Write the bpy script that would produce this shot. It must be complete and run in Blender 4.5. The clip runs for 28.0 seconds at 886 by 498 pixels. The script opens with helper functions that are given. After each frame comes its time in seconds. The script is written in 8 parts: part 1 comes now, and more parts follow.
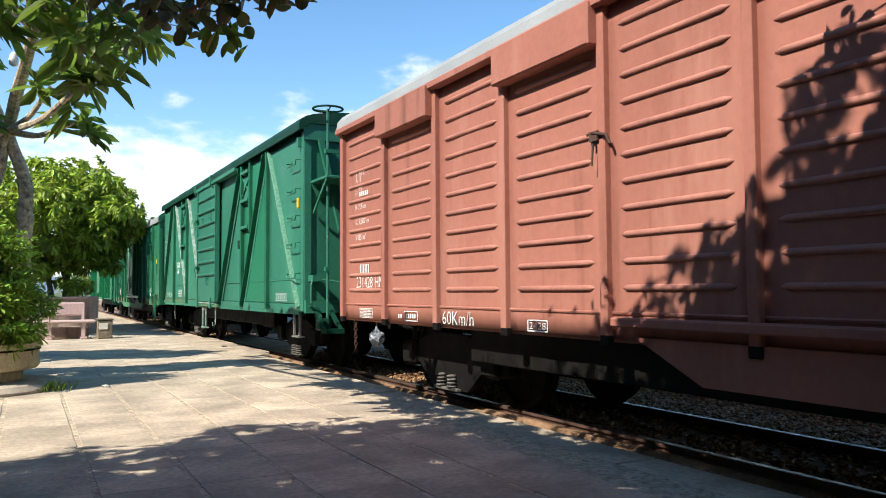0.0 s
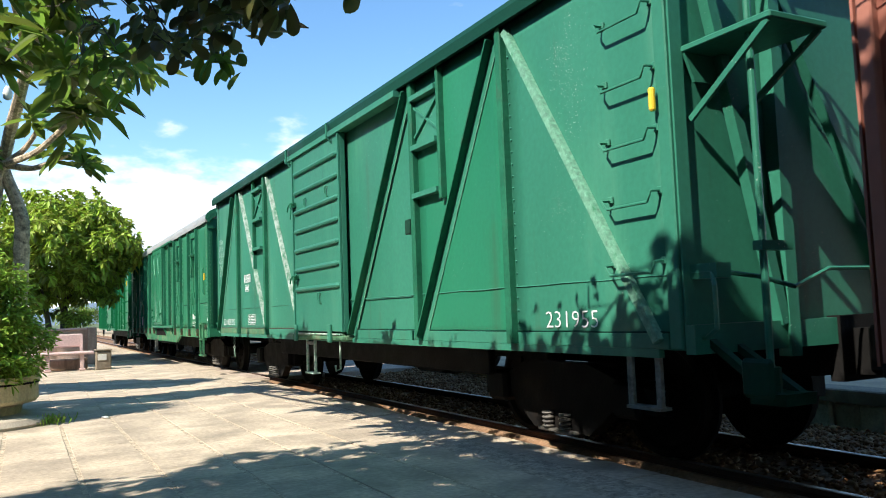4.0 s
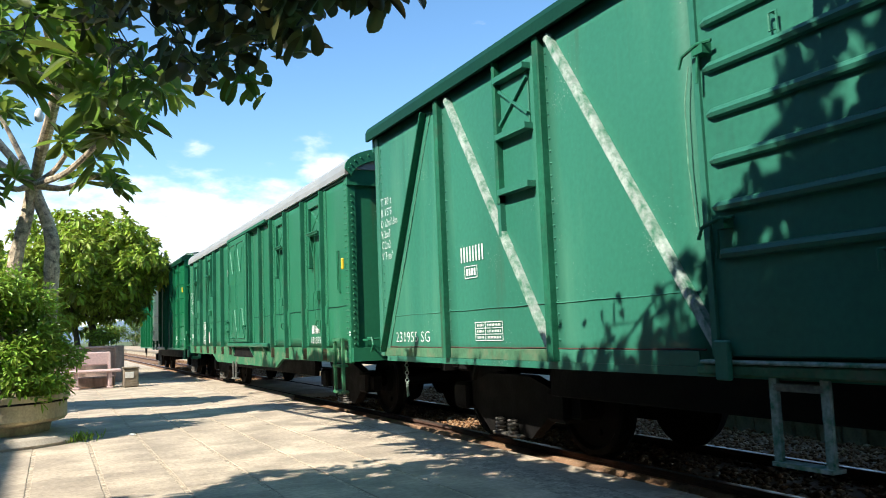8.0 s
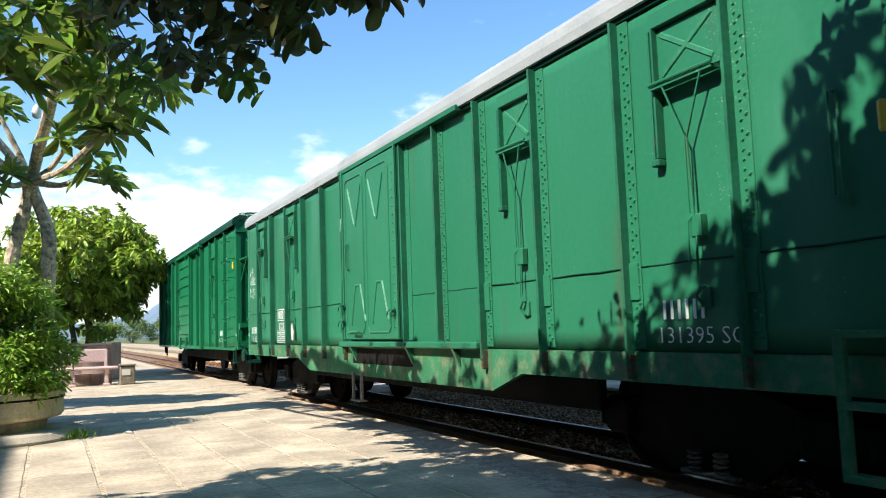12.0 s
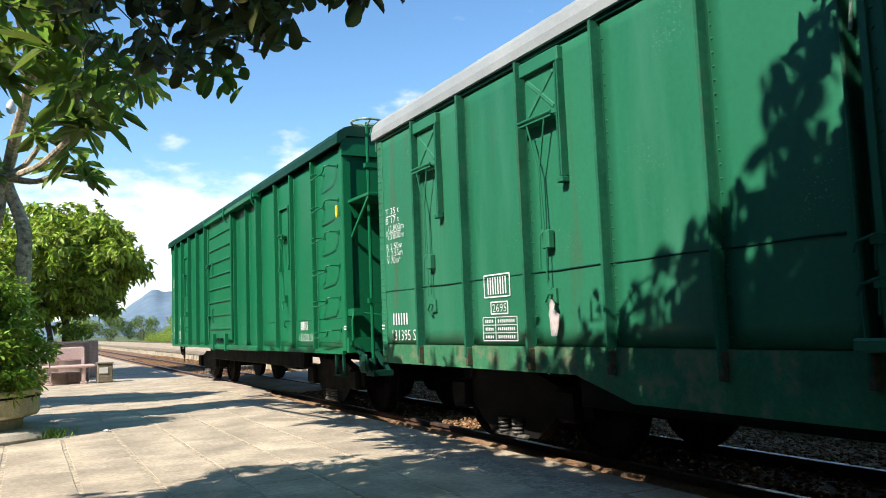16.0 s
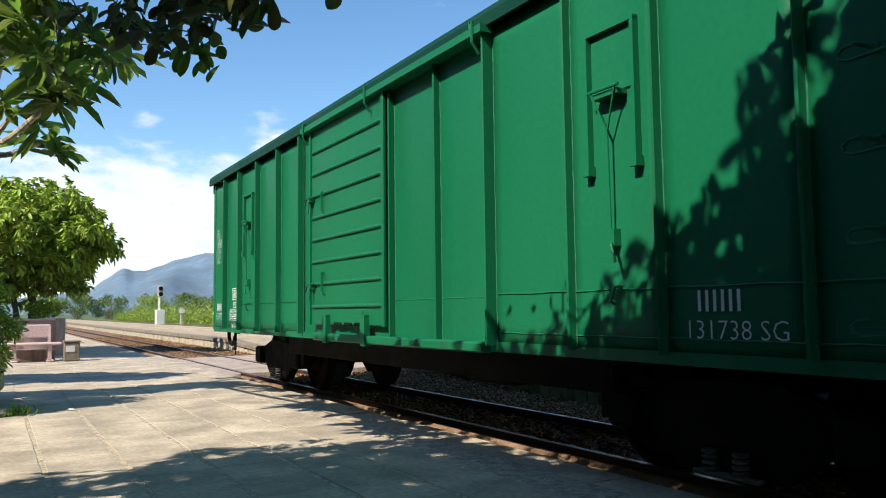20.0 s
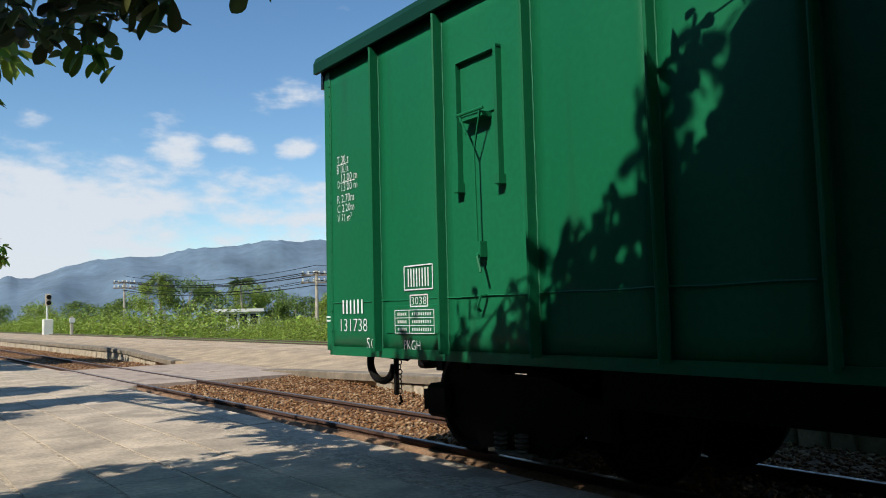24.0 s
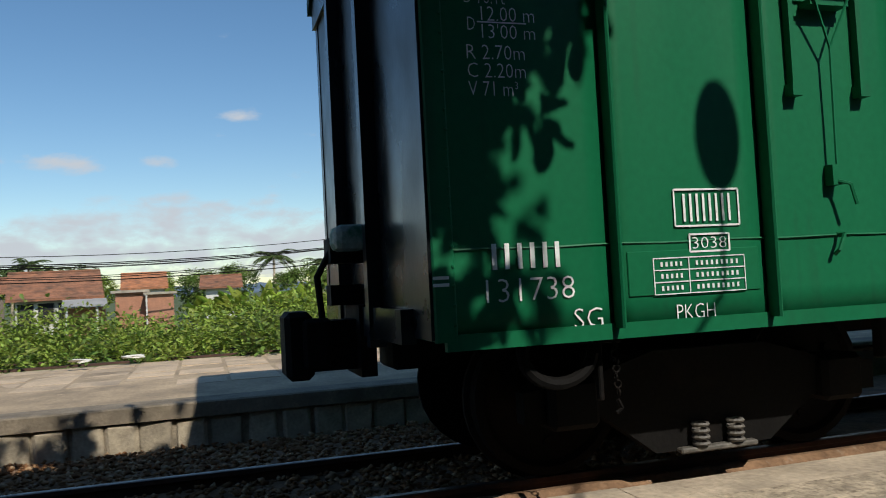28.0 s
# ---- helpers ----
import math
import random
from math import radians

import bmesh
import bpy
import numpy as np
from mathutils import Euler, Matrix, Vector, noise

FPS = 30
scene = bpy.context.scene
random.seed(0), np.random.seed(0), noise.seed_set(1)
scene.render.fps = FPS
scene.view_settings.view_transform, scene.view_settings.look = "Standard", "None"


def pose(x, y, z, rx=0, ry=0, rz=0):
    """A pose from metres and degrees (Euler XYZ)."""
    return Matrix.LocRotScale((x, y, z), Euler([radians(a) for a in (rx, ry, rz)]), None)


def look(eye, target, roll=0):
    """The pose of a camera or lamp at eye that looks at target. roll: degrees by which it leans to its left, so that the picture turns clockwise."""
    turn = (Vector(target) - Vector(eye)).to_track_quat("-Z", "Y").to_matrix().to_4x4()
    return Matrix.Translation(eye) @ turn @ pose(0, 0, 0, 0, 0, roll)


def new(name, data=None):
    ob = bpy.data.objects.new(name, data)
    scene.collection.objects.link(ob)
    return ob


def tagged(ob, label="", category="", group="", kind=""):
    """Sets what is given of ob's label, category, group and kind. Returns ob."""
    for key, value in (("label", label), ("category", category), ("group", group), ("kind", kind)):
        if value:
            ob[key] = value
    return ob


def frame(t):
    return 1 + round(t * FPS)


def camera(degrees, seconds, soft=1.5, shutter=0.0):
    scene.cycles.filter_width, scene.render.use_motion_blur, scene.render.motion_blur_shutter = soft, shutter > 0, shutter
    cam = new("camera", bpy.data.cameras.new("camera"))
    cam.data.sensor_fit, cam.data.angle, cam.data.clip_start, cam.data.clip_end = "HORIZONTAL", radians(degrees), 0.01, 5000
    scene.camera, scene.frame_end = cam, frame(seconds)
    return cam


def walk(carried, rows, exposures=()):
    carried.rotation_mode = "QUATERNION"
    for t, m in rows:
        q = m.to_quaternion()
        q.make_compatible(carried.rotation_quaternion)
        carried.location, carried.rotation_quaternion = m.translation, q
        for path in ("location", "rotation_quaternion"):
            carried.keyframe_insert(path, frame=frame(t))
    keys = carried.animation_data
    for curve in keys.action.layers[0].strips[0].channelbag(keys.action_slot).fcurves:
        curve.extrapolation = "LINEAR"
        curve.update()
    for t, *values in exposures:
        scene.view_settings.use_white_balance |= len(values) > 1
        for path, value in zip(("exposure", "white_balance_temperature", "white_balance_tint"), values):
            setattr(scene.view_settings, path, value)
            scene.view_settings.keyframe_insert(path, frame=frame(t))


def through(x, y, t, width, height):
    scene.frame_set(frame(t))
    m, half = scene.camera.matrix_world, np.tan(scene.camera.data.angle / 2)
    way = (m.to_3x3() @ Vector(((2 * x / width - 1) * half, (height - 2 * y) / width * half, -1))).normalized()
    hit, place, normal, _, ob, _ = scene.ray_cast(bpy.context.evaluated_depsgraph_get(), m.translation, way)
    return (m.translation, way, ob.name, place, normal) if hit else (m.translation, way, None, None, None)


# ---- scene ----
EXPOSURES = [(0.0, 0.76), (1.0, 0.78), (2.0, 0.96), (3.0, 0.98), (6.0, 0.82), (8.0, 0.91), (10.0, 1.01), (12.0, 0.96), (15.0, 0.81), (17.0, 0.71), (20.0, 0.56), (21.5, 0.52), (23.5, 0.30), (24.0, 0.06), (25.0, -0.04), (26.0, -0.07), (27.0, 0.13), (28.0, -0.30)]
# The place: the track runs along y, the near platform and the rail tops lie at z = 0, the eye sits at 1.1 m.
cam = camera(58.41, 28.0, 1.0, 0.12)
PATH = [
    (0, pose(0, 0, 1.1, 92.95, 0.39, -27.74)),
    (0.5, pose(0, 0, 1.1, 92.31, 0.63, -27.32)),
    (1, pose(0, 0, 1.1, 92.29, 1.16, -27.98)),
    (1.5, pose(0, 0, 1.1, 92.96, 1.80, -28.51)),
    (2, pose(0, 0, 1.1, 93.18, 2.01, -28.16)),
    (2.5, pose(0, 0, 1.1, 93.29, 2.37, -28.33)),
    (3, pose(0, 0, 1.1, 93.61, 1.66, -28.36)),
    (3.5, pose(0, 0, 1.1, 94.07, 2.04, -27.87)),
    (5.5, pose(0, 0, 1.1, 95.05, 1.71, -27.30)),
    (6, pose(0, 0, 1.1, 95.38, 1.78, -26.80)),
    (6.5, pose(0, 0, 1.1, 95.34, 1.84, -26.87)),
    (7, pose(0, 0, 1.1, 95.50, 2.16, -26.46)),
    (7.5, pose(0, 0, 1.1, 95.75, 2.26, -26.54)),
    (8, pose(0, 0, 1.1, 95.73, 2.22, -26.08)),
    (8.5, pose(0, 0, 1.1, 95.63, 2.17, -26.24)),
    (9, pose(0, 0, 1.1, 95.66, 2.08, -26.41)),
    (9.5, pose(0, 0, 1.1, 95.67, 1.86, -26.38)),
    (10, pose(0, 0, 1.1, 95.74, 1.96, -26.13)),
    (10.5, pose(0, 0, 1.1, 95.81, 1.92, -25.81)),
    (11, pose(0, 0, 1.1, 95.68, 2.05, -25.76)),
    (11.5, pose(0, 0, 1.1, 95.63, 2.06, -26.11)),
    (12, pose(0, 0, 1.1, 95.63, 1.96, -26.28)),
    (12.5, pose(0, 0, 1.1, 95.21, 2.15, -26.81)),
    (14.5, pose(0, 0, 1.1, 95.56, 2.20, -27.91)),
    (15, pose(0, 0, 1.1, 95.72, 2.34, -27.55)),
    (15.5, pose(0, 0, 1.1, 95.35, 2.45, -27.63)),
    (16, pose(0, 0, 1.1, 95.34, 2.15, -27.68)),
    (16.5, pose(0, 0, 1.1, 94.76, 1.67, -27.68)),
    (17, pose(0, 0, 1.1, 94.97, 1.59, -26.89)),
    (17.5, pose(0, 0, 1.1, 95.30, 1.79, -26.60)),
    (18, pose(0, 0, 1.1, 95.39, 2.32, -26.64)),
    (18.5, pose(0, 0, 1.1, 95.85, 2.68, -26.64)),
    (19, pose(0, 0, 1.1, 95.31, 2.02, -27.16)),
    (19.5, pose(0, 0, 1.1, 94.79, 1.45, -28.23)),
    (20, pose(0, 0, 1.1, 94.37, 0.66, -29.67)),
    (20.5, pose(0, 0, 1.1, 94.23, 0.47, -30.85)),
    (21, pose(0, 0, 1.1, 94.43, 0.62, -31.29)),
    (21.5, pose(0, 0, 1.1, 94.51, 1.11, -31.58)),
    (23.5, pose(-0.004, 0.006, 1.108, 94.80, 1.00, -33.27)),
    (24, pose(-0.008, 0.012, 1.115, 94.60, 1.40, -36.50)),
    (24.5, pose(-0.011, 0.017, 1.121, 94.35, 0.98, -42.27)),
    (25, pose(-0.001, -0.033, 1.123, 93.55, 0.56, -50.56)),
    (25.5, pose(-0.001, 0.014, 1.116, 92.84, 1.45, -60.47)),
    (26, pose(0.027, 0.015, 1.115, 93.32, 1.86, -68.90)),
    (26.5, pose(0.048, 0.001, 1.107, 94.01, 2.04, -78.67)),
    (27, pose(0.045, -0.015, 1.106, 93.49, 2.80, -87.81)),
    (27.5, pose(0.038, -0.027, 1.106, 92.75, 3.77, -97.05)),
    (28, pose(0.012, -0.032, 1.086, 92.37, 3.03, -106.93)),
]
walk(cam, PATH, EXPOSURES)

# How far the train has rolled (metres towards -y) at each time.
ROLLED = [(0, 17.543), (1, 19.198), (2, 20.907), (3, 22.594), (3.5, 23.435), (5.5, 26.746), (6, 27.600), (6.5, 28.449), (7, 29.321), (7.5, 30.215), (8, 31.122), (9, 32.844), (10, 34.591), (11, 36.369), (12, 38.153), (12.5, 39.026), (14.5, 42.443), (15.5, 44.183), (16.5, 45.931), (17.5, 47.694), (18.5, 49.518), (19.5, 51.315), (20.5, 53.111), (21.5, 54.960), (24, 59.473), (24.5, 60.371), (25, 61.248), (26, 62.978), (27, 64.694), (28, 66.405)]


def rolled(t):
    return float(np.interp(t, [a for a, b in ROLLED], [b for a, b in ROLLED]))

# ---- light ----
SUN_TO = Vector((-1.0, -0.29, 1.0)).normalized()     # towards the sun
world = bpy.data.worlds.new("world")
scene.world = world
world.use_nodes = True
wn = world.node_tree
sky = wn.nodes.new("ShaderNodeTexSky")
sky.sky_type, sky.sun_disc = "NISHITA", False
sky.sun_elevation = math.asin(SUN_TO.z)
sky.sun_rotation = math.atan2(SUN_TO.x, SUN_TO.y)
sky.air_density, sky.dust_density, sky.ozone_density = 1.0, 0.15, 2.0
wn.nodes["Background"].inputs["Strength"].default_value = 0.132
deep = wn.nodes.new("ShaderNodeHueSaturation")
deep.inputs["Saturation"].default_value = 1.17
tint = wn.nodes.new("ShaderNodeMix")
tint.data_type, tint.blend_type = "RGBA", "MULTIPLY"
tint.inputs["Factor"].default_value = 1.0
tint.inputs[7].default_value = (0.975, 1.015, 1.0, 1)
wn.links.new(sky.outputs["Color"], deep.inputs["Color"])
wn.links.new(deep.outputs["Color"], tint.inputs[6])
wn.links.new(tint.outputs[2], wn.nodes["Background"].inputs["Color"])
sun_data = bpy.data.lights.new("sun", "SUN")
sun_data.energy, sun_data.angle, sun_data.color = 5.0, radians(0.53), (1.0, 0.95, 0.86)
sun = new("sun", sun_data)
sun.matrix_world = look((0, 0, 40), Vector((0, 0, 40)) - SUN_TO)

# ---- mesh tools ----
def part(name, bm, material, parent=None, label="", smooth=False):
    """Links a bmesh as one mesh object under a thing or a part."""
    me = bpy.data.meshes.new(name)
    bm.to_mesh(me)
    bm.free()
    if isinstance(material, (list, tuple)):
        for m in material:
            me.materials.append(m)
    else:
        me.materials.append(material)
    if smooth:
        for f in me.polygons:
            f.use_smooth = True
    ob = new(name, me)
    if parent is not None:
        ob.parent = parent
    if label:
        ob["label"] = label
    return ob


def box(bm, x0, x1, y0, y1, z0, z1, m=None):
    """Adds a box to a bmesh, moved by the matrix m if given."""
    vs = [bm.verts.new(Vector((x, y, z)) if m is None else m @ Vector((x, y, z))) for x in (x0, x1) for y in (y0, y1) for z in (z0, z1)]
    for q in ((0, 1, 3, 2), (4, 6, 7, 5), (0, 4, 5, 1), (2, 3, 7, 6), (0, 2, 6, 4), (1, 5, 7, 3)):
        bm.faces.new([vs[i] for i in q])
    return vs


def rounded(x0, x1, y0, y1, z0, z1, r=0.01, seg=1):
    bm = bmesh.new()
    box(bm, x0, x1, y0, y1, z0, z1)
    bmesh.ops.bevel(bm, geom=bm.edges[:], offset=r, segments=seg, affect="EDGES", profile=0.5)
    return bm


def beam(bm, a, b, w, d, up=(1, 0, 0)):
    """A square bar from a to b: w across, d along up."""
    a, b = Vector(a), Vector(b)
    y = (b - a).normalized()
    u = Vector(up)
    u = (u - y * u.dot(y)).normalized()
    x = y.cross(u)
    m = Matrix((x, y, u)).transposed().to_4x4()
    m.translation = a
    box(bm, -w / 2, w / 2, 0, (b - a).length, -d / 2, d / 2, m)


def tube(bm, pts, r, n=8, caps=True):
    """A round bar along points; r may be a list of radii."""
    pts = [Vector(p) for p in pts]
    rs = r if isinstance(r, (list, tuple)) else [r] * len(pts)
    rings = []
    side = None
    for i, p in enumerate(pts):
        d = (pts[min(i + 1, len(pts) - 1)] - pts[max(i - 1, 0)]).normalized()
        if side is None:
            side = d.orthogonal().normalized()
        side = (side - d * side.dot(d))
        side = side.normalized() if side.length > 1e-6 else d.orthogonal().normalized()
        up = d.cross(side)
        rings.append([bm.verts.new(p + rs[i] * (math.cos(k * math.tau / n) * side + math.sin(k * math.tau / n) * up)) for k in range(n)])
    for a, b in zip(rings, rings[1:]):
        for k in range(n):
            bm.faces.new((a[k], a[(k + 1) % n], b[(k + 1) % n], b[k]))
    if caps:
        bm.faces.new(rings[0][::-1])
        bm.faces.new(rings[-1])


def ring(bm, centre, axis, radius, r, n=24, k=6):
    """A torus round an axis."""
    axis = Vector(axis).normalized()
    s = axis.orthogonal().normalized()
    u = axis.cross(s)
    c = Vector(centre)
    rings = []
    for i in range(n):
        d = math.cos(i * math.tau / n) * s + math.sin(i * math.tau / n) * u
        rings.append([bm.verts.new(c + d * (radius + r * math.cos(j * math.tau / k)) + axis * r * math.sin(j * math.tau / k)) for j in range(k)])
    for i in range(n):
        a, b = rings[i], rings[(i + 1) % n]
        for j in range(k):
            bm.faces.new((a[j], b[j], b[(j + 1) % k], a[(j + 1) % k]))


def spun(bm, profile, centre=(0, 0, 0), axis="z", n=24):
    """Turns a profile of (radius, height) round an axis."""
    c = Vector(centre)
    rings = []
    for r, h in profile:
        loop = []
        for i in range(n):
            a, b = r * math.cos(i * math.tau / n), r * math.sin(i * math.tau / n)
            loop.append(bm.verts.new(c + (Vector((a, b, h)) if axis == "z" else Vector((h, a, b)))))
        rings.append(loop)
    for a, b in zip(rings, rings[1:]):
        for i in range(n):
            bm.faces.new((a[i], a[(i + 1) % n], b[(i + 1) % n], b[i]))
    bm.faces.new(rings[0][::-1])
    bm.faces.new(rings[-1])


def prism(bm, outline, y0, y1, m=None):
    """Extrudes an outline of (x, z) from y0 to y1."""
    a = [bm.verts.new((x, y0, z)) for x, z in outline]
    b = [bm.verts.new((x, y1, z)) for x, z in outline]
    n = len(outline)
    for i in range(n):
        bm.faces.new((a[i], a[(i + 1) % n], b[(i + 1) % n], b[i]))
    bm.faces.new(a[::-1])
    bm.faces.new(b)
    if m is not None:
        for v in a + b:
            v.co = m @ v.co


def thing(name, label, category, group="", kind="", at=None):
    ob = new(name)
    ob.empty_display_size = 0.2
    if at is not None:
        ob.matrix_world = at
    return tagged(ob, label, category, group, kind)

def raw_mesh(name, verts, faces, mat, parent=None):
    """A mesh from arrays of vertices and equal-sided faces."""
    verts, faces = np.asarray(verts, np.float32), np.asarray(faces, np.int32)
    k = faces.shape[1]
    me = bpy.data.meshes.new(name)
    me.vertices.add(len(verts))
    me.vertices.foreach_set("co", verts.ravel())
    me.loops.add(faces.size)
    me.loops.foreach_set("vertex_index", faces.ravel())
    me.polygons.add(len(faces))
    me.polygons.foreach_set("loop_start", np.arange(0, faces.size, k, dtype=np.int32))
    me.update(calc_edges=True)
    me.materials.append(mat)
    ob = new(name, me)
    if parent is not None:
        ob.parent = parent
    return ob


def leaf_mesh(name, base, axis, length, width, mat, parent=None, seed=1, fold=0.18, droop=0.25, blunt=False):
    """Leaves as folded blades: a base point, a direction and a length each."""
    r = np.random.RandomState(seed)
    base, axis = np.asarray(base, float), np.asarray(axis, float)
    n = len(base)
    axis = axis / np.linalg.norm(axis, axis=1, keepdims=True)
    up = r.normal(0, 0.45, (n, 3)) + np.array([0, 0, 1.0])
    side = np.cross(axis, up)
    side /= np.linalg.norm(side, axis=1, keepdims=True) + 1e-9
    nor = np.cross(side, axis)
    L = (np.asarray(length) * np.ones(n))[:, None]
    W = (np.asarray(width) * np.ones(n))[:, None]
    tip = base + axis * L - np.array([0, 0, 1.0]) * L * droop
    lift = nor * W * fold
    m1, m2 = base + (tip - base) * 0.38 + nor * L * 0.05, base + (tip - base) * 0.74 + nor * L * 0.04
    if blunt == 2:
        outline_q = ((0.16, 0.20), (0.34, 0.37), (0.54, 0.48), (0.72, 0.50), (0.86, 0.40), (0.95, 0.22))
        mids = [base + (tip - base) * q + nor * L * (0.06 * math.sin(math.pi * q)) for q, k in outline_q]
        one = [m + side * W * k + lift * (2 * k) for m, (q, k) in zip(mids, outline_q)]
        two = [m - side * W * k + lift * (2 * k) for m, (q, k) in zip(mids, outline_q)]
        v = np.stack([base] + one + [tip] + two[::-1], 1).reshape(-1, 3)
        f = (np.array([(0, 13, 12, 11, 10, 9, 8, 7), (0, 7, 6, 5, 4, 3, 2, 1)])[None] + 14 * np.arange(n)[:, None, None]).reshape(-1, 8)
        return raw_mesh(name, v, f, mat, parent)
    if blunt:
        m3 = base + (tip - base) * 0.95 + nor * L * 0.01
        m1, m2 = base + (tip - base) * 0.36 + nor * L * 0.05, base + (tip - base) * 0.72 + nor * L * 0.04
        v = np.stack([base, m1 + side * W * 0.34 + lift, m2 + side * W * 0.5 + lift, m3 + side * W * 0.24 + lift, tip, m3 - side * W * 0.24 + lift, m2 - side * W * 0.5 + lift, m1 - side * W * 0.34 + lift], 1).reshape(-1, 3)
        f = (np.array([(0, 7, 6, 5, 4), (0, 4, 3, 2, 1)])[None] + 8 * np.arange(n)[:, None, None]).reshape(-1, 5)
        return raw_mesh(name, v, f, mat, parent)
    v = np.stack([base, m1 + side * W * 0.45 + lift, m2 + side * W * 0.5 + lift, tip, m2 - side * W * 0.5 + lift, m1 - side * W * 0.45 + lift], 1).reshape(-1, 3)
    f = (np.array([(0, 5, 4, 3), (0, 3, 2, 1)])[None] + 6 * np.arange(n)[:, None, None]).reshape(-1, 4)
    return raw_mesh(name, v, f, mat, parent)


def scatter_leaves(name, centres, radii, per, length, width, mat, parent=None, seed=1, flat=0.6, droop=0.25, hollow=0.55):
    """Leaves over the outer part of clumps (centres, radii)."""
    r = np.random.RandomState(seed)
    base, axis = [], []
    for c, q, n in zip(centres, radii, per if isinstance(per, (list, tuple)) else [per] * len(centres)):
        d = r.normal(0, 1, (n, 3))
        d /= np.linalg.norm(d, axis=1, keepdims=True)
        k = r.uniform(hollow, 1.0, (n, 1))
        base.append(np.asarray(c) + d * k * q * np.array([1, 1, flat]))
        axis.append(d * np.array([1, 1, 0.6]) + r.normal(0, 0.45, (n, 3)) + np.array([0, 0, 0.15]))
    base, axis = np.concatenate(base), np.concatenate(axis)
    n = len(base)
    return leaf_mesh(name, base, axis, length * r.uniform(0.6, 1.25, n), width * r.uniform(0.7, 1.2, n), mat, parent, seed + 1, droop=droop)


def rosettes(name, tips, ways, per, length, width, mat, parent=None, seed=1, droop=0.35, blunt=False, spread=0.0):
    """Whorls of long leaves at twig ends."""
    r = np.random.RandomState(seed)
    base, axis = [], []
    for t, w in zip(tips, ways):
        t, w = np.asarray(t, float), np.asarray(w, float)
        w = w / (np.linalg.norm(w) + 1e-9)
        d = r.normal(0, 1, (per, 3))
        d -= (d @ w)[:, None] * w * 0.8
        d /= np.linalg.norm(d, axis=1, keepdims=True)
        d += w * r.uniform(-0.2, 0.9, (per, 1))
        base.append(t - w * r.uniform(0, 0.35, (per, 1)) * length + r.normal(0, 1, (per, 3)) * spread)
        axis.append(d)
    base, axis = np.concatenate(base), np.concatenate(axis)
    n = len(base)
    return leaf_mesh(name, base, axis, length * r.uniform(0.65, 1.15, n), width * r.uniform(0.75, 1.15, n), mat, parent, seed + 1, droop=droop, blunt=blunt)

# ---- materials ----
def blotch(t, vec, below, colour, stretch, scale, lo, hi, most, where):
    """Lays a second colour over the first in spots of one scale, gathered where a coarser noise is high."""
    N, L = t.nodes.new, t.links.new
    mp = N("ShaderNodeMapping")
    mp.inputs["Scale"].default_value = stretch
    L(vec, mp.inputs["Vector"])
    n = N("ShaderNodeTexNoise")
    n.inputs["Scale"].default_value, n.inputs["Detail"].default_value = scale, 5
    L(mp.outputs[0], n.inputs["Vector"])
    w = N("ShaderNodeTexNoise")
    w.inputs["Scale"].default_value, w.inputs["Detail"].default_value = where, 3
    L(vec, w.inputs["Vector"])
    wr = N("ShaderNodeMapRange")
    wr.inputs["From Min"].default_value, wr.inputs["From Max"].default_value = 0.45, 0.72
    wr.inputs["To Min"].default_value, wr.inputs["To Max"].default_value = -0.06, 0.10
    L(w.outputs["Fac"], wr.inputs["Value"])
    s = N("ShaderNodeMath")
    s.operation = "ADD"
    L(n.outputs["Fac"], s.inputs[0])
    L(wr.outputs[0], s.inputs[1])
    r = N("ShaderNodeMapRange")
    r.inputs["From Min"].default_value, r.inputs["From Max"].default_value = lo, hi
    r.inputs["To Max"].default_value = most
    L(s.outputs[0], r.inputs["Value"])
    mx = N("ShaderNodeMix")
    mx.data_type = "RGBA"
    L(r.outputs[0], mx.inputs["Factor"])
    L(below, mx.inputs[6])
    mx.inputs[7].default_value = (*colour, 1)
    return mx.outputs[2]


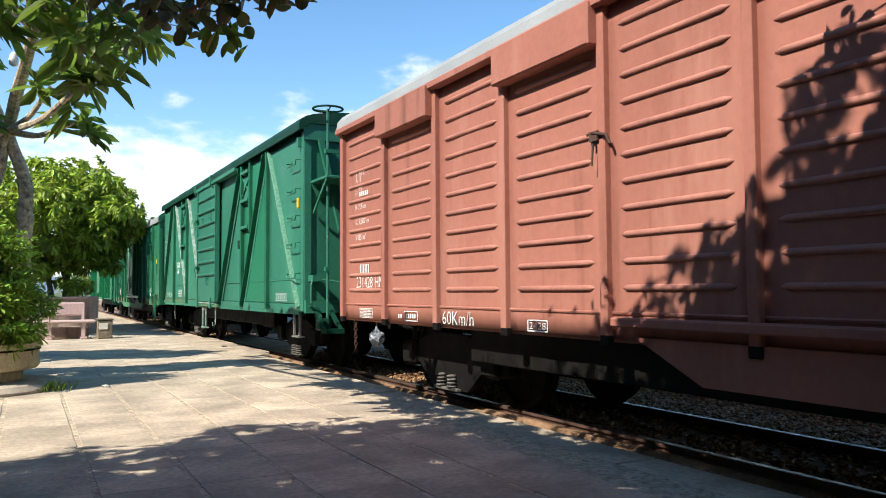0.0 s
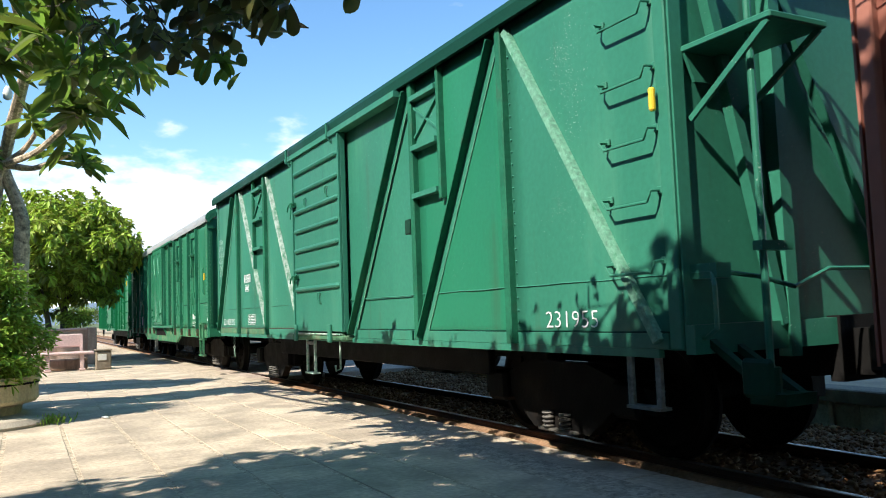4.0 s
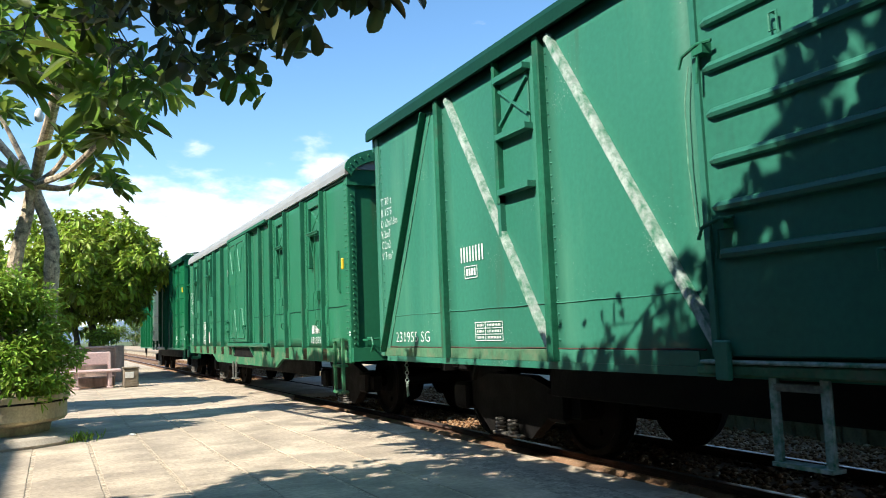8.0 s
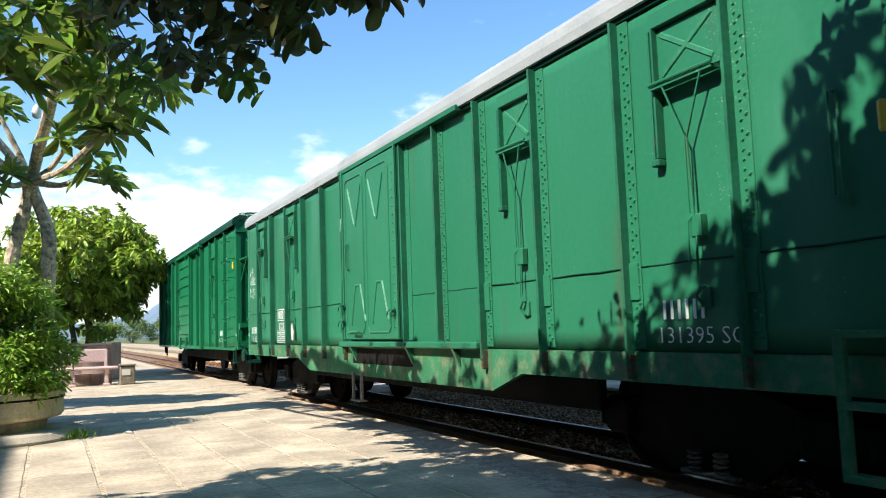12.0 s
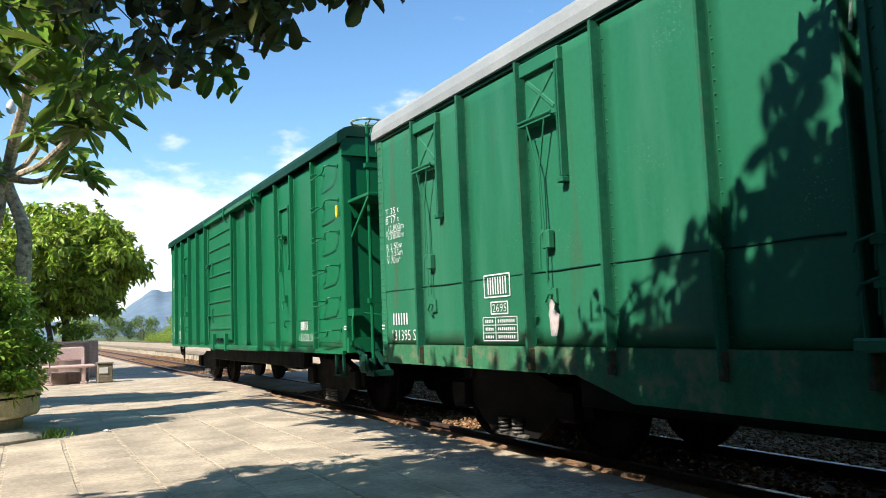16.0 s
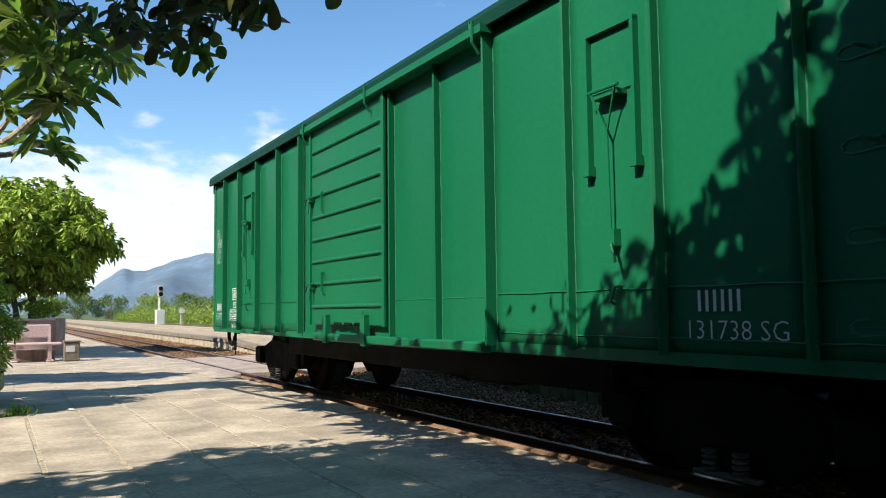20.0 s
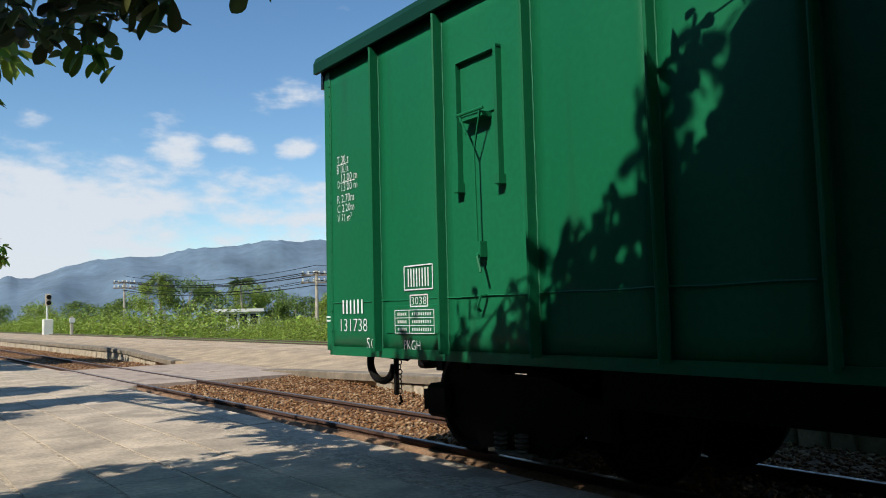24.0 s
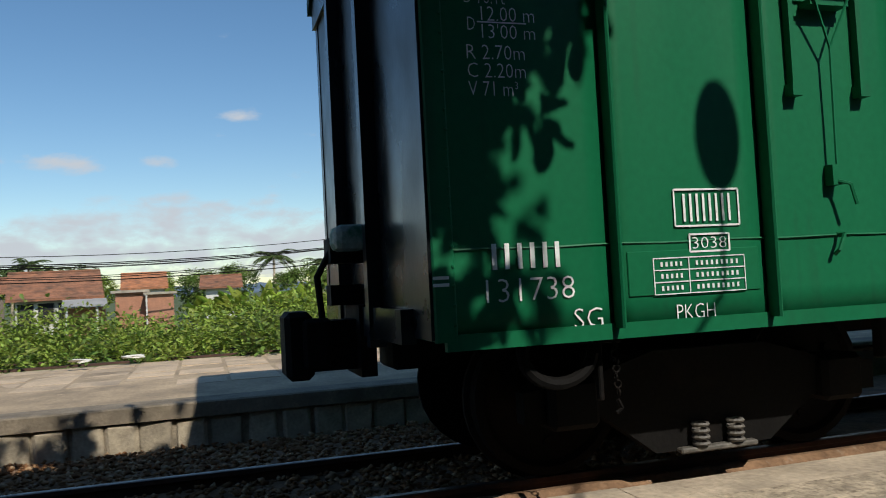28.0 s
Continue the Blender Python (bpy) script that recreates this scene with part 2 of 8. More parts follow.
def material(name, base, rough=0.6, metal=0.0, vary=0.15, scale=3.0, fine=40.0, bump=0.15, dirt=None, dirt_amount=0.4, dirt_scale=1.2, each=0.0, streak=False, spec=0.5, placed=False, rust=None, flake=None):
    """A surface of base colour with variation at two scales, an optional second colour in patches, and fine relief."""
    m = bpy.data.materials.new(name)
    m.use_nodes = True
    t = m.node_tree
    b = t.nodes["Principled BSDF"]
    N, L = t.nodes.new, t.links.new
    co = N("ShaderNodeTexCoord")
    vec = N("ShaderNodeNewGeometry").outputs["Position"] if placed else co.outputs["Object"]
    if streak:
        mp = N("ShaderNodeMapping")
        mp.inputs["Scale"].default_value = (1, 1, 0.16)
        L(vec, mp.inputs["Vector"])
        svec = mp.outputs["Vector"]
    else:
        svec = vec
    n1 = N("ShaderNodeTexNoise")
    n1.inputs["Scale"].default_value, n1.inputs["Detail"].default_value = scale, 5
    L(svec, n1.inputs["Vector"])
    n2 = N("ShaderNodeTexNoise")
    n2.inputs["Scale"].default_value, n2.inputs["Detail"].default_value = fine, 4
    L(vec, n2.inputs["Vector"])
    r1 = N("ShaderNodeMapRange")
    r1.inputs["From Min"].default_value, r1.inputs["From Max"].default_value = 0.3, 0.7
    r1.inputs["To Min"].default_value, r1.inputs["To Max"].default_value = 1 - vary, 1 + vary
    L(n1.outputs["Fac"], r1.inputs["Value"])
    r2 = N("ShaderNodeMapRange")
    r2.inputs["From Min"].default_value, r2.inputs["From Max"].default_value = 0.3, 0.7
    r2.inputs["To Min"].default_value, r2.inputs["To Max"].default_value = 1 - vary * 0.6, 1 + vary * 0.6
    L(n2.outputs["Fac"], r2.inputs["Value"])
    mul = N("ShaderNodeMath")
    mul.operation = "MULTIPLY"
    L(r1.outputs[0], mul.inputs[0])
    L(r2.outputs[0], mul.inputs[1])
    last = mul.outputs[0]
    if each:
        oi = N("ShaderNodeObjectInfo")
        re = N("ShaderNodeMapRange")
        re.inputs["To Min"].default_value, re.inputs["To Max"].default_value = 1 - each, 1 + each
        L(oi.outputs["Random"], re.inputs["Value"])
        m3 = N("ShaderNodeMath")
        m3.operation = "MULTIPLY"
        L(last, m3.inputs[0])
        L(re.outputs[0], m3.inputs[1])
        last = m3.outputs[0]
    col = N("ShaderNodeVectorMath")
    col.operation = "SCALE"
    col.inputs[0].default_value = base
    L(last, col.inputs["Scale"])
    out = col.outputs[0]
    if dirt is not None:
        n3 = N("ShaderNodeTexNoise")
        n3.inputs["Scale"].default_value, n3.inputs["Detail"].default_value, n3.inputs["Roughness"].default_value = dirt_scale, 8, 0.65
        L(svec, n3.inputs["Vector"])
        rr = N("ShaderNodeMapRange")
        rr.inputs["From Min"].default_value, rr.inputs["From Max"].default_value = 0.68 - 0.3 * dirt_amount, 0.78 - 0.15 * dirt_amount
        L(n3.outputs["Fac"], rr.inputs["Value"])
        mx = N("ShaderNodeMix")
        mx.data_type = "RGBA"
        L(rr.outputs[0], mx.inputs["Factor"])
        L(out, mx.inputs[6])
        mx.inputs[7].default_value = (*dirt, 1)
        out = mx.outputs[2]
    if rust is not None:
        # thin runs of rust and soot down the sheet, in places
        out = blotch(t, vec, out, rust, (7.0, 7.0, 0.45), 1.0, 0.60, 0.80, 0.55, 0.7)
    if flake is not None:
        # small chips where the paint has gone
        out = blotch(t, vec, out, flake, (1, 1, 1), 75.0, 0.715, 0.76, 0.6, 1.6)
    L(out, b.inputs["Base Color"])
    rg = N("ShaderNodeMapRange")
    rg.inputs["From Min"].default_value, rg.inputs["From Max"].default_value = 0.3, 0.7
    rg.inputs["To Min"].default_value, rg.inputs["To Max"].default_value = max(0.05, rough - 0.12), min(1, rough + 0.12)
    L(n1.outputs["Fac"], rg.inputs["Value"])
    L(rg.outputs[0], b.inputs["Roughness"])
    b.inputs["Metallic"].default_value = metal
    b.inputs["Specular IOR Level"].default_value = spec
    if bump:
        bp = N("ShaderNodeBump")
        bp.inputs["Strength"].default_value, bp.inputs["Distance"].default_value = bump, 0.01
        L(n2.outputs["Fac"], bp.inputs["Height"])
        L(bp.outputs[0], b.inputs["Normal"])
    return m


# In these greens the broad tone variation also paints the sheets' soft sheen.
GREEN_A = material("green_paint_faded", (0.028, 0.160, 0.102), 0.48, vary=0.13, scale=1.0, fine=25, bump=0.06, dirt=(0.06, 0.215, 0.135), dirt_amount=0.4, streak=True, spec=0.30, rust=(0.05, 0.07, 0.04), flake=(0.55, 0.58, 0.52))
GREEN_B = material("green_paint", (0.018, 0.142, 0.071), 0.45, vary=0.09, scale=1.1, fine=25, bump=0.06, dirt=(0.04, 0.175, 0.10), dirt_amount=0.4, streak=True, spec=0.30, rust=(0.075, 0.060, 0.035), flake=(0.30, 0.38, 0.30))
GREEN_C = material("green_paint_fresh", (0.007, 0.130, 0.053), 0.40, vary=0.10, scale=1.0, fine=25, bump=0.05, streak=True, spec=0.22, rust=(0.02, 0.07, 0.035))
GREEN_DARK = material("green_paint_end", (0.006, 0.042, 0.026), 0.5, vary=0.12, scale=2, bump=0.1, dirt=(0.03, 0.05, 0.035), dirt_amount=0.4, spec=0.07)
RED = material("red_oxide_paint", (0.325, 0.132, 0.096), 0.6, vary=0.10, scale=1.3, fine=22, bump=0.08, dirt=(0.42, 0.20, 0.15), dirt_amount=0.35, streak=True, spec=0.15, rust=(0.10, 0.045, 0.03), flake=(0.42, 0.22, 0.16))
SCUFF = material("scuffed_pale_paint", (0.36, 0.42, 0.37), 0.7, vary=0.25, scale=8, bump=0.4, dirt=(0.03, 0.17, 0.09), dirt_amount=0.85, dirt_scale=11)
ROOF_GREY = material("grey_roof_paint", (0.27, 0.285, 0.28), 0.6, vary=0.12, scale=2, dirt=(0.17, 0.17, 0.15), dirt_amount=0.45)
BLACK_STEEL = material("sooty_steel", (0.007, 0.0065, 0.006), 0.75, vary=0.3, scale=6, bump=0.3, dirt=(0.016, 0.011, 0.008), dirt_amount=0.4, spec=0.12)
RAIL_STEEL = material("worn_rail_steel", (0.17, 0.13, 0.105), 0.42, 0.7, vary=0.2, scale=8)
RUST = material("rusty_steel", (0.066, 0.033, 0.022), 0.9, vary=0.3, scale=9, bump=0.4)
WHITE_PAINT = material("white_stencil_paint", (0.78, 0.79, 0.76), 0.6, vary=0.08, scale=30, dirt=(0.35, 0.42, 0.38), dirt_amount=0.25, dirt_scale=18)
YELLOW = material("yellow_paint", (0.75, 0.48, 0.03), 0.5, vary=0.1)
PAVING = material("worn_concrete_slab", (0.445, 0.36, 0.263), 0.88, vary=0.31, scale=1.7, fine=24, bump=0.8, dirt=(0.27, 0.225, 0.165), dirt_amount=0.62, dirt_scale=1.3, each=0.09, placed=True, flake=(0.17, 0.135, 0.095))
JOINT = material("slab_joint_dirt", (0.45, 0.365, 0.26), 0.95, vary=0.35, scale=9, bump=0.9, dirt=(0.17, 0.13, 0.09), dirt_amount=0.6, dirt_scale=26, placed=True)
CONCRETE = material("old_concrete", (0.38, 0.325, 0.25), 0.9, vary=0.2, scale=3, bump=0.4, dirt=(0.22, 0.19, 0.15), dirt_amount=0.5, placed=True)
CROSSING = material("worn_crossing_slab", (0.37, 0.29, 0.225), 0.9, vary=0.25, scale=3, fine=30, bump=0.6, dirt=(0.20, 0.15, 0.11), dirt_amount=0.5, placed=True)
KERB_OLD = material("mossy_kerb_concrete", (0.21, 0.17, 0.12), 0.95, vary=0.3, scale=4, fine=40, bump=0.6, dirt=(0.13, 0.105, 0.07), dirt_amount=0.6, dirt_scale=2.5, placed=True)
DECK = material("dirty_cement_deck", (0.385, 0.29, 0.185), 0.95, vary=0.28, scale=2.5, fine=30, bump=0.6, dirt=(0.23, 0.175, 0.115), dirt_amount=0.5, dirt_scale=1.2, placed=True)
GRASS = material("weedy_verge", (0.11, 0.15, 0.035), 0.95, vary=0.4, scale=2, fine=20, bump=0.8, dirt=(0.20, 0.16, 0.09), dirt_amount=0.35, dirt_scale=1.5)
BLOCK = material("stone_block", (0.37, 0.31, 0.22), 0.9, vary=0.25, scale=5, bump=0.5, dirt=(0.16, 0.14, 0.12), dirt_amount=0.4, each=0.2)
BALLAST = material("ballast_stone", (0.20, 0.12, 0.07), 0.95, vary=0.35, scale=6, fine=35, bump=0.8, dirt=(0.29, 0.22, 0.16), dirt_amount=0.35, dirt_scale=22, each=0.3, spec=0.1)
EARTH = material("grassy_earth", (0.075, 0.10, 0.03), 0.95, vary=0.4, scale=0.4, fine=3, bump=0.4, dirt=(0.17, 0.14, 0.08), dirt_amount=0.3, dirt_scale=0.1)
BARK = material("pale_bark", (0.52, 0.42, 0.29), 0.9, vary=0.35, scale=10, fine=60, bump=1.0, dirt=(0.10, 0.075, 0.055), dirt_amount=0.7, dirt_scale=14)
PINK = material("pink_terrazzo", (0.56, 0.40, 0.365), 0.55, vary=0.12, scale=25, fine=90, bump=0.1)
POT = material("old_cement_pot", (0.43, 0.36, 0.215), 0.9, vary=0.25, scale=4, bump=0.4, dirt=(0.13, 0.10, 0.07), dirt_amount=0.5, streak=True)
PLASTER = material("cream_plaster", (0.62, 0.60, 0.54), 0.9, vary=0.12, scale=1)
FAR_PAVE = material("tan_paving", (0.50, 0.38, 0.255), 0.9, vary=0.2, scale=3, bump=0.3, dirt=(0.30, 0.24, 0.175), dirt_amount=0.5, dirt_scale=1.4, each=0.12, placed=True)
WOOD = material("weathered_sleeper", (0.075, 0.052, 0.036), 0.9, vary=0.35, scale=7, bump=0.5)


def leaf_material(name, base, each=0.25, rough=0.45, through=0.35):
    m = bpy.data.materials.new(name)
    m.use_nodes = True
    t = m.node_tree
    b = t.nodes["Principled BSDF"]
    N, L = t.nodes.new, t.links.new
    geo = N("ShaderNodeNewGeometry")
    r = N("ShaderNodeMapRange")
    r.inputs["To Min"].default_value, r.inputs["To Max"].default_value = 1 - each, 1 + each
    L(geo.outputs["Random Per Island"], r.inputs["Value"])
    hue = N("ShaderNodeHueSaturation")
    hue.inputs["Color"].default_value = (*base, 1)
    h = N("ShaderNodeMapRange")
    h.inputs["To Min"].default_value, h.inputs["To Max"].default_value = 0.475, 0.515
    L(geo.outputs["Random Per Island"], h.inputs["Value"])
    L(h.outputs[0], hue.inputs["Hue"])
    L(r.outputs[0], hue.inputs["Value"])
    L(hue.outputs[0], b.inputs["Base Color"])
    b.inputs["Roughness"].default_value = rough
    tr = N("ShaderNodeBsdfTranslucent")
    L(hue.outputs[0], tr.inputs["Color"])
    mix = N("ShaderNodeMixShader")
    mix.inputs[0].default_value = through
    L(b.outputs[0], mix.inputs[1])
    L(tr.outputs[0], mix.inputs[2])
    L(mix.outputs[0], t.nodes["Material Output"].inputs["Surface"])
    return m


LEAF_NEAR = leaf_material("broad_leaf", (0.16, 0.25, 0.035), 0.45, 0.4, 0.5)
# Near-black copy of the leaf: shade under the canopy put into its colour.
LEAF_SHADED = leaf_material("shaded_broad_leaf", (0.050, 0.050, 0.022), 0.4, 0.5, 0.08)
# Dark copy of the bark for limbs beneath foliage; the shade is in the colour.
BARK_SHADED = material("shaded_bark", (0.11, 0.09, 0.07), 0.9, vary=0.3, scale=10, bump=0.5)
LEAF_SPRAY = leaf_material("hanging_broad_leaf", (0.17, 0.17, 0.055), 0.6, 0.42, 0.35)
LEAF_TREE = leaf_material("bright_tree_leaf", (0.31, 0.41, 0.05), 0.55, 0.5, 0.35)
LEAF_POT = leaf_material("potted_bush_leaf", (0.25, 0.40, 0.05), 0.4, 0.5, 0.35)
LEAF_FAR = leaf_material("far_tree_leaf", (0.13, 0.20, 0.035), 0.5, 0.6, 0.3)
LEAF_HEDGE = leaf_material("hedge_leaf", (0.245, 0.325, 0.048), 0.45, 0.6, 0.3)
LEAF_PALM = leaf_material("palm_leaf", (0.10, 0.15, 0.04), 0.35, 0.5, 0.2)

# ---- ground, platforms and track ----
EDGE = 3.66            # near platform's edge
TRACK = 4.6            # track centre
FAR_EDGE = 7.0         # far platform's edge
PITCH = 0.525          # paving slabs
CROSS0, CROSS1 = 14.5, 20.2      # the paved foot crossing
bm = bmesh.new()
bmesh.ops.create_grid(bm, x_segments=90, y_segments=90, size=1)
for v in bm.verts:
    x, y = math.copysign(abs(v.co.x) ** 3, v.co.x) * 4600, math.copysign(abs(v.co.y) ** 3, v.co.y) * 4600
    v.co = Vector((x, y, -0.45 - 0.8 * min(1, max(0, (x - 16) / 30))))
tagged(part("ground", bm, EARTH), "grassy earth reaching to the hills", "ground", kind="structure")


def slab_mesh(name, w, l, h, mat, seed):
    """A worn slab: bevelled, its corners a little off square."""
    rnd = random.Random(seed)
    bm = rounded(-w / 2, w / 2, -l / 2, l / 2, -h, 0, 0.003)
    for v in bm.verts:
        v.co.x += rnd.uniform(-0.004, 0.004)
        v.co.y += rnd.uniform(-0.0015, 0.0015)
    me = bpy.data.meshes.new(name)
    bm.to_mesh(me)
    bm.free()
    me.materials.append(mat)
    return me


def joined_slabs(name, cells, w, l, h, mat, parent):
    """Many slabs in one mesh."""
    bm = bmesh.new()
    for x, y, z in cells:
        box(bm, x - w / 2, x + w / 2, y - l / 2, y + l / 2, z - h, z)
    return tagged(part(name, bm, mat, parent), kind="stuff")


bm = bmesh.new()
box(bm, -14, EDGE - 0.33, -14, 130, -0.45, -0.006)
platform = tagged(part("pavement_near", bm, JOINT), "worn concrete slab platform, sunlit and dappled with tree shade", "platform", kind="structure")
random.seed(5)
bm = bmesh.new()
for k in range(72):
    y = -14 + k * 2.0
    if 13.9 < y < 21.9:
        continue
    box(bm, EDGE - 0.325, EDGE, y, y + 1.985, -0.45, -0.002 - 0.006 * random.random())
box(bm, EDGE - 0.325, EDGE + 0.2, 14.0, 21.985, -0.45, -0.012)
kerb = tagged(part("kerb_near", bm, PAVING), "worn concrete kerb along the platform edge", "kerb", kind="structure")
# Unseen wall added behind the eye to keep sky light off the train.
bm = bmesh.new()
box(bm, -9.2, -8.9, -40, 44, -0.1, 8.6)
tagged(part("wall_station", bm, CONCRETE), "plain unseen wall added behind the platform to block sky light", "wall", kind="structure")

# ballast bed, sleepers and rails
bm = bmesh.new()
prism(bm, [(EDGE + 0.02, -0.44), (EDGE + 0.02, -0.15), (3.80, -0.15), (3.96, -0.05), (4.2, -0.088), (5.1, -0.09), (5.5, -0.115), (6.2, -0.16), (FAR_EDGE + 0.3, -0.20), (FAR_EDGE + 0.3, -0.44)], -40, 160)
heap = [bm.verts.new(c) for c in ((5.7, 8.5, -0.145), (FAR_EDGE + 0.1, 8.5, -0.21), (FAR_EDGE + 0.1, 12.5, -0.06), (FAR_EDGE + 0.1, 14.6, -0.05), (5.7, 14.6, -0.13))]
bm.faces.new(heap)
tagged(part("ballast_bed", bm, BALLAST), "brown crushed stone ballast between the platforms", "ballast", kind="stuff")
for sx in (-0.535, 0.535):
    bm = bmesh.new()
    x = TRACK + sx
    prism(bm, [(x - 0.055, -0.13), (x + 0.055, -0.13), (x + 0.055, -0.118), (x + 0.008, -0.105), (x + 0.008, -0.04), (x + 0.03, -0.03), (x + 0.03, -0.004), (x + 0.022, 0.0), (x - 0.022, 0.0), (x - 0.03, -0.004), (x - 0.03, -0.03), (x - 0.008, -0.04), (x - 0.008, -0.105), (x - 0.055, -0.118)], -40, 160)
    bmesh.ops.recalc_face_normals(bm, faces=bm.faces[:])
    bm.normal_update()
    for f in bm.faces:
        f.material_index = 1 if abs(f.normal.z) > 0.4 and f.calc_center_median().z > -0.003 else 0
    tagged(part("rail", bm, [RUST, RAIL_STEEL]), "rusty steel rail with a worn bright head", "rail", "rails of the track", "structure")
sleeper = slab_mesh("sleeper", 1.36, 0.2, 0.12, WOOD, 3)
for k in range(48):
    s = new("sleeper", sleeper)
    s.location = (TRACK, -6.0 + k * 0.62, -0.112)
    tagged(s, "weathered dark sleeper under the rails", "sleeper", "sleepers of the track", "structure")

# second track behind the far platform
for x in (12.0, 13.07):
    bm = bmesh.new()
    prism(bm, [(x - 0.05, 0.12), (x + 0.05, 0.12), (x + 0.03, 0.215), (x - 0.03, 0.215)], -40, 160)
    tagged(part("rail", bm, RUST), "rusty rail of the disused track beside the shrubs", "rail", "rails of the track", "structure")

# far platform: a paved deck, ramps at the crossing, a cap kerb and a wall of stone blocks
def far_z(y):
    """Height of the far platform's edge, which ramps down to the crossing."""
    return float(np.interp(y, [8.6, 14.0, 16.5, 22.0, 27.3], [0.2, 0.07, -0.01, -0.01, 0.2]))


bm = bmesh.new()
ys = [-40 + 2 * k for k in range(22)] + [4 + 0.5 * k for k in range(48)] + [28 + 6 * k for k in range(22)]
cols = [FAR_EDGE + 0.1, FAR_EDGE + 0.7, FAR_EDGE + 1.4, FAR_EDGE + 2.2, 11.6]
prev = None
for y in ys:
    row = []
    for i, x in enumerate(cols):
        z = far_z(y) if i < 2 else 0.2 - (0.2 - far_z(y)) * (0.5 if i == 2 else 0)
        row.append(bm.verts.new((x, y, z - 0.008)))
    row = [bm.verts.new((cols[0], y, -0.44))] + row + [bm.verts.new((cols[-1], y, -0.44))]
    if prev:
        for i in range(len(row) - 1):
            bm.faces.new((prev[i], prev[i + 1], row[i + 1], row[i]))
    prev = row
bmesh.ops.recalc_face_normals(bm, faces=bm.faces[:])
far = tagged(part("pavement_far", bm, DECK), "worn tan paved platform across the track", "platform", kind="structure")
bm = bmesh.new()
box(bm, 11.6, 15.0, -40, 160, -0.44, 0.18)
tagged(part("verge", bm, GRASS), "grassy verge beside the disused track", "verge", kind="structure")
bm = bmesh.new()
prev = None
for k in range(200):
    y = -40 + k
    if 16.2 < y < 21.6:
        prev = None
        continue
    z = far_z(y)
    row = [bm.verts.new(c) for c in ((FAR_EDGE - 0.03, y, z - 0.125), (FAR_EDGE - 0.03, y, z - 0.012), (FAR_EDGE - 0.01, y, z), (FAR_EDGE + 0.32, y, z), (FAR_EDGE + 0.32, y, z - 0.125))]
    if prev:
        for i in range(5):
            bm.faces.new((prev[i], prev[(i + 1) % 5], row[(i + 1) % 5], row[i]))
    if prev is None or 15.5 < y < 16.2:
        bm.faces.new(row)
    prev = row
bmesh.ops.recalc_face_normals(bm, faces=bm.faces[:])
tagged(part("kerb_far", bm, KERB_OLD), "stained concrete cap kerb on the far platform edge", "kerb", kind="structure")
bm = bmesh.new()
box(bm, FAR_EDGE + 0.03, FAR_EDGE + 0.098, -40, 8.6, -0.44, 0.07)
box(bm, FAR_EDGE + 0.03, FAR_EDGE + 0.098, 8.6, 11.0, -0.44, -0.02)
box(bm, FAR_EDGE + 0.03, FAR_EDGE + 0.098, 11.0, 16.0, -0.44, -0.12)
box(bm, FAR_EDGE + 0.03, FAR_EDGE + 0.098, 25.0, 160, -0.44, 0.06)
MORTAR = material("crumbling_mortar", (0.27, 0.225, 0.16), 0.95, vary=0.3, scale=7, fine=45, bump=0.9, dirt=(0.12, 0.10, 0.07), dirt_amount=0.5, dirt_scale=5, placed=True)
blockwall = tagged(part("wall_far_platform", bm, MORTAR), "low retaining wall of pale stone blocks below the far platform", "wall", kind="structure")

# ---- paving slabs, blocks and stones ----
SLABS = [slab_mesh("slab", PITCH - 0.036, PITCH - 0.001, 0.03, PAVING, s) for s in range(6)]
rnd = random.Random(11)
far_cells = []
for i in range(-9, 7):
    for j in range(-20, 60):
        x, y = 0.10 + PITCH * i, PITCH * (j + 0.5)
        if x > EDGE - 0.33 - PITCH / 2 + 0.03:
            continue
        z = rnd.uniform(-0.0025, 0.0005)
        if -1.2 < x and 3.6 < y < 20.0:
            s = new("slab", rnd.choice(SLABS))
            s.parent = platform
            s.matrix_basis = pose(x, y, z, rnd.uniform(-0.1, 0.1), rnd.uniform(-0.1, 0.1), rnd.choice((0, 180)))
        else:
            far_cells.append((x, y, z))
joined_slabs("slab_field", far_cells, PITCH - 0.042, PITCH - 0.008, 0.03, PAVING, platform)

FAR_SLABS = [slab_mesh("slab", 0.50, 0.50, 0.02, FAR_PAVE, 20 + s) for s in range(4)]
far_cells = []
for i in range(8):
    for j in range(-40, 110):
        x, y = FAR_EDGE + 0.62 + 0.545 * i, 0.545 * j
        edge = far_z(y)
        if i < 2 or (edge < 0.195 and i < 4):
            continue
        if -3.5 < y < 8.0:
            s = new("slab", rnd.choice(FAR_SLABS))
            s.parent = far
            s.matrix_basis = pose(x, y, 0.2 + rnd.uniform(-0.012, 0.002), rnd.uniform(-0.4, 0.4), rnd.uniform(-0.4, 0.4), rnd.choice((0, 90, 180, 270)))
        else:
            far_cells.append((x, y, 0.2 + rnd.uniform(-0.011, 0.002)))
joined_slabs("slab_field", far_cells, 0.50, 0.50, 0.02, FAR_PAVE, far)

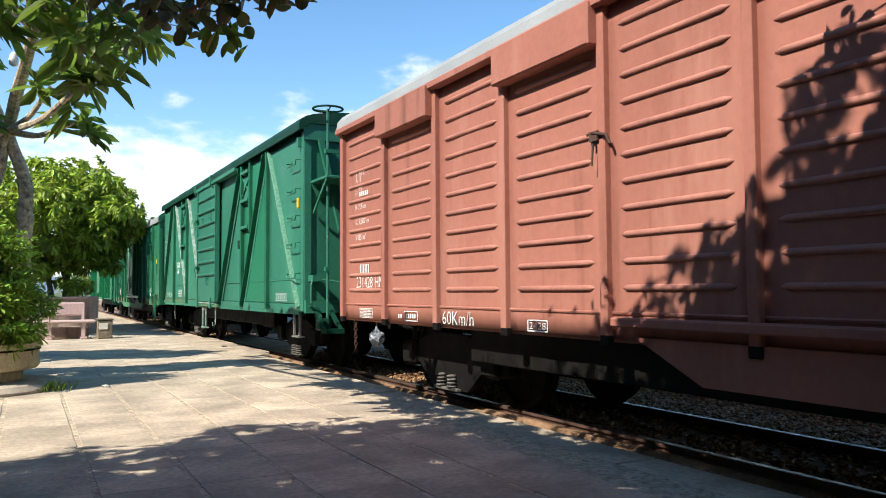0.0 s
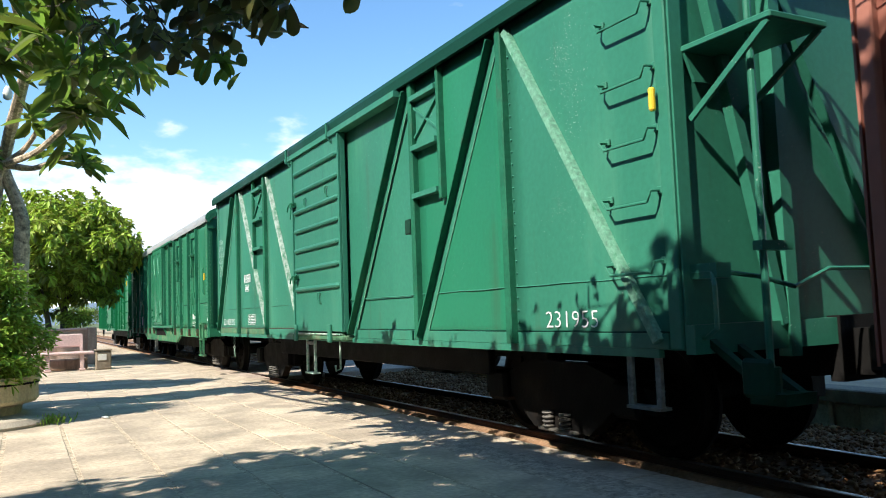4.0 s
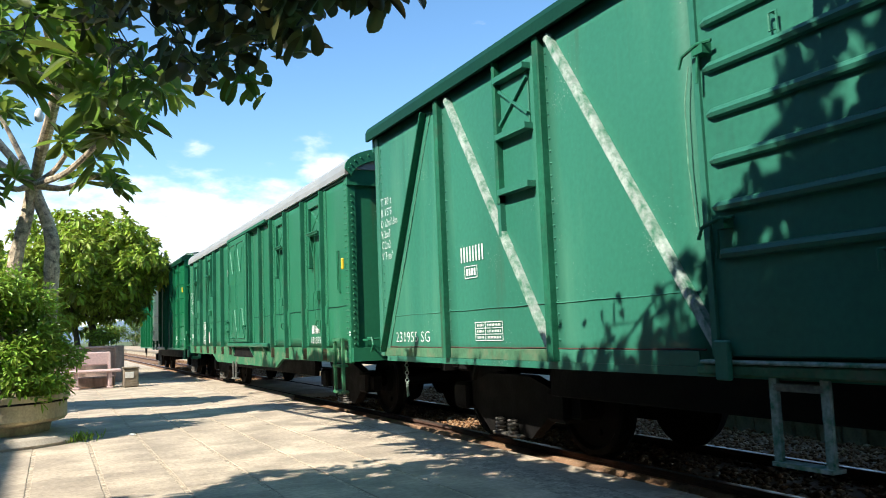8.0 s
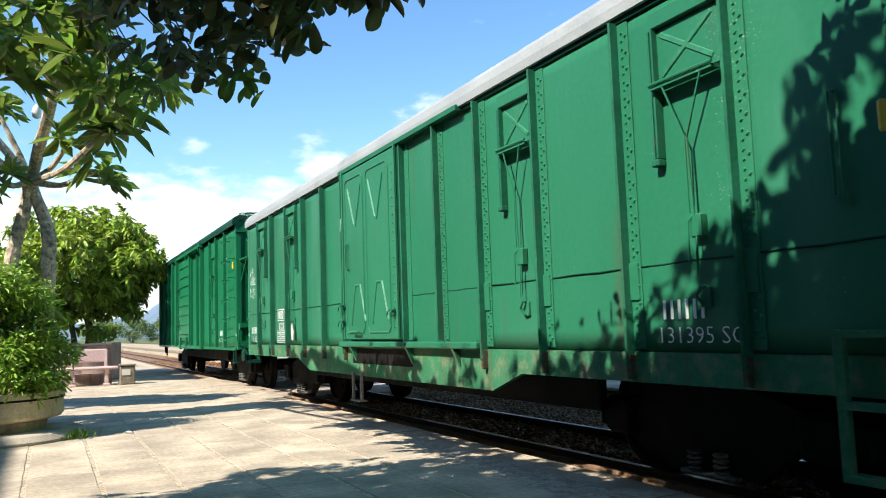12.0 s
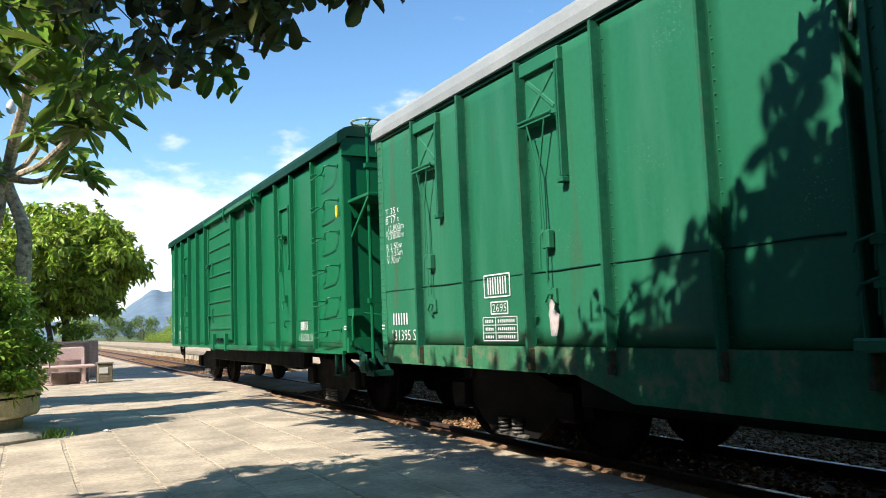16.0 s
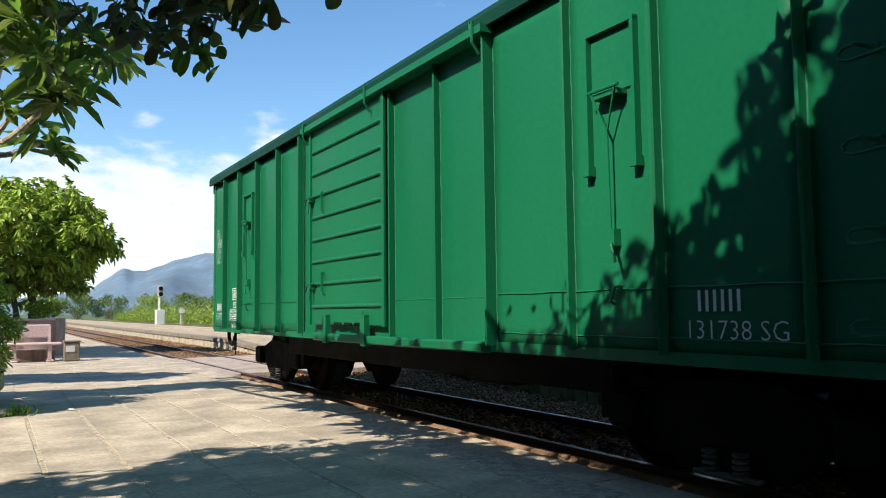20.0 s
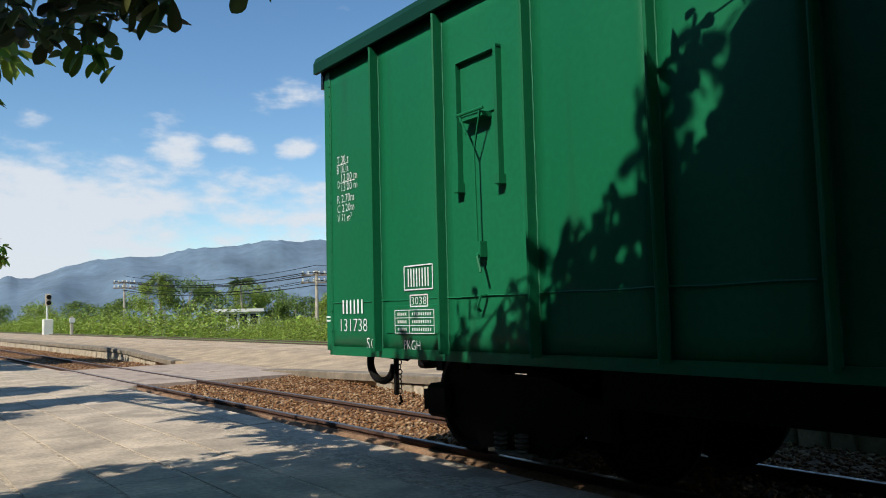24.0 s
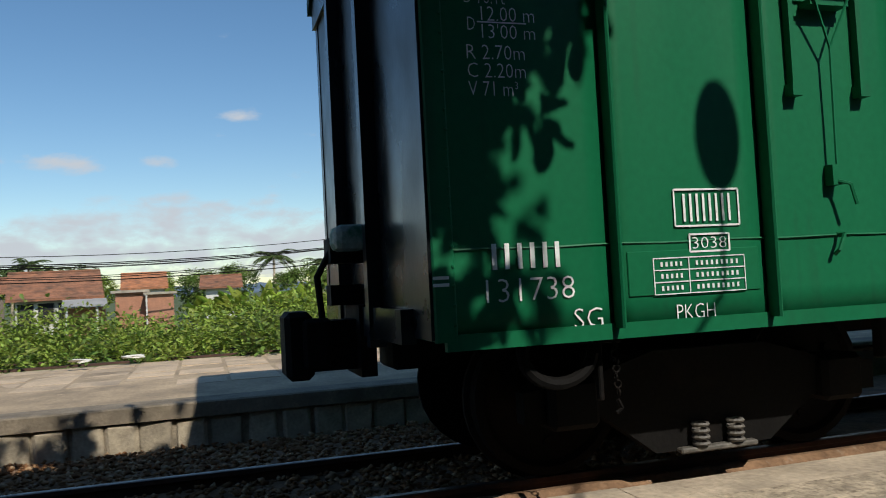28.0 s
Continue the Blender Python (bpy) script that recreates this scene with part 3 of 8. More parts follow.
# stone blocks under the far platform's cap
BLOCKS = []
for s in range(6):
    r = random.Random(40 + s)
    bm = rounded(-0.06, 0.06, -0.125, 0.125, -0.17, 0.13, 0.03, 2)
    for v in bm.verts:
        v.co += Vector((r.uniform(-0.014, 0.014), r.uniform(-0.014, 0.014), r.uniform(-0.016, 0.016)))
    me = bpy.data.meshes.new("block")
    bm.to_mesh(me)
    bm.free()
    me.materials.append(BLOCK)
    BLOCKS.append(me)
y = -6.0
while y < 11.4:
    b = new("block", rnd.choice(BLOCKS))
    b.parent = blockwall
    b.matrix_basis = pose(FAR_EDGE + 0.06 + rnd.uniform(-0.01, 0.01), y, -0.06 - max(0, 0.2 - far_z(y)) + rnd.uniform(-0.012, 0.005), rnd.uniform(-3, 3), 0, rnd.choice((0, 180)))
    y += 0.272 + rnd.uniform(-0.02, 0.02)
bm = bmesh.new()
y = 23.5
while y < 90:
    w = rnd.uniform(0.22, 0.3)
    box(bm, FAR_EDGE + rnd.uniform(-0.01, 0.02), FAR_EDGE + 0.12, y, y + w - 0.02, -0.3, far_z(y) - 0.16)
    y += w
tagged(part("block_row", bm, BLOCK, blockwall), kind="stuff")

# paved foot crossing between and beside the rails
crossing = tagged(new("pavement_crossing"), "concrete foot crossing laid level with the rails", "crossing", kind="structure")
for x0, x1 in ((TRACK - 0.44, TRACK + 0.47), (TRACK + 0.60, TRACK + 1.45), (TRACK + 1.46, FAR_EDGE + 0.35), (EDGE + 0.0, TRACK - 0.59)):
    y = CROSS0
    while y < CROSS1 - 0.2:
        l = min(1.03, CROSS1 - y)
        bm = rounded(x0, x1, y, y + l - 0.015, -0.12, -0.008 + rnd.uniform(-0.006, 0.004), 0.01)
        part("panel", bm, CROSSING, crossing)
        y += 1.04

# loose ballast stones
def stones(name, n, x0, x1, y0, y1, z, smin, smax, mat, parent=None, seed=5):
    r = np.random.RandomState(seed)
    base = np.array([(1, 0, 0), (0, 1, 0), (-1, 0, 0), (0, -1, 0), (0, 0, 1), (0, 0, -1)], float)
    faces = np.array([(0, 1, 4), (1, 2, 4), (2, 3, 4), (3, 0, 4), (1, 0, 5), (2, 1, 5), (3, 2, 5), (0, 3, 5)])
    c = np.stack([r.uniform(x0, x1, n), r.uniform(y0, y1, n), np.full(n, z) + r.uniform(-0.02, 0.015, n)], 1)
    c[:, 2] -= np.maximum(0, c[:, 0] - 5.6) * 0.045
    c[:, 2] += 0.13 * np.clip((c[:, 1] - 8.5) / 4, 0, 1) * np.clip((c[:, 0] - 5.7) / 1.3, 0, 1) * (c[:, 1] < 15)
    s = r.uniform(smin, smax, (n, 1, 1)) * r.uniform(0.6, 1.2, (n, 1, 3))
    v = base[None] * s + r.normal(0, 0.25, (n, 6, 3)) * s
    v[..., 2] *= 0.62
    a = r.uniform(0, 6.28, n)
    ca, sa = np.cos(a)[:, None], np.sin(a)[:, None]
    v = np.stack([v[..., 0] * ca - v[..., 1] * sa, v[..., 0] * sa + v[..., 1] * ca, v[..., 2]], 2) + c[:, None]
    f = (faces[None] + 6 * np.arange(n)[:, None, None]).reshape(-1, 3)
    return raw_mesh(name, v.reshape(-1, 3), f, mat, parent)


STONE = bpy.data.materials.new("loose_ballast")
STONE.use_nodes = True
_t = STONE.node_tree
_g = _t.nodes.new("ShaderNodeNewGeometry")
_r = _t.nodes.new("ShaderNodeValToRGB")
_r.color_ramp.elements[0].color, _r.color_ramp.elements[1].color = (0.13, 0.060, 0.028, 1), (0.42, 0.29, 0.17, 1)
_e = _r.color_ramp.elements.new(0.6)
_e.color = (0.25, 0.132, 0.062, 1)
_t.links.new(_g.outputs["Random Per Island"], _r.inputs["Fac"])
_t.links.new(_r.outputs["Color"], _t.nodes["Principled BSDF"].inputs["Base Color"])
_t.nodes["Principled BSDF"].inputs["Roughness"].default_value = 0.95
_t.nodes["Principled BSDF"].inputs["Specular IOR Level"].default_value = 0.1
for (a, b, c, d, n, sd) in ((EDGE + 0.05, 3.90, -4, 14.4, 1900, 1), (4.12, 5.08, -4, 14.4, 8200, 2), (5.2, FAR_EDGE + 0.02, -4, 14.4, 13500, 3), (4.12, 5.08, 20.3, 42, 2600, 4), (5.2, FAR_EDGE, 20.4, 47, 5000, 5)):
    tagged(stones("ballast_stones", n, a, b, c, d, (-0.12 if b < 4.1 else -0.078) if b < 5.1 else -0.11, 0.014, 0.036, STONE, seed=sd), "loose brown and grey ballast stones beside the rails", "ballast", kind="stuff")

# ---- the train ----
POST_PAINT = material("weathered_green_post", (0.016, 0.118, 0.064), 0.6, vary=0.22, scale=3, fine=30, bump=0.2, dirt=(0.035, 0.105, 0.062), dirt_amount=0.4, dirt_scale=5, spec=0.12, rust=(0.06, 0.06, 0.035))
FOOT_RUST = material("rusty_post_foot", (0.075, 0.062, 0.040), 0.9, vary=0.3, scale=12, bump=0.4, dirt=(0.05, 0.13, 0.07), dirt_amount=0.6, dirt_scale=10, spec=0.08)
# Lighter than the wagon green: the ribs' highlight is put into the colour.
RIB_B = material("lighter_green_rib", (0.030, 0.165, 0.088), 0.6, vary=0.2, scale=12, bump=0.1, dirt=(0.03, 0.15, 0.08), dirt_amount=0.5, dirt_scale=9, spec=0.15)
# Pale wear, also the highlight painted on one leg of each door rib.
RIB_WORN_LIT = material("worn_lit_rib", (0.13, 0.29, 0.20), 0.5, vary=0.3, scale=30, bump=0.1, dirt=(0.05, 0.2, 0.11), dirt_amount=0.45, dirt_scale=14, spec=0.2)
STEP_IRON = material("grimy_step_iron", (0.15, 0.15, 0.125), 0.8, vary=0.3, scale=20, bump=0.3, dirt=(0.05, 0.05, 0.04), dirt_amount=0.6, dirt_scale=14, rust=(0.12, 0.06, 0.035))
SIDE = 1.4


def lettering(car, text, y0, y1, z0, z1, x, paint=None):
    """Stencilled words on a wagon's side, from y0 (first letter) to y1, z0 to z1."""
    cu = bpy.data.curves.new("lettering", "FONT")
    cu.body = text
    cu.resolution_u = 2
    cu.offset = -0.014
    tmp = bpy.data.objects.new("lettering", cu)
    scene.collection.objects.link(tmp)
    bpy.context.view_layer.update()
    me = bpy.data.meshes.new_from_object(tmp.evaluated_get(bpy.context.evaluated_depsgraph_get()))
    bpy.data.objects.remove(tmp)
    xs = [v.co.x for v in me.vertices]
    ys = [v.co.y for v in me.vertices]
    bm = bmesh.new()
    bm.from_mesh(me)
    bpy.data.meshes.remove(me)
    for v in bm.verts:
        a = (v.co.x - min(xs)) / (max(xs) - min(xs))
        b = (v.co.y - min(ys)) / (max(ys) - min(ys))
        v.co = Vector((x, y0 + (y1 - y0) * a, z0 + (z1 - z0) * b))
    # one part for each character: shells that overlap along the line belong together
    left, chars = set(bm.faces), []
    while left:
        todo, shell_faces = [left.pop()], []
        while todo:
            f = todo.pop()
            shell_faces.append(f)
            for e in f.edges:
                for g in e.link_faces:
                    if g in left:
                        left.discard(g)
                        todo.append(g)
        span = [v.co.y for f in shell_faces for v in f.verts]
        chars.append([min(span), max(span), shell_faces])
    chars.sort(key=lambda c: c[0])
    merged = []
    for c in chars:
        if merged and c[0] < merged[-1][1] - 0.3 * (c[1] - c[0]):
            merged[-1] = [merged[-1][0], max(c[1], merged[-1][1]), merged[-1][2] + c[2]]
        else:
            merged.append(c)
    for lo, hi, faces in merged:
        glyph, seat = bmesh.new(), {}
        for f in faces:
            for v in f.verts:
                if v not in seat:
                    seat[v] = glyph.verts.new(v.co)
            glyph.faces.new([seat[v] for v in f.verts])
        part("letter", glyph, paint or WHITE_PAINT, car, "white stencilled character")
    bm.free()


def bars(car, y0, y1, z0, z1, x, n, w=0.55, name="mark"):
    """Plain upright bars in place of a mark, each a part; tiny ones stay joined."""
    step = (y1 - y0) / n
    joined = bmesh.new() if name != "mark" else None
    for i in range(n):
        a = y0 + step * (i + 0.5 - w / 2)
        bm = joined or bmesh.new()
        box(bm, x - 0.001, x + 0.001, min(a, a + step * w), max(a, a + step * w), z0, z1)
        if not joined:
            part(name, bm, WHITE_PAINT, car, "white painted bar")
    if joined:
        tagged(part(name, joined, WHITE_PAINT, car, "white row of small writing"), kind="stuff")


def outline(car, y0, y1, z0, z1, x, t=0.006, rows=(), cols=()):
    """A painted frame with inner lines."""
    bm = bmesh.new()
    lo, hi = min(y0, y1), max(y0, y1)
    for z in (z0, z1, *rows):
        box(bm, x - 0.001, x + 0.001, lo, hi, z - t / 2, z + t / 2)
    for y in (lo, hi, *cols):
        box(bm, x - 0.001, x + 0.001, y - t / 2, y + t / 2, z0, z1)
    return part("painted_frame", bm, WHITE_PAINT, car, "white painted frame")


def table(car, y0, y1, z0, z1, x):
    """A painted table of dates whose small writing is plain bars."""
    outline(car, y0, y1, z0, z1, x, 0.005, [z0 + (z1 - z0) * k / 3 for k in (1, 2)], [y0 + (y1 - y0) * 0.38])
    for k in range(3):
        z = z0 + (z1 - z0) * (k + 0.3) / 3
        bars(car, y0 + (y1 - y0) * 0.06, y0 + (y1 - y0) * 0.32, z, z + (z1 - z0) * 0.13, x, 5, 0.45, "small_writing")
        bars(car, y0 + (y1 - y0) * 0.44, y0 + (y1 - y0) * 0.94, z, z + (z1 - z0) * 0.13, x, 9, 0.42, "small_writing")


def rivets(bm, pts, r=0.012, h=0.009):
    """Low round heads on a side that faces -x (or -y where a point has a fourth value)."""
    for p in pts:
        c = Vector(p[:3])
        n, s, u = (Vector((0, -1, 0)), Vector((1, 0, 0)), Vector((0, 0, 1))) if len(p) > 3 else (Vector((-1, 0, 0)), Vector((0, 1, 0)), Vector((0, 0, 1)))
        lo = [bm.verts.new(c + r * (math.cos(k * math.tau / 6) * s + math.sin(k * math.tau / 6) * u)) for k in range(6)]
        hi = [bm.verts.new(c + n * h + 0.55 * r * (math.cos(k * math.tau / 6) * s + math.sin(k * math.tau / 6) * u)) for k in range(6)]
        for k in range(6):
            bm.faces.new((lo[k], lo[(k + 1) % 6], hi[(k + 1) % 6], hi[k]))
        bm.faces.new(hi)


def panel(car, y0, y1, z0, z1, x, paint, seed, dent=0.006, name="side_panel"):
    """One sheet between two posts, slightly dented, with folded edges."""
    bm = bmesh.new()
    ny, nz = 8, 16
    grid = []
    for i in range(ny + 1):
        row = []
        for j in range(nz + 1):
            a, b = i / ny, j / nz
            y, z = y0 + (y1 - y0) * a, z0 + (z1 - z0) * b
            edge = min(1, 6 * a, 6 * (1 - a), 10 * b, 10 * (1 - b))
            d = dent * edge * (noise.noise(Vector((seed * 7.3, y * 1.6, z * 1.3))) + 0.35 * noise.noise(Vector((seed * 3.1, y * 5, z * 4))))
            row.append(bm.verts.new((x + d, y, z)))
        grid.append(row)
    for i in range(ny):
        for j in range(nz):
            bm.faces.new((grid[i][j], grid[i][j + 1], grid[i + 1][j + 1], grid[i + 1][j]))
    rim = [grid[i][0] for i in range(ny + 1)] + [grid[ny][j] for j in range(1, nz + 1)] + [grid[i][nz] for i in range(ny - 1, -1, -1)] + [grid[0][j] for j in range(nz - 1, 0, -1)]
    back = [bm.verts.new(v.co + Vector((0.02, 0, 0))) for v in rim]
    for k in range(len(rim)):
        bm.faces.new((rim[k], rim[(k + 1) % len(rim)], back[(k + 1) % len(rim)], back[k]))
    bmesh.ops.recalc_face_normals(bm, faces=bm.faces[:])
    ob = part(name, bm, paint, car)
    for f in ob.data.polygons:
        f.use_smooth = abs(f.normal.x) > 0.9
    return ob


def post(car, y, z0, z1, x, paint, w=0.085, d=0.065, name="post", foot=0.0):
    """A pressed upright; its foot tapers back below z0 + foot."""
    bm = bmesh.new()
    prof = [(x, z1), (x - d, z1), (x - d, z0 + foot), (x - d * 0.25, z0), (x, z0)] if foot else [(x, z1), (x - d, z1), (x - d, z0), (x, z0)]
    prism(bm, prof, y - w / 2, y + w / 2)
    bmesh.ops.recalc_face_normals(bm, faces=bm.faces[:])
    bmesh.ops.bevel(bm, geom=[e for e in bm.edges if abs(e.verts[0].co.z - e.verts[1].co.z) > 0.5 and e.verts[0].co.x < x - d * 0.6], offset=0.008, segments=1, affect="EDGES")
    return part(name, bm, paint, car)


def rung(car, y0, y1, z, x, paint, o=0.10, flat=False):
    """A bent round step iron standing off the side: a dropped tread between two arms."""
    bm = bmesh.new()
    w = y1 - y0
    pts = [(x, y0, z + 0.065), (x - o, y0, z + 0.06), (x - o, y0 - w * 0.10, z + 0.055), (x - o, y0 - w * 0.15, z + 0.035), (x - o, y0 - w * 0.13, z + 0.005), (x - o, y0 - w * 0.05, z - 0.005)]
    pts += [(x - o, y1 - w * 0.22, z + 0.02), (x - o, y1 - w * 0.16, z + 0.04), (x - o, y1 - w * 0.13, z + 0.07), (x - o, y1 - w * 0.04, z + 0.08), (x - o * 0.8, y1, z + 0.085), (x, y1, z + 0.085)]
    if flat:
        pts = [(x, y0, z + 0.06), (x - o, y0, z + 0.055), (x - o, y0 + w * 0.10, z + 0.0), (x - o, y1 - w * 0.08, z + 0.0), (x - o, y1, z + 0.06), (x, y1, z + 0.065)]
    tube(bm, pts, 0.009, 6)
    r = part("rung", bm, paint, car)
    for y, h in ((y0, z + 0.065), (y1, z + (0.065 if flat else 0.085))):
        part("rung_pad", rounded(x - 0.018, x, y - 0.022, y + 0.022, h - 0.022, h + 0.022, 0.005), paint, r)
    return r


def hatch(car, y_run, y_post, z_top, z_bot, x, paint):
    """A sliding shutter with a pressed cross: a long runner on one side, a post on the other, a pull rod below."""
    a, b = min(y_run, y_post), max(y_run, y_post)
    for k, w in ((-0.022, 0.055), (0.022, 0.04)):
        bm = bmesh.new()
        box(bm, x - w, x, y_run + k - 0.008, y_run + k + 0.008, z_bot, z_top)
        part("runner", bm, POST_PAINT, car)
    part("head_rail", rounded(x - 0.05, x, a - 0.03, b, z_top, z_top + 0.10, 0.006), paint, car)
    zs = z_top - 0.34
    w = part("shutter", rounded(x - 0.016, x + 0.005, a + 0.03, b - 0.02, zs, z_top, 0.006), paint, car)
    bm = bmesh.new()
    beam(bm, (x - 0.017, a + 0.07, zs + 0.05), (x - 0.017, b - 0.06, z_top - 0.04), 0.034, 0.014)
    beam(bm, (x - 0.018, b - 0.06, zs + 0.05), (x - 0.018, a + 0.07, z_top - 0.04), 0.034, 0.014)
    bmesh.ops.bevel(bm, geom=bm.edges[:], offset=0.005, segments=1, affect="EDGES")
    part("cross_brace", bm, RIB_B, w)
    bm = bmesh.new()
    box(bm, x - 0.085, x - 0.015, a + 0.03, b - 0.02, zs - 0.035, zs - 0.015)
    tube(bm, [(x - 0.09, a + 0.02, zs - 0.005), (x - 0.09, b - 0.02, zs - 0.005)], 0.010, 6)
    part("ledge", bm, paint, w)
    part("stop", rounded(x - 0.06, x, y_run - 0.032, y_run + 0.032, z_bot - 0.045, z_bot - 0.005, 0.006), POST_PAINT, car)
    ym = (a + b) / 2
    bm = bmesh.new()
    tube(bm, [(x - 0.08, a + 0.10, zs), (x - 0.06, ym, zs - 0.36), (x - 0.05, ym - 0.01, zs - 0.82)], 0.007, 5)
    tube(bm, [(x - 0.08, b - 0.10, zs), (x - 0.06, ym + 0.015, zs - 0.36), (x - 0.05, ym + 0.025, zs - 0.78)], 0.006, 5)
    part("pull_rod", bm, paint, car)
    bm = rounded(x - 0.055, x, ym - 0.055, ym + 0.025, zs - 0.92, zs - 0.79, 0.008)
    tube(bm, [(x - 0.05, ym + 0.01, zs - 0.80), (x - 0.075, ym + 0.015, zs - 0.83), (x - 0.075, ym + 0.02, zs - 1.06)], 0.007, 5)
    tube(bm, [(x - 0.05, ym - 0.02, zs - 0.90), (x - 0.06, ym - 0.02, zs - 1.16)], 0.006, 5)
    part("latch", bm, paint, car)
    part("hook_plate", rounded(x - 0.02, x + 0.002, ym - 0.06, ym + 0.02, zs - 1.30, zs - 1.19, 0.004), paint, car)


def roof(car, L, z, rise, half, paint, over=0.06, lip=0.08):
    """A low arched roof with a folded eave."""
    bm = bmesh.new()
    n = 14
    out = []
    for i in range(n + 1):
        a = math.pi * i / n
        e = 0.6
        out.append((-(half + over) * math.copysign(abs(math.cos(a)) ** e, math.cos(a)), z + lip + rise * math.sin(a) ** 0.9))
    inner = [(half + over, z), (half + over - 0.03, z), (half - 0.05, z + lip), (-half + 0.05, z + lip), (-half - over + 0.03, z), (-half - over, z)]
    prism(bm, out + inner, -0.06, L + 0.06)
    bmesh.ops.recalc_face_normals(bm, faces=bm.faces[:])
    return part("roof", bm, paint, car)


def wheelset_mesh():
    bm = bmesh.new()
    for s in (-1, 1):
        spun(bm, [(0.12, s * 0.44), (0.46, s * 0.455), (0.46, s * 0.485), (0.43, s * 0.50), (0.425, s * 0.57), (0.38, s * 0.575), (0.35, s * 0.545), (0.15, s * 0.53), (0.13, s * 0.60)], axis="x", n=28)
    spun(bm, [(0.07, -0.9), (0.07, 0.9)], axis="x", n=10)
    bmesh.ops.recalc_face_normals(bm, faces=bm.faces[:])
    for s in (-1, 1):
        for k in range(3):
            a = k * math.tau / 3
            spun(bm, [(0.03, s * 0.535), (0.03, s * 0.56)], (0, 0.25 * math.cos(a), 0.25 * math.sin(a)), "x", 8)
    me = bpy.data.meshes.new("wheelset")
    bm.to_mesh(me)
    bm.free()
    me.materials.append(BLACK_STEEL)
    return me


SPRING = material("grey_spring_steel", (0.11, 0.10, 0.085), 0.6, vary=0.3, scale=20)
WHEELSET = wheelset_mesh()
WHEELS = []


def bogie(car, y, springs):
    """A bogie: two cast side frames, bolster, springs and two wheelsets."""
    root = part("bogie", rounded(-0.85, 0.85, y - 0.16, y + 0.16, 0.30, 0.52, 0.02), BLACK_STEEL, car)
    root.location.y = 0
    for s in (-1, 1):
        bm = bmesh.new()
        x = s * 0.80
        # upper and lower chords with boxes at the axles
        pts = [(-1.10, 0.50), (-0.70, 0.56), (-0.35, 0.66), (0.35, 0.66), (0.70, 0.56), (1.10, 0.50), (1.10, 0.34), (0.66, 0.34), (0.36, 0.12), (-0.36, 0.12), (-0.66, 0.34), (-1.10, 0.34)]
        a = [bm.verts.new((x - 0.055, y + p, q)) for p, q in pts]
        b = [bm.verts.new((x + 0.055, y + p, q)) for p, q in pts]
        for i in range(len(pts)):
            bm.faces.new((a[i], a[(i + 1) % len(pts)], b[(i + 1) % len(pts)], b[i]))
        bm.faces.new(a[::-1])
        bm.faces.new(b)
        bmesh.ops.recalc_face_normals(bm, faces=bm.faces[:])
        part("side_frame", bm, BLACK_STEEL, root)
        for k in (-0.84, 0.84):
            part("axle_box", rounded(x - 0.12, x + 0.12, y + k - 0.14, y + k + 0.14, 0.30, 0.56, 0.03), BLACK_STEEL, root)
        for k in (-0.11, 0.11):
            bm = bmesh.new()
            for j in range(4):
                ring(bm, (x + s * 0.09, y + k, 0.155 + j * 0.034), (0, 0, 1), 0.040, 0.011, 12, 5)
            part("spring", bm, springs, root)
        part("spring_plank", rounded(x - 0.02 + s * 0.09, x + 0.04 + s * 0.09, y - 0.24, y + 0.24, 0.11, 0.14, 0.008), springs, root)
    for k in (-0.84, 0.84):
        w = new("wheelset", WHEELSET)
        w.parent = root
        w.matrix_basis = pose(0, y + k, 0.43)
        WHEELS.append((w, y + k))


def coupler(car, y, d, hose=True):
    """A centre coupler with knuckle, at an end that faces d along y."""
    bm = bmesh.new()
    box(bm, -0.11, 0.11, min(y, y + d * 0.34), max(y, y + d * 0.34), 0.62, 0.90)
    box(bm, -0.22, 0.22, min(y, y + d * 0.09), max(y, y + d * 0.09), 0.58, 0.98)
    c = part("coupler", bm, BLACK_STEEL, car)
    part("knuckle", rounded(-0.17, 0.15, min(y + d * 0.34, y + d * 0.495), max(y + d * 0.34, y + d * 0.495), 0.58, 0.96, 0.03), BLACK_STEEL, c)
    part("jaw", rounded(-0.20, -0.08, min(y + d * 0.24, y + d * 0.40), max(y + d * 0.24, y + d * 0.40), 0.64, 0.92, 0.02), BLACK_STEEL, c)
    if not hose:
        return
    bm = bmesh.new()
    tube(bm, [(0.32, y, 0.72), (0.34, y + d * 0.18, 0.66), (0.33, y + d * 0.3, 0.50), (0.22, y + d * 0.38, 0.42), (0.1, y + d * 0.42, 0.46)], 0.028, 8)
    part("brake_hose", bm, BLACK_STEEL, car)


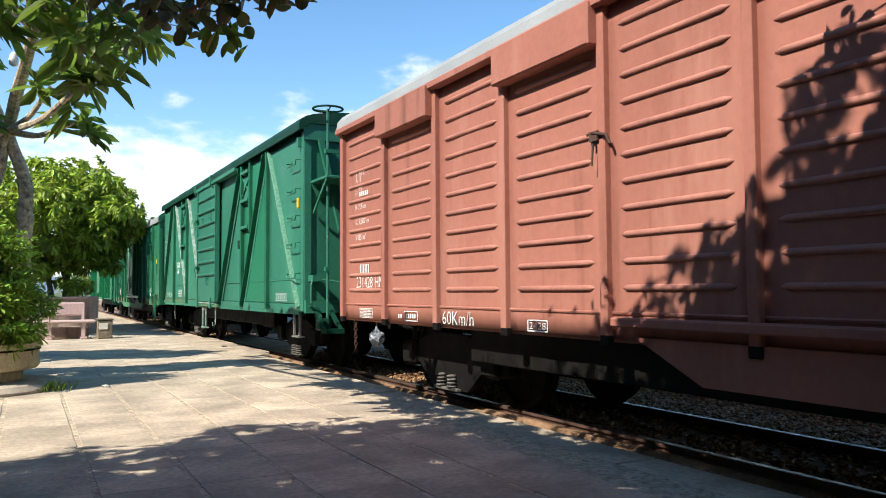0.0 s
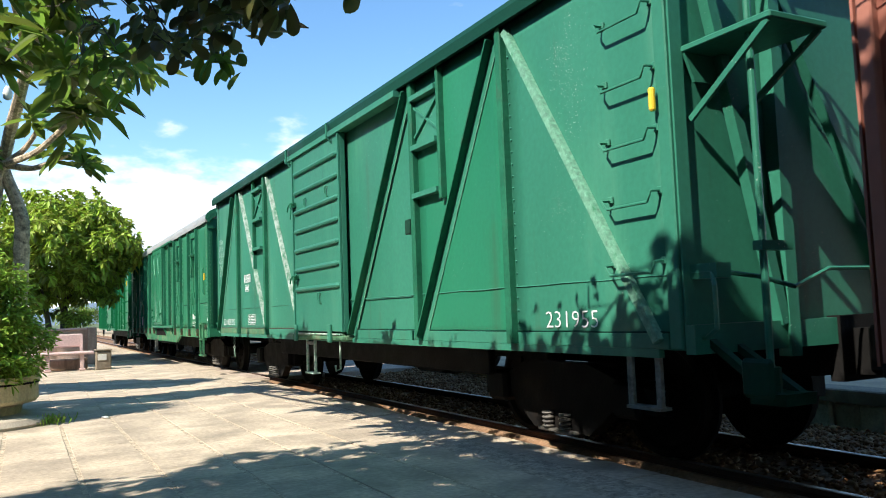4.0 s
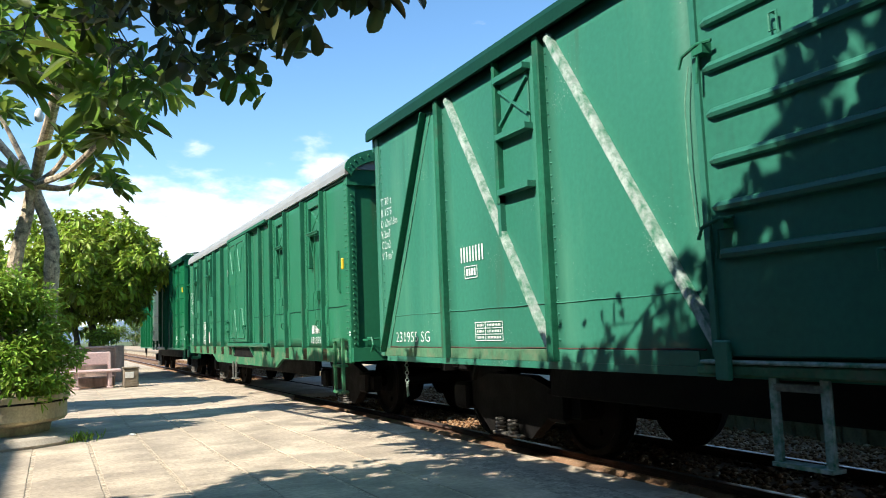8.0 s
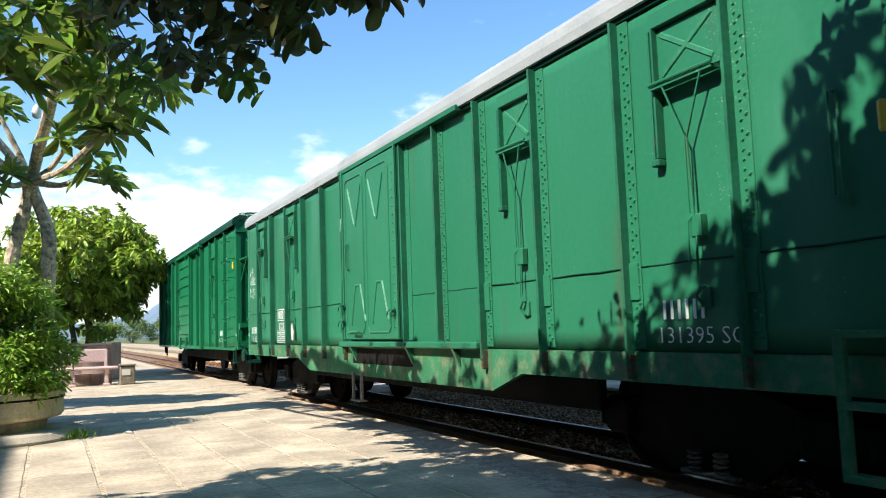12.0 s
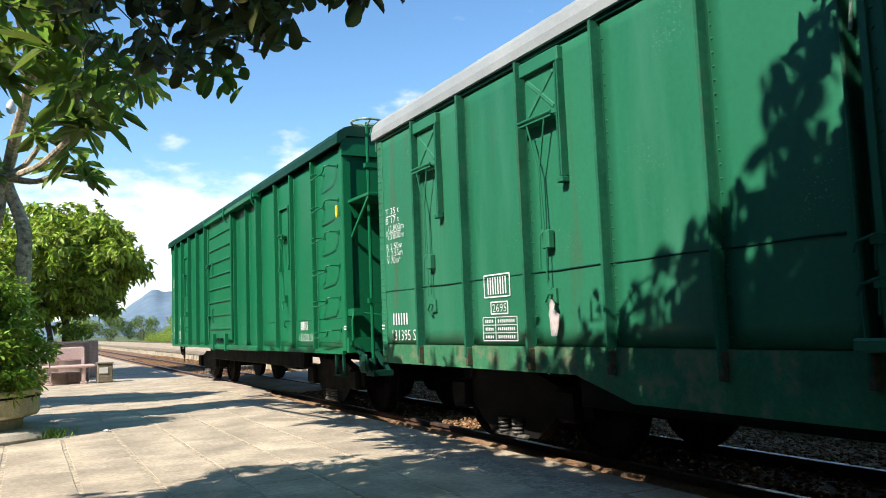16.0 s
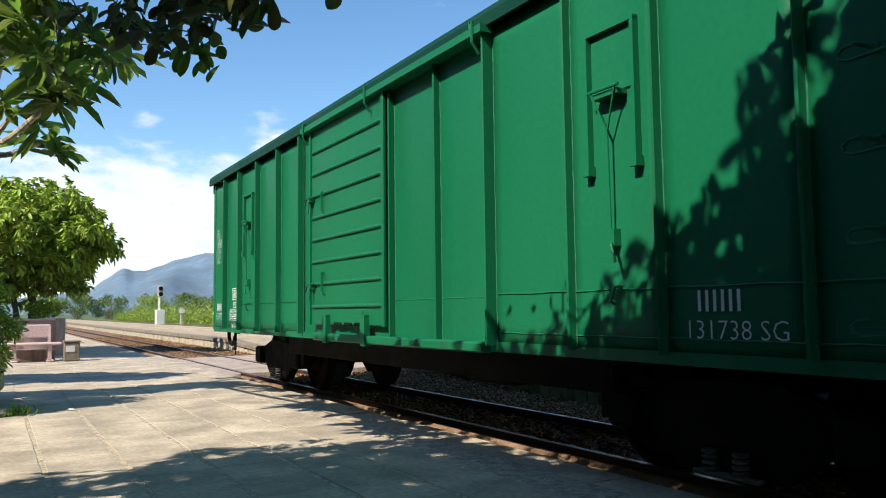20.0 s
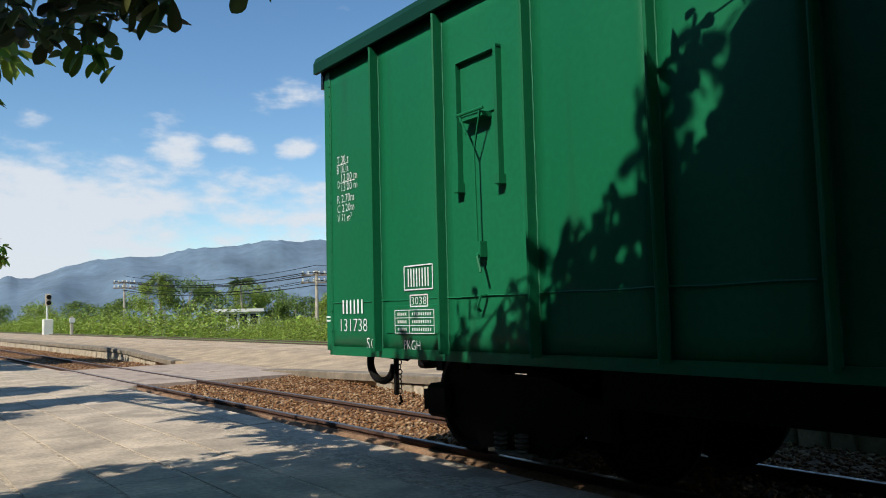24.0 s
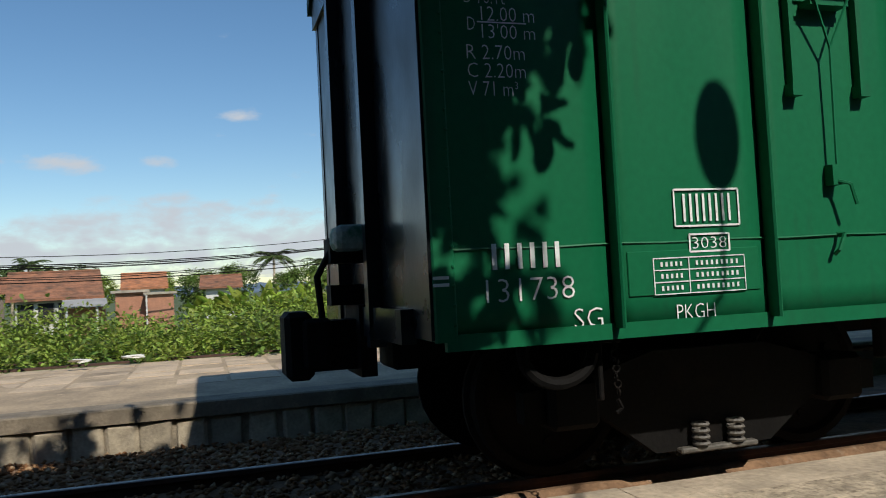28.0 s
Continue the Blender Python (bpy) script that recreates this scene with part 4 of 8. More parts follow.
def underframe(car, L, z0, half, last=False, front=1.95, rear=1.95):
    part("centre_sill", rounded(-0.2, 0.2, 0.1, L - 0.1, 0.60, 0.86, 0.02), BLACK_STEEL, car)
    # Deep black beams added to hide the sunlit far platform beneath the wagon.
    for s in (-1, 1):
        part("solebar", rounded(s * 1.0 - 0.035, s * 1.0 + 0.035, 2.7, L - 2.7, z0 - 0.30, z0 + 0.02, 0.01), BLACK_STEEL, car)
    for y in np.linspace(0.9, L - 0.9, 8):
        bm = bmesh.new()
        box(bm, -half + 0.12, half - 0.12, y - 0.05, y + 0.05, z0 - 0.02, z0 + 0.1)
        part("cross_bearer", bm, BLACK_STEEL, car)
    bm = bmesh.new()
    spun(bm, [(0.10, L / 2 - 0.45), (0.19, L / 2 - 0.38), (0.19, L / 2 + 0.35), (0.10, L / 2 + 0.42)], axis="x", n=16)
    for v in bm.verts:
        v.co = Vector((0.62 + v.co.y, v.co.x, 0.52 + v.co.z))
    part("air_reservoir", bm, BLACK_STEEL, car)
    part("brake_cylinder", rounded(-0.62, -0.30, L / 2 - 1.5, L / 2 - 0.8, 0.42, 0.74, 0.06, 2), BLACK_STEEL, car)
    bm = bmesh.new()
    tube(bm, [(-0.35, 1.0, 0.5), (-0.35, L - 1.0, 0.5)], 0.02, 6)
    tube(bm, [(0.28, 0.4, 0.66), (0.28, L - 0.4, 0.66)], 0.022, 6)
    part("brake_pipe", bm, BLACK_STEEL, car)
    bogie(car, front, SPRING)
    bogie(car, L - rear, SPRING)
    coupler(car, 0, -1)
    coupler(car, L, 1, not last)


def shell(front, rear, z0, z1, half, paint, label):
    car = thing("freight_wagon", label, "wagon", "wagons of the train", at=pose(TRACK, front - rolled(0), 0))
    L = rear - front
    part("body", rounded(-half + 0.015, half, 0.01, L - 0.01, z0, z1, 0.01), paint, car)
    return car, L


def brake_stand(car, paint, rim, y=-0.40, x=-1.25, top=3.40, r=0.20):
    """The brakeman's shelf at an end, with rod, hand wheel and bracket."""
    bm = bmesh.new()
    tube(bm, [(x, y, 0.62), (x, y, top)], 0.02, 8)
    for z in (2.85, 1.35):
        box(bm, x - 0.04, x + 0.2, y - 0.03, y + 0.03, z, z + 0.05)
    part("brake_rod", bm, paint, car)
    bm = bmesh.new()
    ring(bm, (x, y, top), (0, 0, 1), r, 0.014, 28, 6)
    for k in range(3):
        a = k * math.tau / 3 + 0.4
        tube(bm, [(x, y, top - 0.03), (x + r * math.cos(a), y + r * math.sin(a), top)], 0.010, 5)
    part("hand_wheel", bm, rim, car)
    s = part("brake_shelf", rounded(x - 0.10, x + 0.34, y - 0.22, 0.0, 2.50, 2.54, 0.008), paint, car)
    bm = bmesh.new()
    beam(bm, (x - 0.08, y - 0.19, 2.5), (x - 0.06, -0.02, 2.12), 0.035, 0.02)
    beam(bm, (x + 0.31, y - 0.19, 2.5), (x + 0.29, -0.02, 2.12), 0.035, 0.02)
    prism(bm, [(x - 0.09, 2.5), (x + 0.33, 2.5), (x + 0.28, 2.34), (x - 0.02, 2.34)], -0.03, -0.01)
    part("shelf_bracket", bm, paint, s)
    bm = bmesh.new()
    box(bm, x - 0.05, x + 0.18, y - 0.12, y + 0.1, 0.56, 0.62)
    beam(bm, (x + 0.16, y - 0.05, 0.6), (x + 0.16, -0.02, 0.86), 0.04, 0.05)
    beam(bm, (x - 0.03, y - 0.05, 0.6), (x - 0.05, -0.02, 0.9), 0.04, 0.05)
    tube(bm, [(x, y, 0.75), (x, y, 0.60)], 0.05, 8)
    part("brake_chain_box", bm, GREEN_DARK, car)
    part("foot_plate", rounded(x - 0.14, x - 0.10, y - 0.12, y + 0.08, 0.60, 0.80, 0.02), GREEN_DARK, car)
    bm = bmesh.new()
    tube(bm, [(x - 0.12, -0.02, 1.25), (x - 0.12, -0.16, 1.25), (x - 0.15, -0.2, 1.18), (x - 0.15, -0.2, 0.95), (x - 0.12, -0.1, 0.9), (x - 0.12, -0.02, 0.9)], 0.014, 6)
    tube(bm, [(x - 0.1, -0.16, 1.26), (x + 0.15, -0.24, 1.22), (x + 0.35, -0.3, 1.16), (x + 0.7, -0.26, 1.26), (x + 2.4, -0.24, 1.26)], 0.013, 6)
    part("grab_iron", bm, paint, car)
    bm = bmesh.new()
    box(bm, x - 0.13, x - 0.02, -0.2, 0.0, 1.22, 1.30)
    part("grab_bracket", bm, paint, car)


def end_wall(car, y, d, z0, z1, half, paint, ribs, braces=(), rivet=False):
    """Uprights, braces and corner angles on an end that faces d along y."""
    for x in ribs:
        bm = bmesh.new()
        box(bm, x - 0.045, x + 0.045, min(y, y + d * 0.09), max(y, y + d * 0.09), z0 - 0.08, z1)
        part("end_post", bm, paint, car)
    for a, b in braces:
        bm = bmesh.new()
        beam(bm, (a[0], y + d * 0.05, a[1]), (b[0], y + d * 0.05, b[1]), 0.07, 0.07, (0, 1, 0))
        part("end_brace", bm, paint, car)
    for s in (-1, 1):
        bm = bmesh.new()
        box(bm, min(s * half, s * (half - 0.09)), max(s * half, s * (half - 0.09)), min(y, y + d * 0.014), max(y, y + d * 0.014), z0, z1)
        part("corner_angle", bm, paint, car)
    bm = bmesh.new()
    inset = 0.3 if d > 0 else 0.0
    box(bm, -half + inset, half - inset, min(y, y + d * 0.07), max(y, y + d * 0.07), z0 - 0.03, z0 + 0.13)
    part("end_sill", bm, paint, car)
    bm = bmesh.new()
    prism(bm, [(-half - 0.02, z1 - 0.12), (half + 0.02, z1 - 0.12), (half + 0.02, z1 + 0.07), (0, z1 + 0.30), (-half - 0.02, z1 + 0.07)], min(y, y + d * 0.035), max(y, y + d * 0.035))
    part("gable", bm, paint, car)
    if rivet and d < 0:
        bm = bmesh.new()
        for x in (-half + 0.04, *[q - 0.075 for q in ribs]):
            rivets(bm, [(x, y - 0.015, z0 + 0.1 + 0.075 * k, 1) for k in range(int((z1 - z0 - 0.2) / 0.075))], 0.016, 0.012)
        tagged(part("rivets", bm, paint, car), kind="stuff")


def seam(car, y0, y1, z, x, paint, wavy=True):
    """The lapped weld along a side."""
    bm = bmesh.new()
    n = 24
    pts = [(x - 0.003, y0 + (y1 - y0) * k / n, z + (0.003 * math.sin(k * 1.7) if wavy else 0)) for k in range(n + 1)]
    tube(bm, pts, 0.006, 5)
    return part("weld_seam", bm, paint, car)


def u_step(car, y0, y1, z0, z1, x, paint):
    bm = bmesh.new()
    for y in (y0, y1):
        box(bm, x - 0.012, x + 0.012, y - 0.022, y + 0.022, z0, z1)
    box(bm, x - 0.03, x + 0.06, min(y0, y1) - 0.022, max(y0, y1) + 0.022, z0 - 0.02, z0)
    return part("step", bm, paint, car)


def marker(car, y, z, x):
    bm = bmesh.new()
    spun(bm, [(0.014, -0.068), (0.020, -0.058), (0.020, 0.058), (0.014, 0.068)], (x - 0.05, y, z), "z", 10)
    return part("marker_reflector", bm, YELLOW, car, "yellow rod marker")


def door_lock(car, y, z, x, paint, d=1, size=1.0):
    bm = bmesh.new()
    box(bm, x - 0.09, x, y - 0.05, y + 0.05, z - 0.04, z + 0.04)
    tube(bm, [(x - 0.06, y - 0.11 * d, z + 0.03), (x - 0.09, y, z + 0.03), (x - 0.08, y + 0.16 * d, z - 0.01), (x - 0.08, y + 0.20 * d, z - 0.09)], 0.013, 6)
    tube(bm, [(x - 0.07, y + 0.02, z - 0.04), (x - 0.08, y + 0.03, z - 0.24)], 0.010, 6)
    bmesh.ops.scale(bm, vec=(size, size, size), space=Matrix.Translation((-x, -y, -z)), verts=bm.verts)
    return part("door_lock", bm, paint, car)


def grab(car, y, z0, z1, x, paint):
    bm = bmesh.new()
    tube(bm, [(x - 0.03, y, z1), (x - 0.03, y - 0.045, z1), (x - 0.03, y - 0.045, z0 + 0.03), (x - 0.03, y, z0 + 0.03), (x - 0.03, y, z1)], 0.007, 6)
    tube(bm, [(x, y - 0.022, z1 - 0.005), (x - 0.03, y - 0.022, z1)], 0.008, 6)
    tube(bm, [(x - 0.03, y - 0.045, z0 + 0.03), (x - 0.025, y - 0.05, z0), (x, y - 0.05, z0 - 0.01)], 0.009, 6)
    return part("handle", bm, paint, car)


def ribbed_door(car, y0, y1, z0, z1, x, paint, zs, thick=0.055, r=0.022, inset=0.06):
    """A sliding door with pressed cross ribs, as its own part with sub-parts."""
    bm = rounded(x - thick, x, y0, y1, z0, z1, 0.01)
    d = part("sliding_door", bm, paint, car)
    for z in zs:
        bm = bmesh.new()
        tube(bm, [(x - thick, y0 + inset, z), (x - thick - 0.008, y0 + inset + 0.05, z), (x - thick - 0.008, y1 - inset - 0.05, z), (x - thick, y1 - inset, z)], [r * 0.5, r, r, r * 0.5], 8)
        part("door_rib", bm, paint, d)
    for y in (y0 + 0.02, y1 - 0.02):
        bm = bmesh.new()
        box(bm, x - thick - 0.02, x - thick, y - 0.02, y + 0.02, z0, z1)
        part("door_edge", bm, paint, d)
    return d


# -- rust-red ribbed wagon --
RH = 1.25
RF, RR = 12.53, 26.49
UF = RF + 0.07
wr, L = shell(RF, RR, 0.755, 3.0, RH, RED, "rust-red ribbed steel freight wagon with a pale grey roof")
X = -RH
roof(wr, L, 2.96, 0.34, RH, ROOF_GREY, 0.06, 0.08)
r_posts = [26.5 - UF - 0.02] + [u - UF for u in (25.25, 24.07, 22.89, 21.67, 20.48, 19.28, 18.07, 16.86, 15.65, 14.44, 13.23)] + [0.06]
for y in r_posts:
    post(wr, y, 0.80, 2.95, X, RED, 0.075, 0.05, foot=0.0)
    part("post_foot", rounded(X - 0.045, X + 0.005, y - 0.045, y + 0.045, 0.735, 0.80, 0.006), BLACK_STEEL, wr)
# Lighter red on the ribs puts their sunlit highlight into the colour.
RED_RIB = material("lit_red_rib", (0.36, 0.155, 0.115), 0.55, vary=0.15, scale=6, fine=30, bump=0.06, dirt=(0.42, 0.20, 0.15), dirt_amount=0.4, spec=0.25)
rz = [1.105 + 0.1695 * k for k in range(11)]
for i, (b, a) in enumerate(zip(r_posts, r_posts[1:])):
    panel(wr, a, b, 0.78, 2.97, X, RED, 100 + i, 0.007)
    for k, z in enumerate(rz):
        if i in (1, 3, 5) and z > 2.66:
            continue
        bm = bmesh.new()
        ya, yb = a + 0.14, b - 0.14
        tube(bm, [(X + 0.006, ya, z), (X - 0.001, ya + 0.05, z), (X - 0.001, yb - 0.05, z), (X + 0.006, yb, z)], [0.008, 0.021, 0.021, 0.008], 10)
        part("pressed_rib", bm, RED_RIB, wr, smooth=True)
    bm = bmesh.new()
    tube(bm, [(X - 0.001, a + 0.04, 0.945), (X - 0.001, b - 0.04, 0.945)], 0.012, 6)
    part("lower_rib", bm, RED, wr)
for a, b in ((25.25, 24.07), (22.89, 21.67), (20.48, 19.28)):
    part("door_hood", rounded(X - 0.13, X, b - UF + 0.02, a - UF + 0.02, 2.70, 3.0, 0.012), RED, wr)
part("top_rail", rounded(X - 0.10, X, 0, L, 2.95, 3.02, 0.01), RED, wr)
bm = bmesh.new()
prism(bm, [(X - 0.03, 0.80), (X + 0.03, 0.80), (X + 0.03, 0.55), (X - 0.03, 0.55)], 15.0 - UF, 21.4 - UF)
for v in bm.verts:
    if v.co.z < 0.6 and (v.co.y < 15.1 - UF or v.co.y > 21.3 - UF):
        v.co.y += 0.55 if v.co.y < 15.1 - UF else -0.55
part("side_sill", bm, RED, wr)
part("door_track", rounded(X - 0.10, X, 15.4 - UF, 21.55 - UF, 0.86, 0.92, 0.01), RED, wr)
door_lock(wr, 21.72 - UF, 2.10, X, RUST, -1, 0.8)
end_wall(wr, L, 1, 0.78, 2.98, RH, RED, (-0.45, 0.45))
end_wall(wr, 0, -1, 0.78, 2.98, RH, RED, (-0.45, 0.45))
T = X - 0.012
for txt, z in (("T 30 t", 2.435), ("A 18", 2.36), ("R 2,8 m", 2.046), ("C 3,507 m", 1.874), ("V 85 m³", 1.702)):
    lettering(wr, txt, 26.10 - UF, 26.10 - UF - 0.043 * len(txt), z - 0.033, z + 0.033, T)
lettering(wr, "15", 26.00 - UF, 25.91 - UF, 2.225, 2.275, T)
lettering(wr, "D", 26.10 - UF, 26.05 - UF, 2.19, 2.24, T)
bars(wr, 26.0 - UF, 25.72 - UF, 2.165, 2.215, T, 5, 0.6)
bars(wr, 25.98 - UF, 25.70 - UF, 1.295, 1.39, T, 6, 0.36)
lettering(wr, "231428 HN", 26.08 - UF, 25.32 - UF, 1.13, 1.25, T)
table(wr, 25.98 - UF, 25.62 - UF, 0.80, 0.90, X - 0.009)
lettering(wr, "60Km/h", 23.98 - UF, 23.42 - UF, 0.79, 0.91, X - 0.009)
bars(wr, 24.95 - UF, 24.85 - UF, 0.82, 0.86, X - 0.009, 2)
outline(wr, 24.80 - UF, 24.50 - UF, 0.80, 0.89, X - 0.009, 0.008)
bars(wr, 24.77 - UF, 24.53 - UF, 0.825, 0.865, X - 0.009, 5)
outline(wr, 22.60 - UF, 22.35 - UF, 0.79, 0.87, X - 0.009, 0.008)
lettering(wr, "2428", 22.58 - UF, 22.37 - UF, 0.805, 0.855, X - 0.009)
bm = bmesh.new()
for k in range(9):
    ring(bm, (X + 0.03, L - 0.35, 0.74 - k * 0.042), (1, 0, 0) if k % 2 else (0, 1, 0), 0.02, 0.005, 8, 4)
part("safety_chain", bm, RUST, wr)
bm = bmesh.new()
bmesh.ops.create_uvsphere(bm, u_segments=24, v_segments=16, radius=1)
for v in bm.verts:
    f = 1 + 0.30 * noise.noise(v.co * 2.6) + 0.16 * noise.noise(v.co * 6.0)
    taper = 0.55 if v.co.z > 0.4 else 1
    v.co = Vector((X + 0.08 + 0.075 * f * v.co.x * taper, L - 0.86 + 0.10 * f * v.co.y * taper, 0.585 + 0.105 * f * v.co.z))
tube(bm, [(X + 0.08, L - 0.86, 0.64), (X + 0.08, L - 0.84, 0.78)], 0.01, 5)
BAG = material("grey_plastic_sheet", (0.17, 0.19, 0.215), 0.35, vary=0.25, scale=12, bump=0.5)
part("hanging_bag", bm, BAG, wr, "grey plastic bag hanging under the sill")
underframe(wr, L, 0.755, RH)

DUST = material("dusty_sill_paint", (0.065, 0.16, 0.088), 0.85, vary=0.25, scale=4, fine=30, bump=0.25, dirt=(0.15, 0.155, 0.095), dirt_amount=0.6, dirt_scale=3.5, spec=0.08, rust=(0.13, 0.08, 0.045))
# -- braced green wagon --
AF, AR = 27.5, 39.2
wa, L = shell(AF, AR, 0.83, 3.24, SIDE, GREEN_A, "faded green freight wagon with diagonal braces and scuffed pale paint")
X = -SIDE
roof(wa, L, 3.20, 0.20, SIDE, GREEN_DARK, 0.09, 0.09)
def yA(u):
    return u - AF
GREEN_NEW = material("green_paint_repainted", (0.016, 0.150, 0.080), 0.42, vary=0.10, scale=1.0, fine=25, bump=0.06, dirt=(0.03, 0.185, 0.105), dirt_amount=0.35, streak=True, spec=0.3, rust=(0.04, 0.07, 0.04), flake=(0.30, 0.36, 0.30))
a_edges = [27.5, 29.2, 30.75, 32.6, 34.34, 35.85, 37.55, 39.2]
for i, (a, b) in enumerate(zip(a_edges, a_edges[1:])):
    x = X + (0.02 if i == 2 else 0.0)
    panel(wa, yA(a) + 0.01, yA(b) - 0.01, 0.83, 3.22, x, GREEN_NEW if i in (1, 2) else GREEN_A, i)
for u in (29.2, 30.75, 30.20, 35.85, 36.47, 37.55):
    post(wa, yA(u), 0.84 if u not in (30.20, 36.47) else 2.06, 3.2, X, POST_PAINT, 0.075 if u not in (30.20, 36.47) else 0.045, 0.06)
for u in (27.56, 39.14):
    post(wa, yA(u), 0.84, 3.2, X, GREEN_A, 0.10, 0.014, "corner_plate")
for (u0, u1, mat) in ((29.13, 27.68, RIB_WORN_LIT), (29.33, 30.72, GREEN_A), (30.87, 32.45, GREEN_A), (37.83, 39.05, GREEN_A), (37.36, 35.84, SCUFF), (35.72, 34.24, SCUFF)):
    bm = bmesh.new()
    if mat is not GREEN_A:
        beam(bm, (X - 0.025, yA(u0), 3.16), (X - 0.025, yA(u1), 0.88), 0.055, 0.05)
        part("diagonal_brace", bm, mat, wa)
        continue
    beam(bm, (X - 0.038, yA(u0), 3.16), (X - 0.038, yA(u1), 0.88), 0.018, 0.076)
    web = part("diagonal_brace", bm, POST_PAINT, wa)
    bm = bmesh.new()
    beam(bm, (X - 0.004, yA(u0) - 0.052, 3.16), (X - 0.004, yA(u1) - 0.052, 0.88), 0.075, 0.009)
    part("brace_flange", bm, GREEN_A, web)
    bm = bmesh.new()
    tube(bm, [(X - 0.006, yA(u0) - 0.098, 3.16), (X - 0.006, yA(u1) - 0.098, 0.88)], 0.0045, 5)
    part("worn_edge", bm, RIB_WORN_LIT, web)
GREEN_DOOR = material("green_door_paint_flaking", (0.026, 0.150, 0.098), 0.5, vary=0.15, scale=1.3, fine=25, bump=0.08, dirt=(0.055, 0.20, 0.13), dirt_amount=0.45, streak=True, spec=0.3, rust=(0.03, 0.07, 0.05), flake=(0.012, 0.045, 0.035))
ribbed_door(wa, yA(32.50), yA(34.25), 0.90, 3.14, X - 0.02, GREEN_DOOR, [1.425 + 0.2475 * k for k in range(7)], 0.07, 0.03, 0.07)
bm = bmesh.new()
box(bm, X - 0.12, X, yA(30.95), yA(34.5), 3.13, 3.19)
part("door_track", bm, GREEN_A, wa)
for u in (32.72, 34.30):
    bm = bmesh.new()
    tube(bm, [(X - 0.10, yA(u), 3.05), (X - 0.16, yA(u), 3.12), (X - 0.16, yA(u), 3.27), (X - 0.12, yA(u) + 0.09, 3.30), (X - 0.12, yA(u) + 0.09, 3.16)], 0.012, 6)
    part("door_hanger", bm, GREEN_A, wa)
part("sill_plate", rounded(X - 0.09, X + 0.02, yA(32.45), yA(34.4), 0.80, 0.862, 0.012), DUST, wa)
part("sill_rubbing_strip", rounded(X - 0.10, X - 0.03, yA(32.62), yA(34.36), 0.862, 0.882, 0.006), SCUFF, wa, "scuffed white strip under the door")
for u in (34.18, 32.92):
    part("door_guide", rounded(X - 0.125, X - 0.092, yA(u) - 0.05, yA(u) + 0.05, 0.78, 0.985, 0.008), GREEN_A, wa)
bm = bmesh.new()
prism(bm, [(X - 0.012, 0.835), (X + 0.03, 0.835), (X + 0.03, 0.785), (X - 0.012, 0.785)], yA(27.7), yA(39.0))
part("side_sill", bm, GREEN_A, wa)
bm = bmesh.new()
tube(bm, [(X - 0.03, yA(34.36), 2.50), (X - 0.05, yA(34.385), 2.30), (X - 0.05, yA(34.39), 1.95), (X - 0.03, yA(34.38), 1.60)], 0.004, 6)
part("seal_wire", bm, RIB_WORN_LIT, wa)
for u, z in ((34.28, 2.52), (34.22, 1.58)):
    door_lock(wa, yA(u - 0.12), z, X - 0.09, POST_PAINT, 1, 0.75)
for u, z in ((33.72, 2.55), (32.94, 2.585), (33.27, 1.36)):
    grab(wa, yA(u), z - 0.12, z, X - 0.09, GREEN_A)
for (u0, u1) in ((30.25, 30.70), (36.02, 36.43)):
    a, b = yA(u0), yA(u1)
    w = part("shutter", rounded(X - 0.018, X + 0.004, a, b, 2.60, 3.0, 0.006), GREEN_A, wa)
    bm = bmesh.new()
    beam(bm, (X - 0.028, a, 2.68), (X - 0.028, b, 2.96), 0.022, 0.02)
    beam(bm, (X - 0.031, b, 2.68), (X - 0.031, a, 2.96), 0.022, 0.02)
    part("cross_brace", bm, GREEN_A, w)
    for z in (2.56, 2.12, 3.02):
        bm = bmesh.new()
        box(bm, X - 0.075, X, a - 0.02, b + 0.02, z, z + 0.045)
        part("ledge", bm, GREEN_A, wa)
post(wa, yA(36.47), 1.80, 2.12, X, GREEN_A, 0.045, 0.05, "runner")
part("stop", rounded(X - 0.07, X, yA(30.795), yA(30.90), 1.81, 1.95, 0.008), GREEN_DARK, wa)
for z in (2.80, 2.42, 2.06, 1.70, 1.30):
    rung(wa, yA(28.05), yA(27.62), z - 0.03, X, GREEN_A, 0.08, True)
marker(wa, yA(27.60), 2.25, X)
bm = bmesh.new()
box(bm, X - 0.06, X, yA(27.58), yA(27.66), 3.0, 3.12)
part("lamp_bracket", bm, GREEN_A, wa)
for u0, u1 in ((27.62, 29.15), (29.25, 30.85), (30.95, 32.4), (34.45, 35.80), (35.90, 37.50), (37.60, 39.08)):
    part("lower_strip", rounded(X - 0.010, X + 0.004, yA(u0), yA(u1), 0.835, 0.922, 0.003), DUST if u0 > 35 else GREEN_A, wa)
seam(wa, yA(27.55), yA(32.5), 1.25, X, GREEN_A)
seam(wa, yA(34.4), yA(39.15), 1.25, X, GREEN_A)
seam(wa, yA(27.55), yA(32.5), 0.93, X, GREEN_DARK)
seam(wa, yA(34.4), yA(39.15), 0.93, X, RUST)
bm = bmesh.new()
for u in (29.2, 30.9, 35.85, 37.55, 39.1, 27.6):
    rivets(bm, [(X - 0.002 + 0.01 * math.sin(k * 5.0) * 0, yA(u) - 0.058, 0.9 + 0.09 * k) for k in range(25)], 0.011, 0.008)
tagged(part("rivets", bm, GREEN_A, wa), kind="stuff")
T = X - 0.009
lettering(wa, "231955", yA(28.79), yA(28.23), 0.955, 1.065, T)
